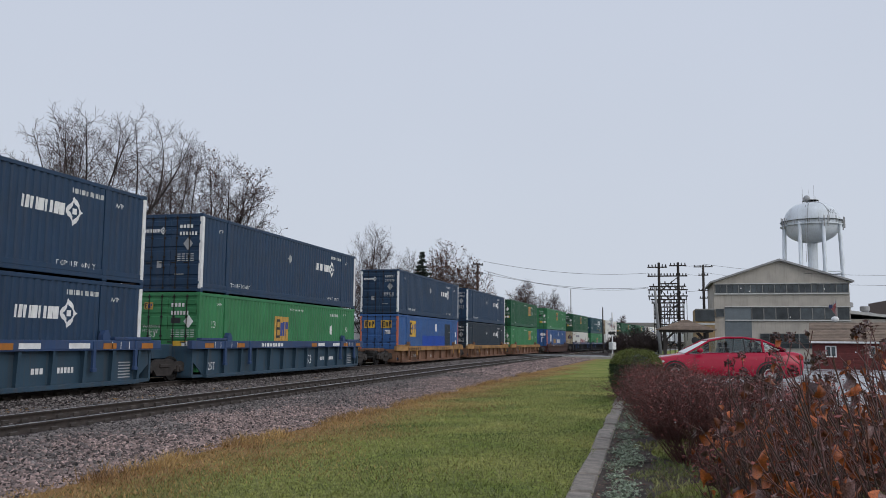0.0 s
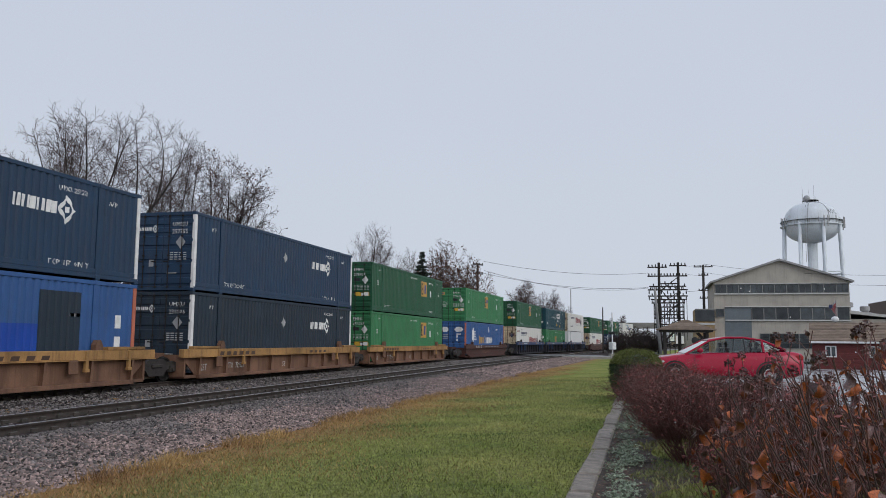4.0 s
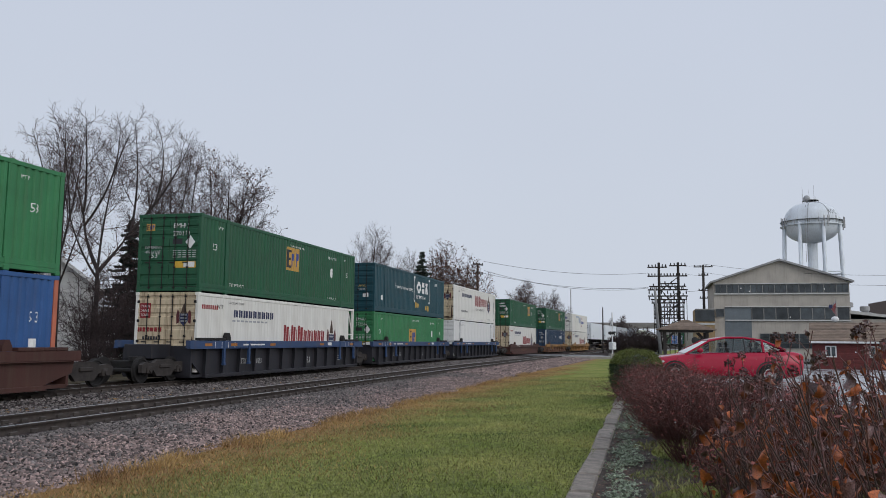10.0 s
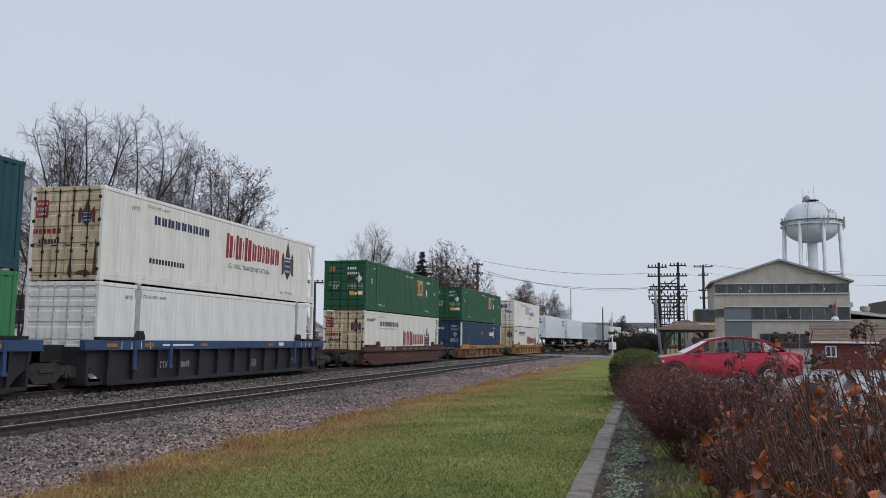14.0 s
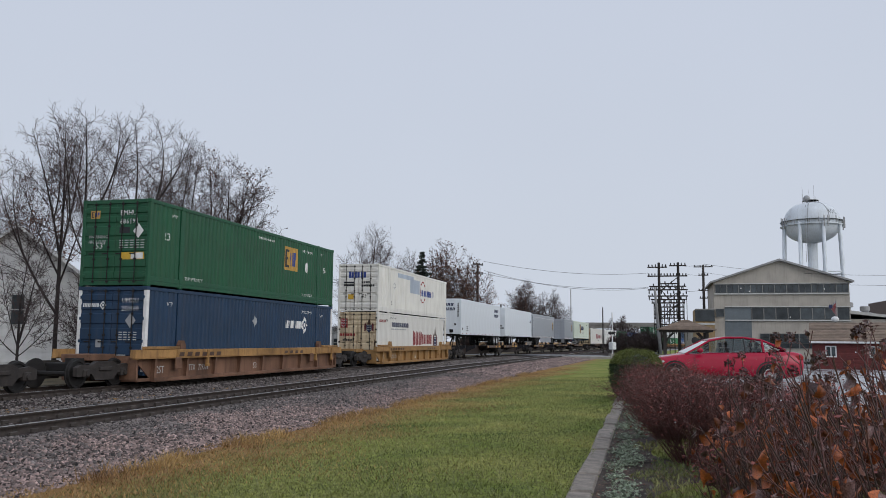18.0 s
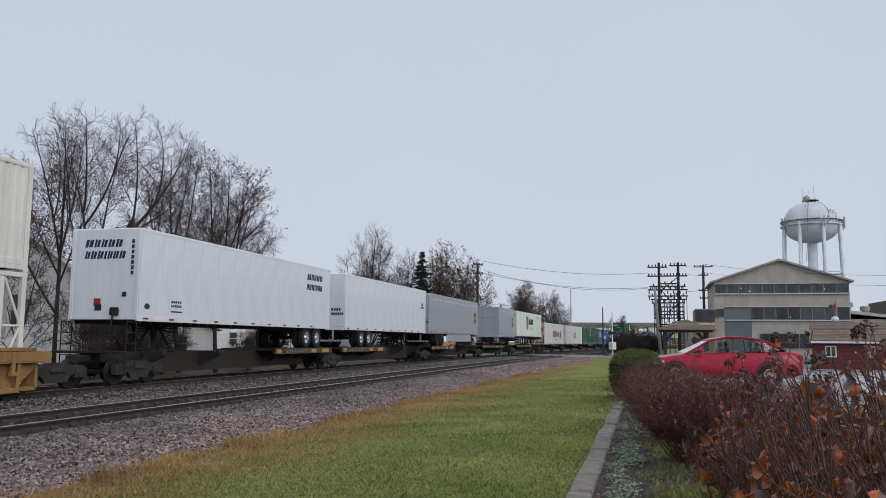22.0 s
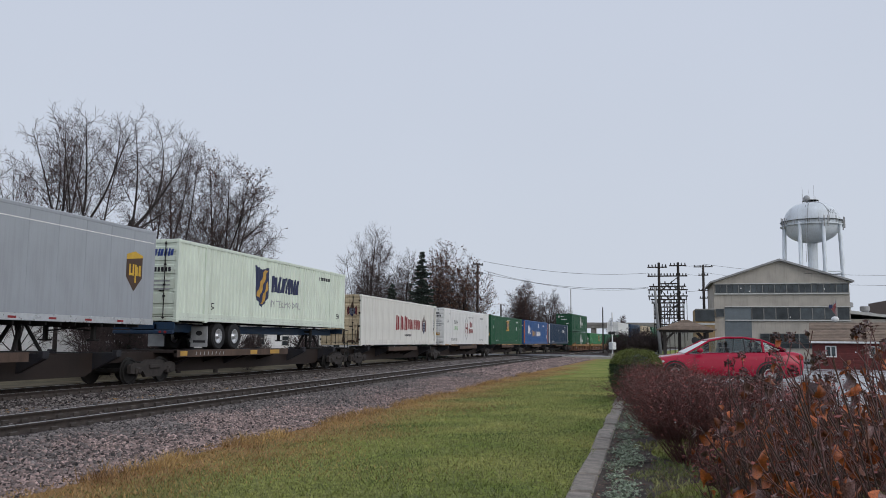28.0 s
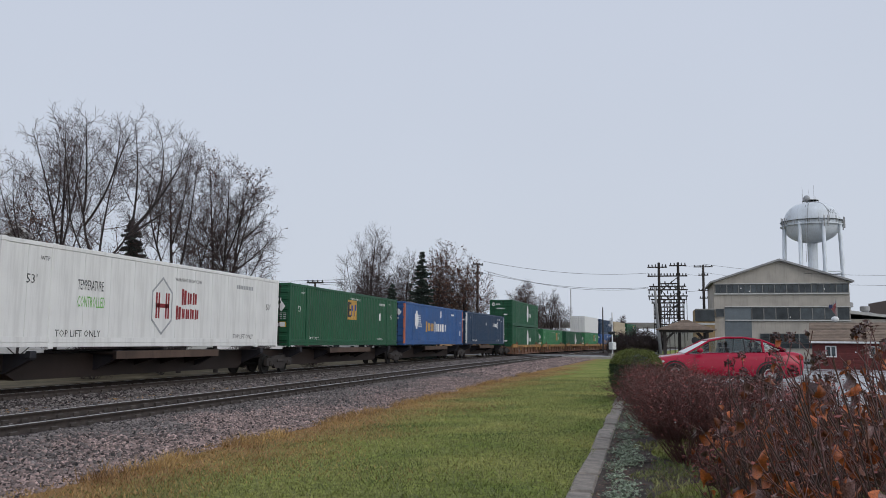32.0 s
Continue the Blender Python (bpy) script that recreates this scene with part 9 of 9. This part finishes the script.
P0, P1 = Vector((-21.66, 102.9, 11.55)), Vector((-21.66, 102.9, 10.4))
wire(P0 + Vector((0.8, 0, 0)), (-0.8, 124.8, 11.6), 0.75, 0.022)
wire(P1 + Vector((-0.7, 0, 0)), (-0.8, 124.8, 9.5), 0.95, 0.022)
wire(P1 + Vector((0.8, 0, 0)), (-0.8, 124.8, 9.4), 1.15, 0.022)
wire(P0 + Vector((-0.8, 0, 0)), (-31.3, 73.6, 7.1), 0.5, 0.02)
wire(P1 + Vector((-0.9, 0, 0)), (-31.3, 73.6, 6.8), 0.9, 0.02)
wire(P1 + Vector((-0.4, 0, 0)), (-31.3, 73.6, 6.9), 0.4, 0.02)
wire((-31.3, 73.6, 7.1), (-60, 45, 6.6), 0.6, 0.02)
wire((-31.3, 73.6, 6.8), (-60, 45, 5.9), 0.6, 0.02)
wire((3.43, 124.8, 12.6), (6.9, 124.8, 12.7), 0.12)
wire((6.9, 124.7, 12.8), (32, 92, 8.6), 0.8, 0.02)
wire((6.9, 124.7, 11.6), (33, 92, 7.6), 0.9, 0.015)
wire((4.6, 124.8, 11.4), (6.9, 124.8, 11.3), 0.15)
wire((4.6, 124.8, 8.9), (6.9, 124.8, 9.2), 0.15)

# ---- red building ----
rh = thing("red_cottage", "low dark red board building with brown shingle roof", "building", "", "", pose(12.45, 75, -0.78, 0, 0, -10))
bm = bmesh.new()
box(bm, 0.2, 12.1, 0.05, 7.0, 0, 2.45)
part("wall", bm, REDWALL, rh)
for k in range(17):
    bm = bmesh.new()
    box(bm, 0.19, 12.1, 0.0, 0.05, 0.14 * k + 0.004, 0.14 * k + 0.136, 0.01)
    part("board", bm, REDWALL, rh)
bm = bmesh.new()
prism(bm, [(-0.45, 2.42), (3.5, 3.98), (7.5, 2.42), (7.5, 2.55), (3.5, 4.12), (-0.45, 2.55)], 0, 0.0, 12.7)
part("roof", bm, SHINGLE, rh)
for k in range(12):
    t0, t1 = k / 12, (k + 1) / 12
    bm = bmesh.new()
    prism(bm, [(-0.47 + 3.97 * t0, 2.56 + 1.57 * t0), (-0.47 + 3.97 * t1, 2.56 + 1.57 * t1), (-0.47 + 3.97 * t0, 2.58 + 1.57 * t0)], 0, -0.02, 12.72)
    part("shingle_course", bm, SHINGLE, rh)
bm = bmesh.new()
box(bm, 0.0, 12.7, -0.52, -0.42, 2.34, 2.5, 0.02)
part("gutter", bm, MARKWHITE, rh)
for x in (1.6, 4.85, 8.6):
    bm = bmesh.new()
    for p, q, r, s in ((x - 0.42, x - 0.33, 1.28, 2.08), (x + 0.33, x + 0.42, 1.28, 2.08), (x - 0.04, x + 0.04, 1.28, 2.08)):
        box(bm, p, q, -0.05, 0.02, r, s)
    for r, s in ((1.2, 1.3), (2.04, 2.13)):
        box(bm, x - 0.42, x + 0.42, -0.06, 0.02, r, s)
    wd = part("window", bm, MARKWHITE, rh)
    for a, b in ((-0.33, -0.04), (0.04, 0.33)):
        bm = bmesh.new()
        box(bm, x + a, x + b, -0.03, -0.01, 1.3, 2.04)
        part("pane", bm, DARKGLASS, wd)
# flag and globe lamp before the factory
fp = thing("flagpole", "white flagpole with a hanging striped flag", "flag", "", "", pose(18.15, 93, -0.85))
bm = bmesh.new()
tube(bm, (0, 0, 0), (0, 0, 7.0), 0.05, 0.03, 8)
part("pole", bm, PALEPOLE, fp)
bm = bmesh.new()
for k in range(13):
    u0, u1 = -0.055 * k - 0.03, -0.055 * (k + 1) - 0.03
    d0, d1 = 0.05 * math.sin(1.7 * k), 0.05 * math.sin(1.7 * (k + 1))
    p = [(u0, d0, 6.75 - 0.05 * k), (u1, d1, 6.75 - 0.05 * (k + 1)), (u1, d1, 5.15 + 0.09 * (k + 1)), (u0, d0, 5.15 + 0.09 * k)]
    lo, hi = [bm.verts.new(q) for q in p], [bm.verts.new((q[0], q[1] + 0.02, q[2])) for q in p]
    bm.faces.new(lo)
    bm.faces.new(hi[::-1])
fl = part("flag", bm, PALEPOLE, fp)
for k in range(6):
    bm = bmesh.new()
    box(bm, -0.1 - 0.11 * k, -0.05 - 0.11 * k, -0.085, -0.075, 5.25 + 0.17 * k, 6.0 if k > 2 else 6.55 - 0.1 * k, 0.0)
    part("stripe", bm, MARKRED, fl)
bm = bmesh.new()
box(bm, -0.72, -0.38, -0.09, -0.08, 6.0, 6.4)
part("canton", bm, MARKNAVY, fl)
gl = thing("globe_lamp", "white globe lamp on a dark post", "lamp", "", "", pose(17.4, 90, -0.85))
bm = bmesh.new()
tube(bm, (0, 0, 0), (0, 0, 4.6), 0.06, n=8)
part("post", bm, CARBLACK, gl)
bm = bmesh.new()
lathe(bm, [(0, 4.55), (0.3, 4.65), (0.38, 4.85), (0.25, 5.05), (0, 5.1)], 16)
part("globe", bm, MARKWHITE, gl, smooth=True)

# ---- white houses behind the trees ----
def house(label, x, y, yaw, w, d, eave, peak, roof_mat, wins):
    h = thing("house", label, "house", "houses behind the tracks", "", pose(x, y, -0.46, 0, 0, yaw))
    bm = bmesh.new()
    prism(bm, [(-w / 2, 0), (w / 2, 0), (w / 2, eave), (0, peak), (-w / 2, eave)], 1, 0.05, d)
    part("wall", bm, WHITEWALL, h)
    k, z = 0, 0.5
    while z < peak - 0.25:
        half = w / 2 if z < eave else w / 2 * (peak - z) / (peak - eave)
        half2 = w / 2 if z + 0.18 < eave else w / 2 * (peak - z - 0.18) / (peak - eave)
        bm = bmesh.new()
        prism(bm, [(-half, z), (half, z), (half2, z + 0.18), (-half2, z + 0.18)], 1, 0.0 , 0.05)
        bmesh.ops.translate(bm, verts=bm.verts[:], vec=(0, 0, 0))
        for v in bm.verts:
            if v.co.z > z + 0.1 and v.co.y < 0.03:
                v.co.y = 0.03
        part("siding_board", bm, WHITEWALL, h)
        z += 0.19
    for s in (-1, 1):
        bm = bmesh.new()
        ex = s * (w / 2 + 0.4)
        dz = 0.4 * (peak - eave) / (w / 2)
        prism(bm, [(0, peak), (ex, eave - dz), (ex, eave - dz + 0.2), (0, peak + 0.22)], 1, -0.4, d + 0.4)
        part("roof", bm, roof_mat, h)
        bm = bmesh.new()
        prism(bm, [(0, peak - 0.02), (ex, eave - dz - 0.02), (ex, eave - dz + 0.18), (0, peak + 0.2)], 1, -0.45, -0.4)
        part("barge_board", bm, MARKWHITE, h)
    for x0, z0, ww, hh in wins:
        bm = bmesh.new()
        for p, q, r, s in ((x0, x0 + 0.1, z0, z0 + hh), (x0 + ww - 0.1, x0 + ww, z0, z0 + hh), (x0 + 0.1, x0 + ww - 0.1, z0, z0 + 0.1), (x0 + 0.1, x0 + ww - 0.1, z0 + hh - 0.1, z0 + hh), (x0 + 0.1, x0 + ww - 0.1, z0 + hh / 2 - 0.04, z0 + hh / 2 + 0.04)):
            box(bm, p, q, -0.06, 0.02, r, s)
        wd = part("window", bm, PALETRIM, h)
        bm = bmesh.new()
        box(bm, x0 + 0.1, x0 + ww - 0.1, -0.02, 0.0, z0 + 0.1, z0 + hh - 0.1)
        part("pane", bm, DARKGLASS, wd)
    return h


house("white clapboard house with steep gable behind bare trees", -36.3, 41.0, 38, 9.0, 12, 4.9, 8.35, SHINGLE, ((-0.2, 2.6, 0.85, 1.9), (-3.2, 2.6, 0.85, 1.9)))
house("small pale house with grey roof far behind the tracks", -35.5, 68.0, 30, 6.5, 9, 3.6, 6.0, ROOFGREY, ((-1.4, 1.4, 0.8, 1.2), (1.0, 1.4, 0.8, 1.2)))
house("long low pale house behind bare shrubs", -33.0, 50.5, 32, 8, 10, 2.7, 4.4, ROOFGREY, ((-2.2, 1.0, 0.9, 1.2), (1.2, 1.0, 0.9, 1.2)))
house("low white shed with dark windows beyond the tracks", -34.8, 97.0, 15, 10.5, 7, 2.9, 4.3, ROOFGREY, ((-3.6, 1.0, 0.9, 1.2), (-0.5, 1.0, 0.9, 1.2), (2.4, 1.0, 0.9, 1.2)))
house("pale house behind a large bare tree", -40.0, 88.0, 25, 8, 10, 3.0, 5.4, ROOFGREY, ((-1.2, 1.2, 0.9, 1.2),))

# ---- red car on the lot ----
def car(x, y, z, yaw):
    c = thing("parked_car", "red saloon car parked on a wet lot", "car", "", "", pose(x, y, z, 0, 0, yaw))
    # stations from nose to tail: place, half width low, half width belt, underside, belt height
    st = [(0.0, 0.62, 0.58, 0.32, 0.60), (0.12, 0.80, 0.70, 0.24, 0.70), (0.45, 0.89, 0.82, 0.20, 0.79), (0.95, 0.92, 0.86, 0.19, 0.875), (1.45, 0.925, 0.87, 0.19, 0.94), (2.1, 0.93, 0.885, 0.19, 0.965),
          (2.9, 0.93, 0.89, 0.19, 0.985), (3.6, 0.93, 0.89, 0.19, 1.0), (4.2, 0.92, 0.86, 0.21, 1.02), (4.6, 0.87, 0.80, 0.26, 1.01), (4.82, 0.78, 0.72, 0.34, 0.97), (4.87, 0.7, 0.66, 0.42, 0.9)]
    bm = bmesh.new()
    rings = []
    for u, wl0, wb, zu, zb in st:
        pts = [(wl0 * 0.9, zu), (wl0, zu + 0.12), (wl0 + 0.015, zu + (zb - zu) * 0.45), (wl0, zu + (zb - zu) * 0.72), (wb, zb - 0.02), (wb * 0.86, zb + 0.02), (wb * 0.45, zb + 0.035)]
        prof = [(w, h) for w, h in pts] + [(-w, h) for w, h in pts[::-1]]
        rings.append([bm.verts.new((u, w, h)) for w, h in prof])
    n = len(rings[0])
    fs = []
    for a, b in zip(rings, rings[1:]):
        for i in range(n):
            fs.append(bm.faces.new((a[i], a[(i + 1) % n], b[(i + 1) % n], b[i])))
    fs += [bm.faces.new(rings[0]), bm.faces.new(rings[-1])]
    bmesh.ops.recalc_face_normals(bm, faces=fs)
    body = part("body", bm, CARRED, c, smooth=True)
    # cabin: stations of roof line
    cab = [(1.30, 0.80, 0.94, 0.80, 0.95), (2.05, 0.66, 1.36, 0.86, 0.97), (2.55, 0.62, 1.46, 0.87, 0.975), (3.1, 0.61, 1.465, 0.87, 0.985), (3.65, 0.62, 1.39, 0.86, 1.0), (4.35, 0.68, 1.09, 0.78, 1.02)]
    bm = bmesh.new()
    rows = [[bm.verts.new((u, s * w * k, h + (0.03 if k < 0.8 else 0.0))) for s, k in ((-1, 1), (-1, 0.6), (1, 0.6), (1, 1))] for u, w, h, wb, hb in cab[1:5]]
    for a, b in zip(rows, rows[1:]):
        for i in range(3):
            bm.faces.new((a[i], b[i], b[i + 1], a[i + 1]))
    r = bmesh.ops.extrude_face_region(bm, geom=bm.faces[:])
    for v in r["geom"]:
        if isinstance(v, bmesh.types.BMVert):
            v.co.z -= 0.04
    bmesh.ops.recalc_face_normals(bm, faces=bm.faces[:])
    part("roof", bm, CARRED, c, smooth=True)
    for s in (-1, 1):
        for i, (a, b) in enumerate(zip(cab, cab[1:])):
            bm = bmesh.new()
            p = [(a[0] + 0.03, s * a[3] * 0.985, a[4] + 0.01), (b[0] - 0.03, s * b[3] * 0.985, b[4] + 0.01), (b[0] - 0.03, s * b[1] * 0.99, b[2] - 0.02), (a[0] + 0.03, s * a[1] * 0.99, a[2] - 0.02)]
            vs = [bm.verts.new(q) for q in p]
            bm.faces.new(vs)
            part("side_window", bm, CARGLASS, c)
            bm = bmesh.new()
            tube(bm, (b[0], s * b[3], b[4]), (b[0], s * (b[1] + 0.005), b[2] - 0.005), 0.035 if i in (1, 3) else 0.022, n=6)
            if i in (2, 3):
                part("pillar", bm, CARBLACK if i in (1, 2) else CARRED, c)
            else:
                bm.free()
            bm = bmesh.new()
            tube(bm, (a[0], s * (a[1] + 0.008), a[2] - 0.005), (b[0], s * (b[1] + 0.008), b[2] - 0.005), 0.03, n=6)
            part("roof_rail", bm, CARRED, c)
    for (a, b), nm in (((cab[0], cab[1]), "windscreen"), ((cab[5], cab[4]), "rear_window")):
        bm = bmesh.new()
        vs = [bm.verts.new(q) for q in ((a[0], -a[3] * 0.93, a[4] + 0.02), (a[0], a[3] * 0.93, a[4] + 0.02), (b[0], b[1] * 0.95, b[2]), (b[0], -b[1] * 0.95, b[2]))]
        bm.faces.new(vs)
        part(nm, bm, CARGLASS, c)
    for s in (-1, 1):
        bm = bmesh.new()
        prism(bm, [(0.05, 0.62), (0.62, 0.74), (0.66, 0.66), (0.4, 0.58), (0.06, 0.55)], 1, s * 0.80 if s > 0 else -0.885, s * 0.885 if s > 0 else -0.80)
        part("headlight", bm, LAMPGLASS, c, "clear faceted headlight")
        bm = bmesh.new()
        box(bm, 4.5, 4.84, min(s * 0.62, s * 0.84), max(s * 0.62, s * 0.84), 0.78, 0.93, 0.03)
        part("tail_light", bm, TAILRED, c)
        bm = bmesh.new()
        box(bm, 1.62, 1.8, min(s * 0.9, s * 1.08), max(s * 0.9, s * 1.08), 0.98, 1.12, 0.05)
        part("mirror", bm, CARRED, c)
        for u in (2.75, 3.7):
            bm = bmesh.new()
            box(bm, u, u + 0.18, min(s * 0.915, s * 0.95), max(s * 0.915, s * 0.95), 0.84, 0.87, 0.01)
            part("door_handle", bm, CARRED, c)
        for u in (1.55, 2.7, 3.75):
            bm = bmesh.new()
            box(bm, u, u + 0.012, min(s * 0.93, s * 0.946), max(s * 0.93, s * 0.946), 0.3, 0.86)
            part("door_gap", bm, CARBLACK, c)
        bm = bmesh.new()
        box(bm, 1.2, 4.1, min(s * 0.9, s * 0.945), max(s * 0.9, s * 0.945), 0.2, 0.27, 0.01)
        part("side_sill", bm, CARBLACK, c)
        for u in (0.95, 3.78):
            w = road_wheel(c, 0, 0, 0, 0.33)
            w.matrix_basis = pose(u, s * 0.885, 0.33, 0, 0, 90 if s > 0 else -90)
            bm = bmesh.new()
            lathe(bm, [(0.35, s * 0.9), (0.36, s * 0.945), (0.40, s * 0.945), (0.4, s * 0.86)], 24, (u, 0.34), 1)
            part("wheel_arch", bm, CARBLACK, c)
    for u, w in ((2.35, 0.4), (2.35, -0.4), (3.3, 0.4), (3.3, -0.4)):
        bm = bmesh.new()
        prism(bm, [(u, 0.5), (u + 0.2, 0.5), (u + 0.34, 1.12), (u + 0.2, 1.14)], 1, w - 0.24, w + 0.24)
        box(bm, u + 0.2, u + 0.3, w - 0.13, w + 0.13, 1.15, 1.32, 0.03)
        part("seat", bm, CARBLACK, c)
    bm = bmesh.new()
    box(bm, 1.5, 1.8, -0.72, 0.72, 0.85, 1.02, 0.05)
    part("dashboard", bm, CARBLACK, c)
    bm = bmesh.new()
    box(bm, -0.02, 0.06, -0.5, 0.5, 0.36, 0.52, 0.03)
    part("grille", bm, CARBLACK, c)
    return c


car(-0.48, 27.9, ground_z(3, 28) + 0.016, 8)


motions()
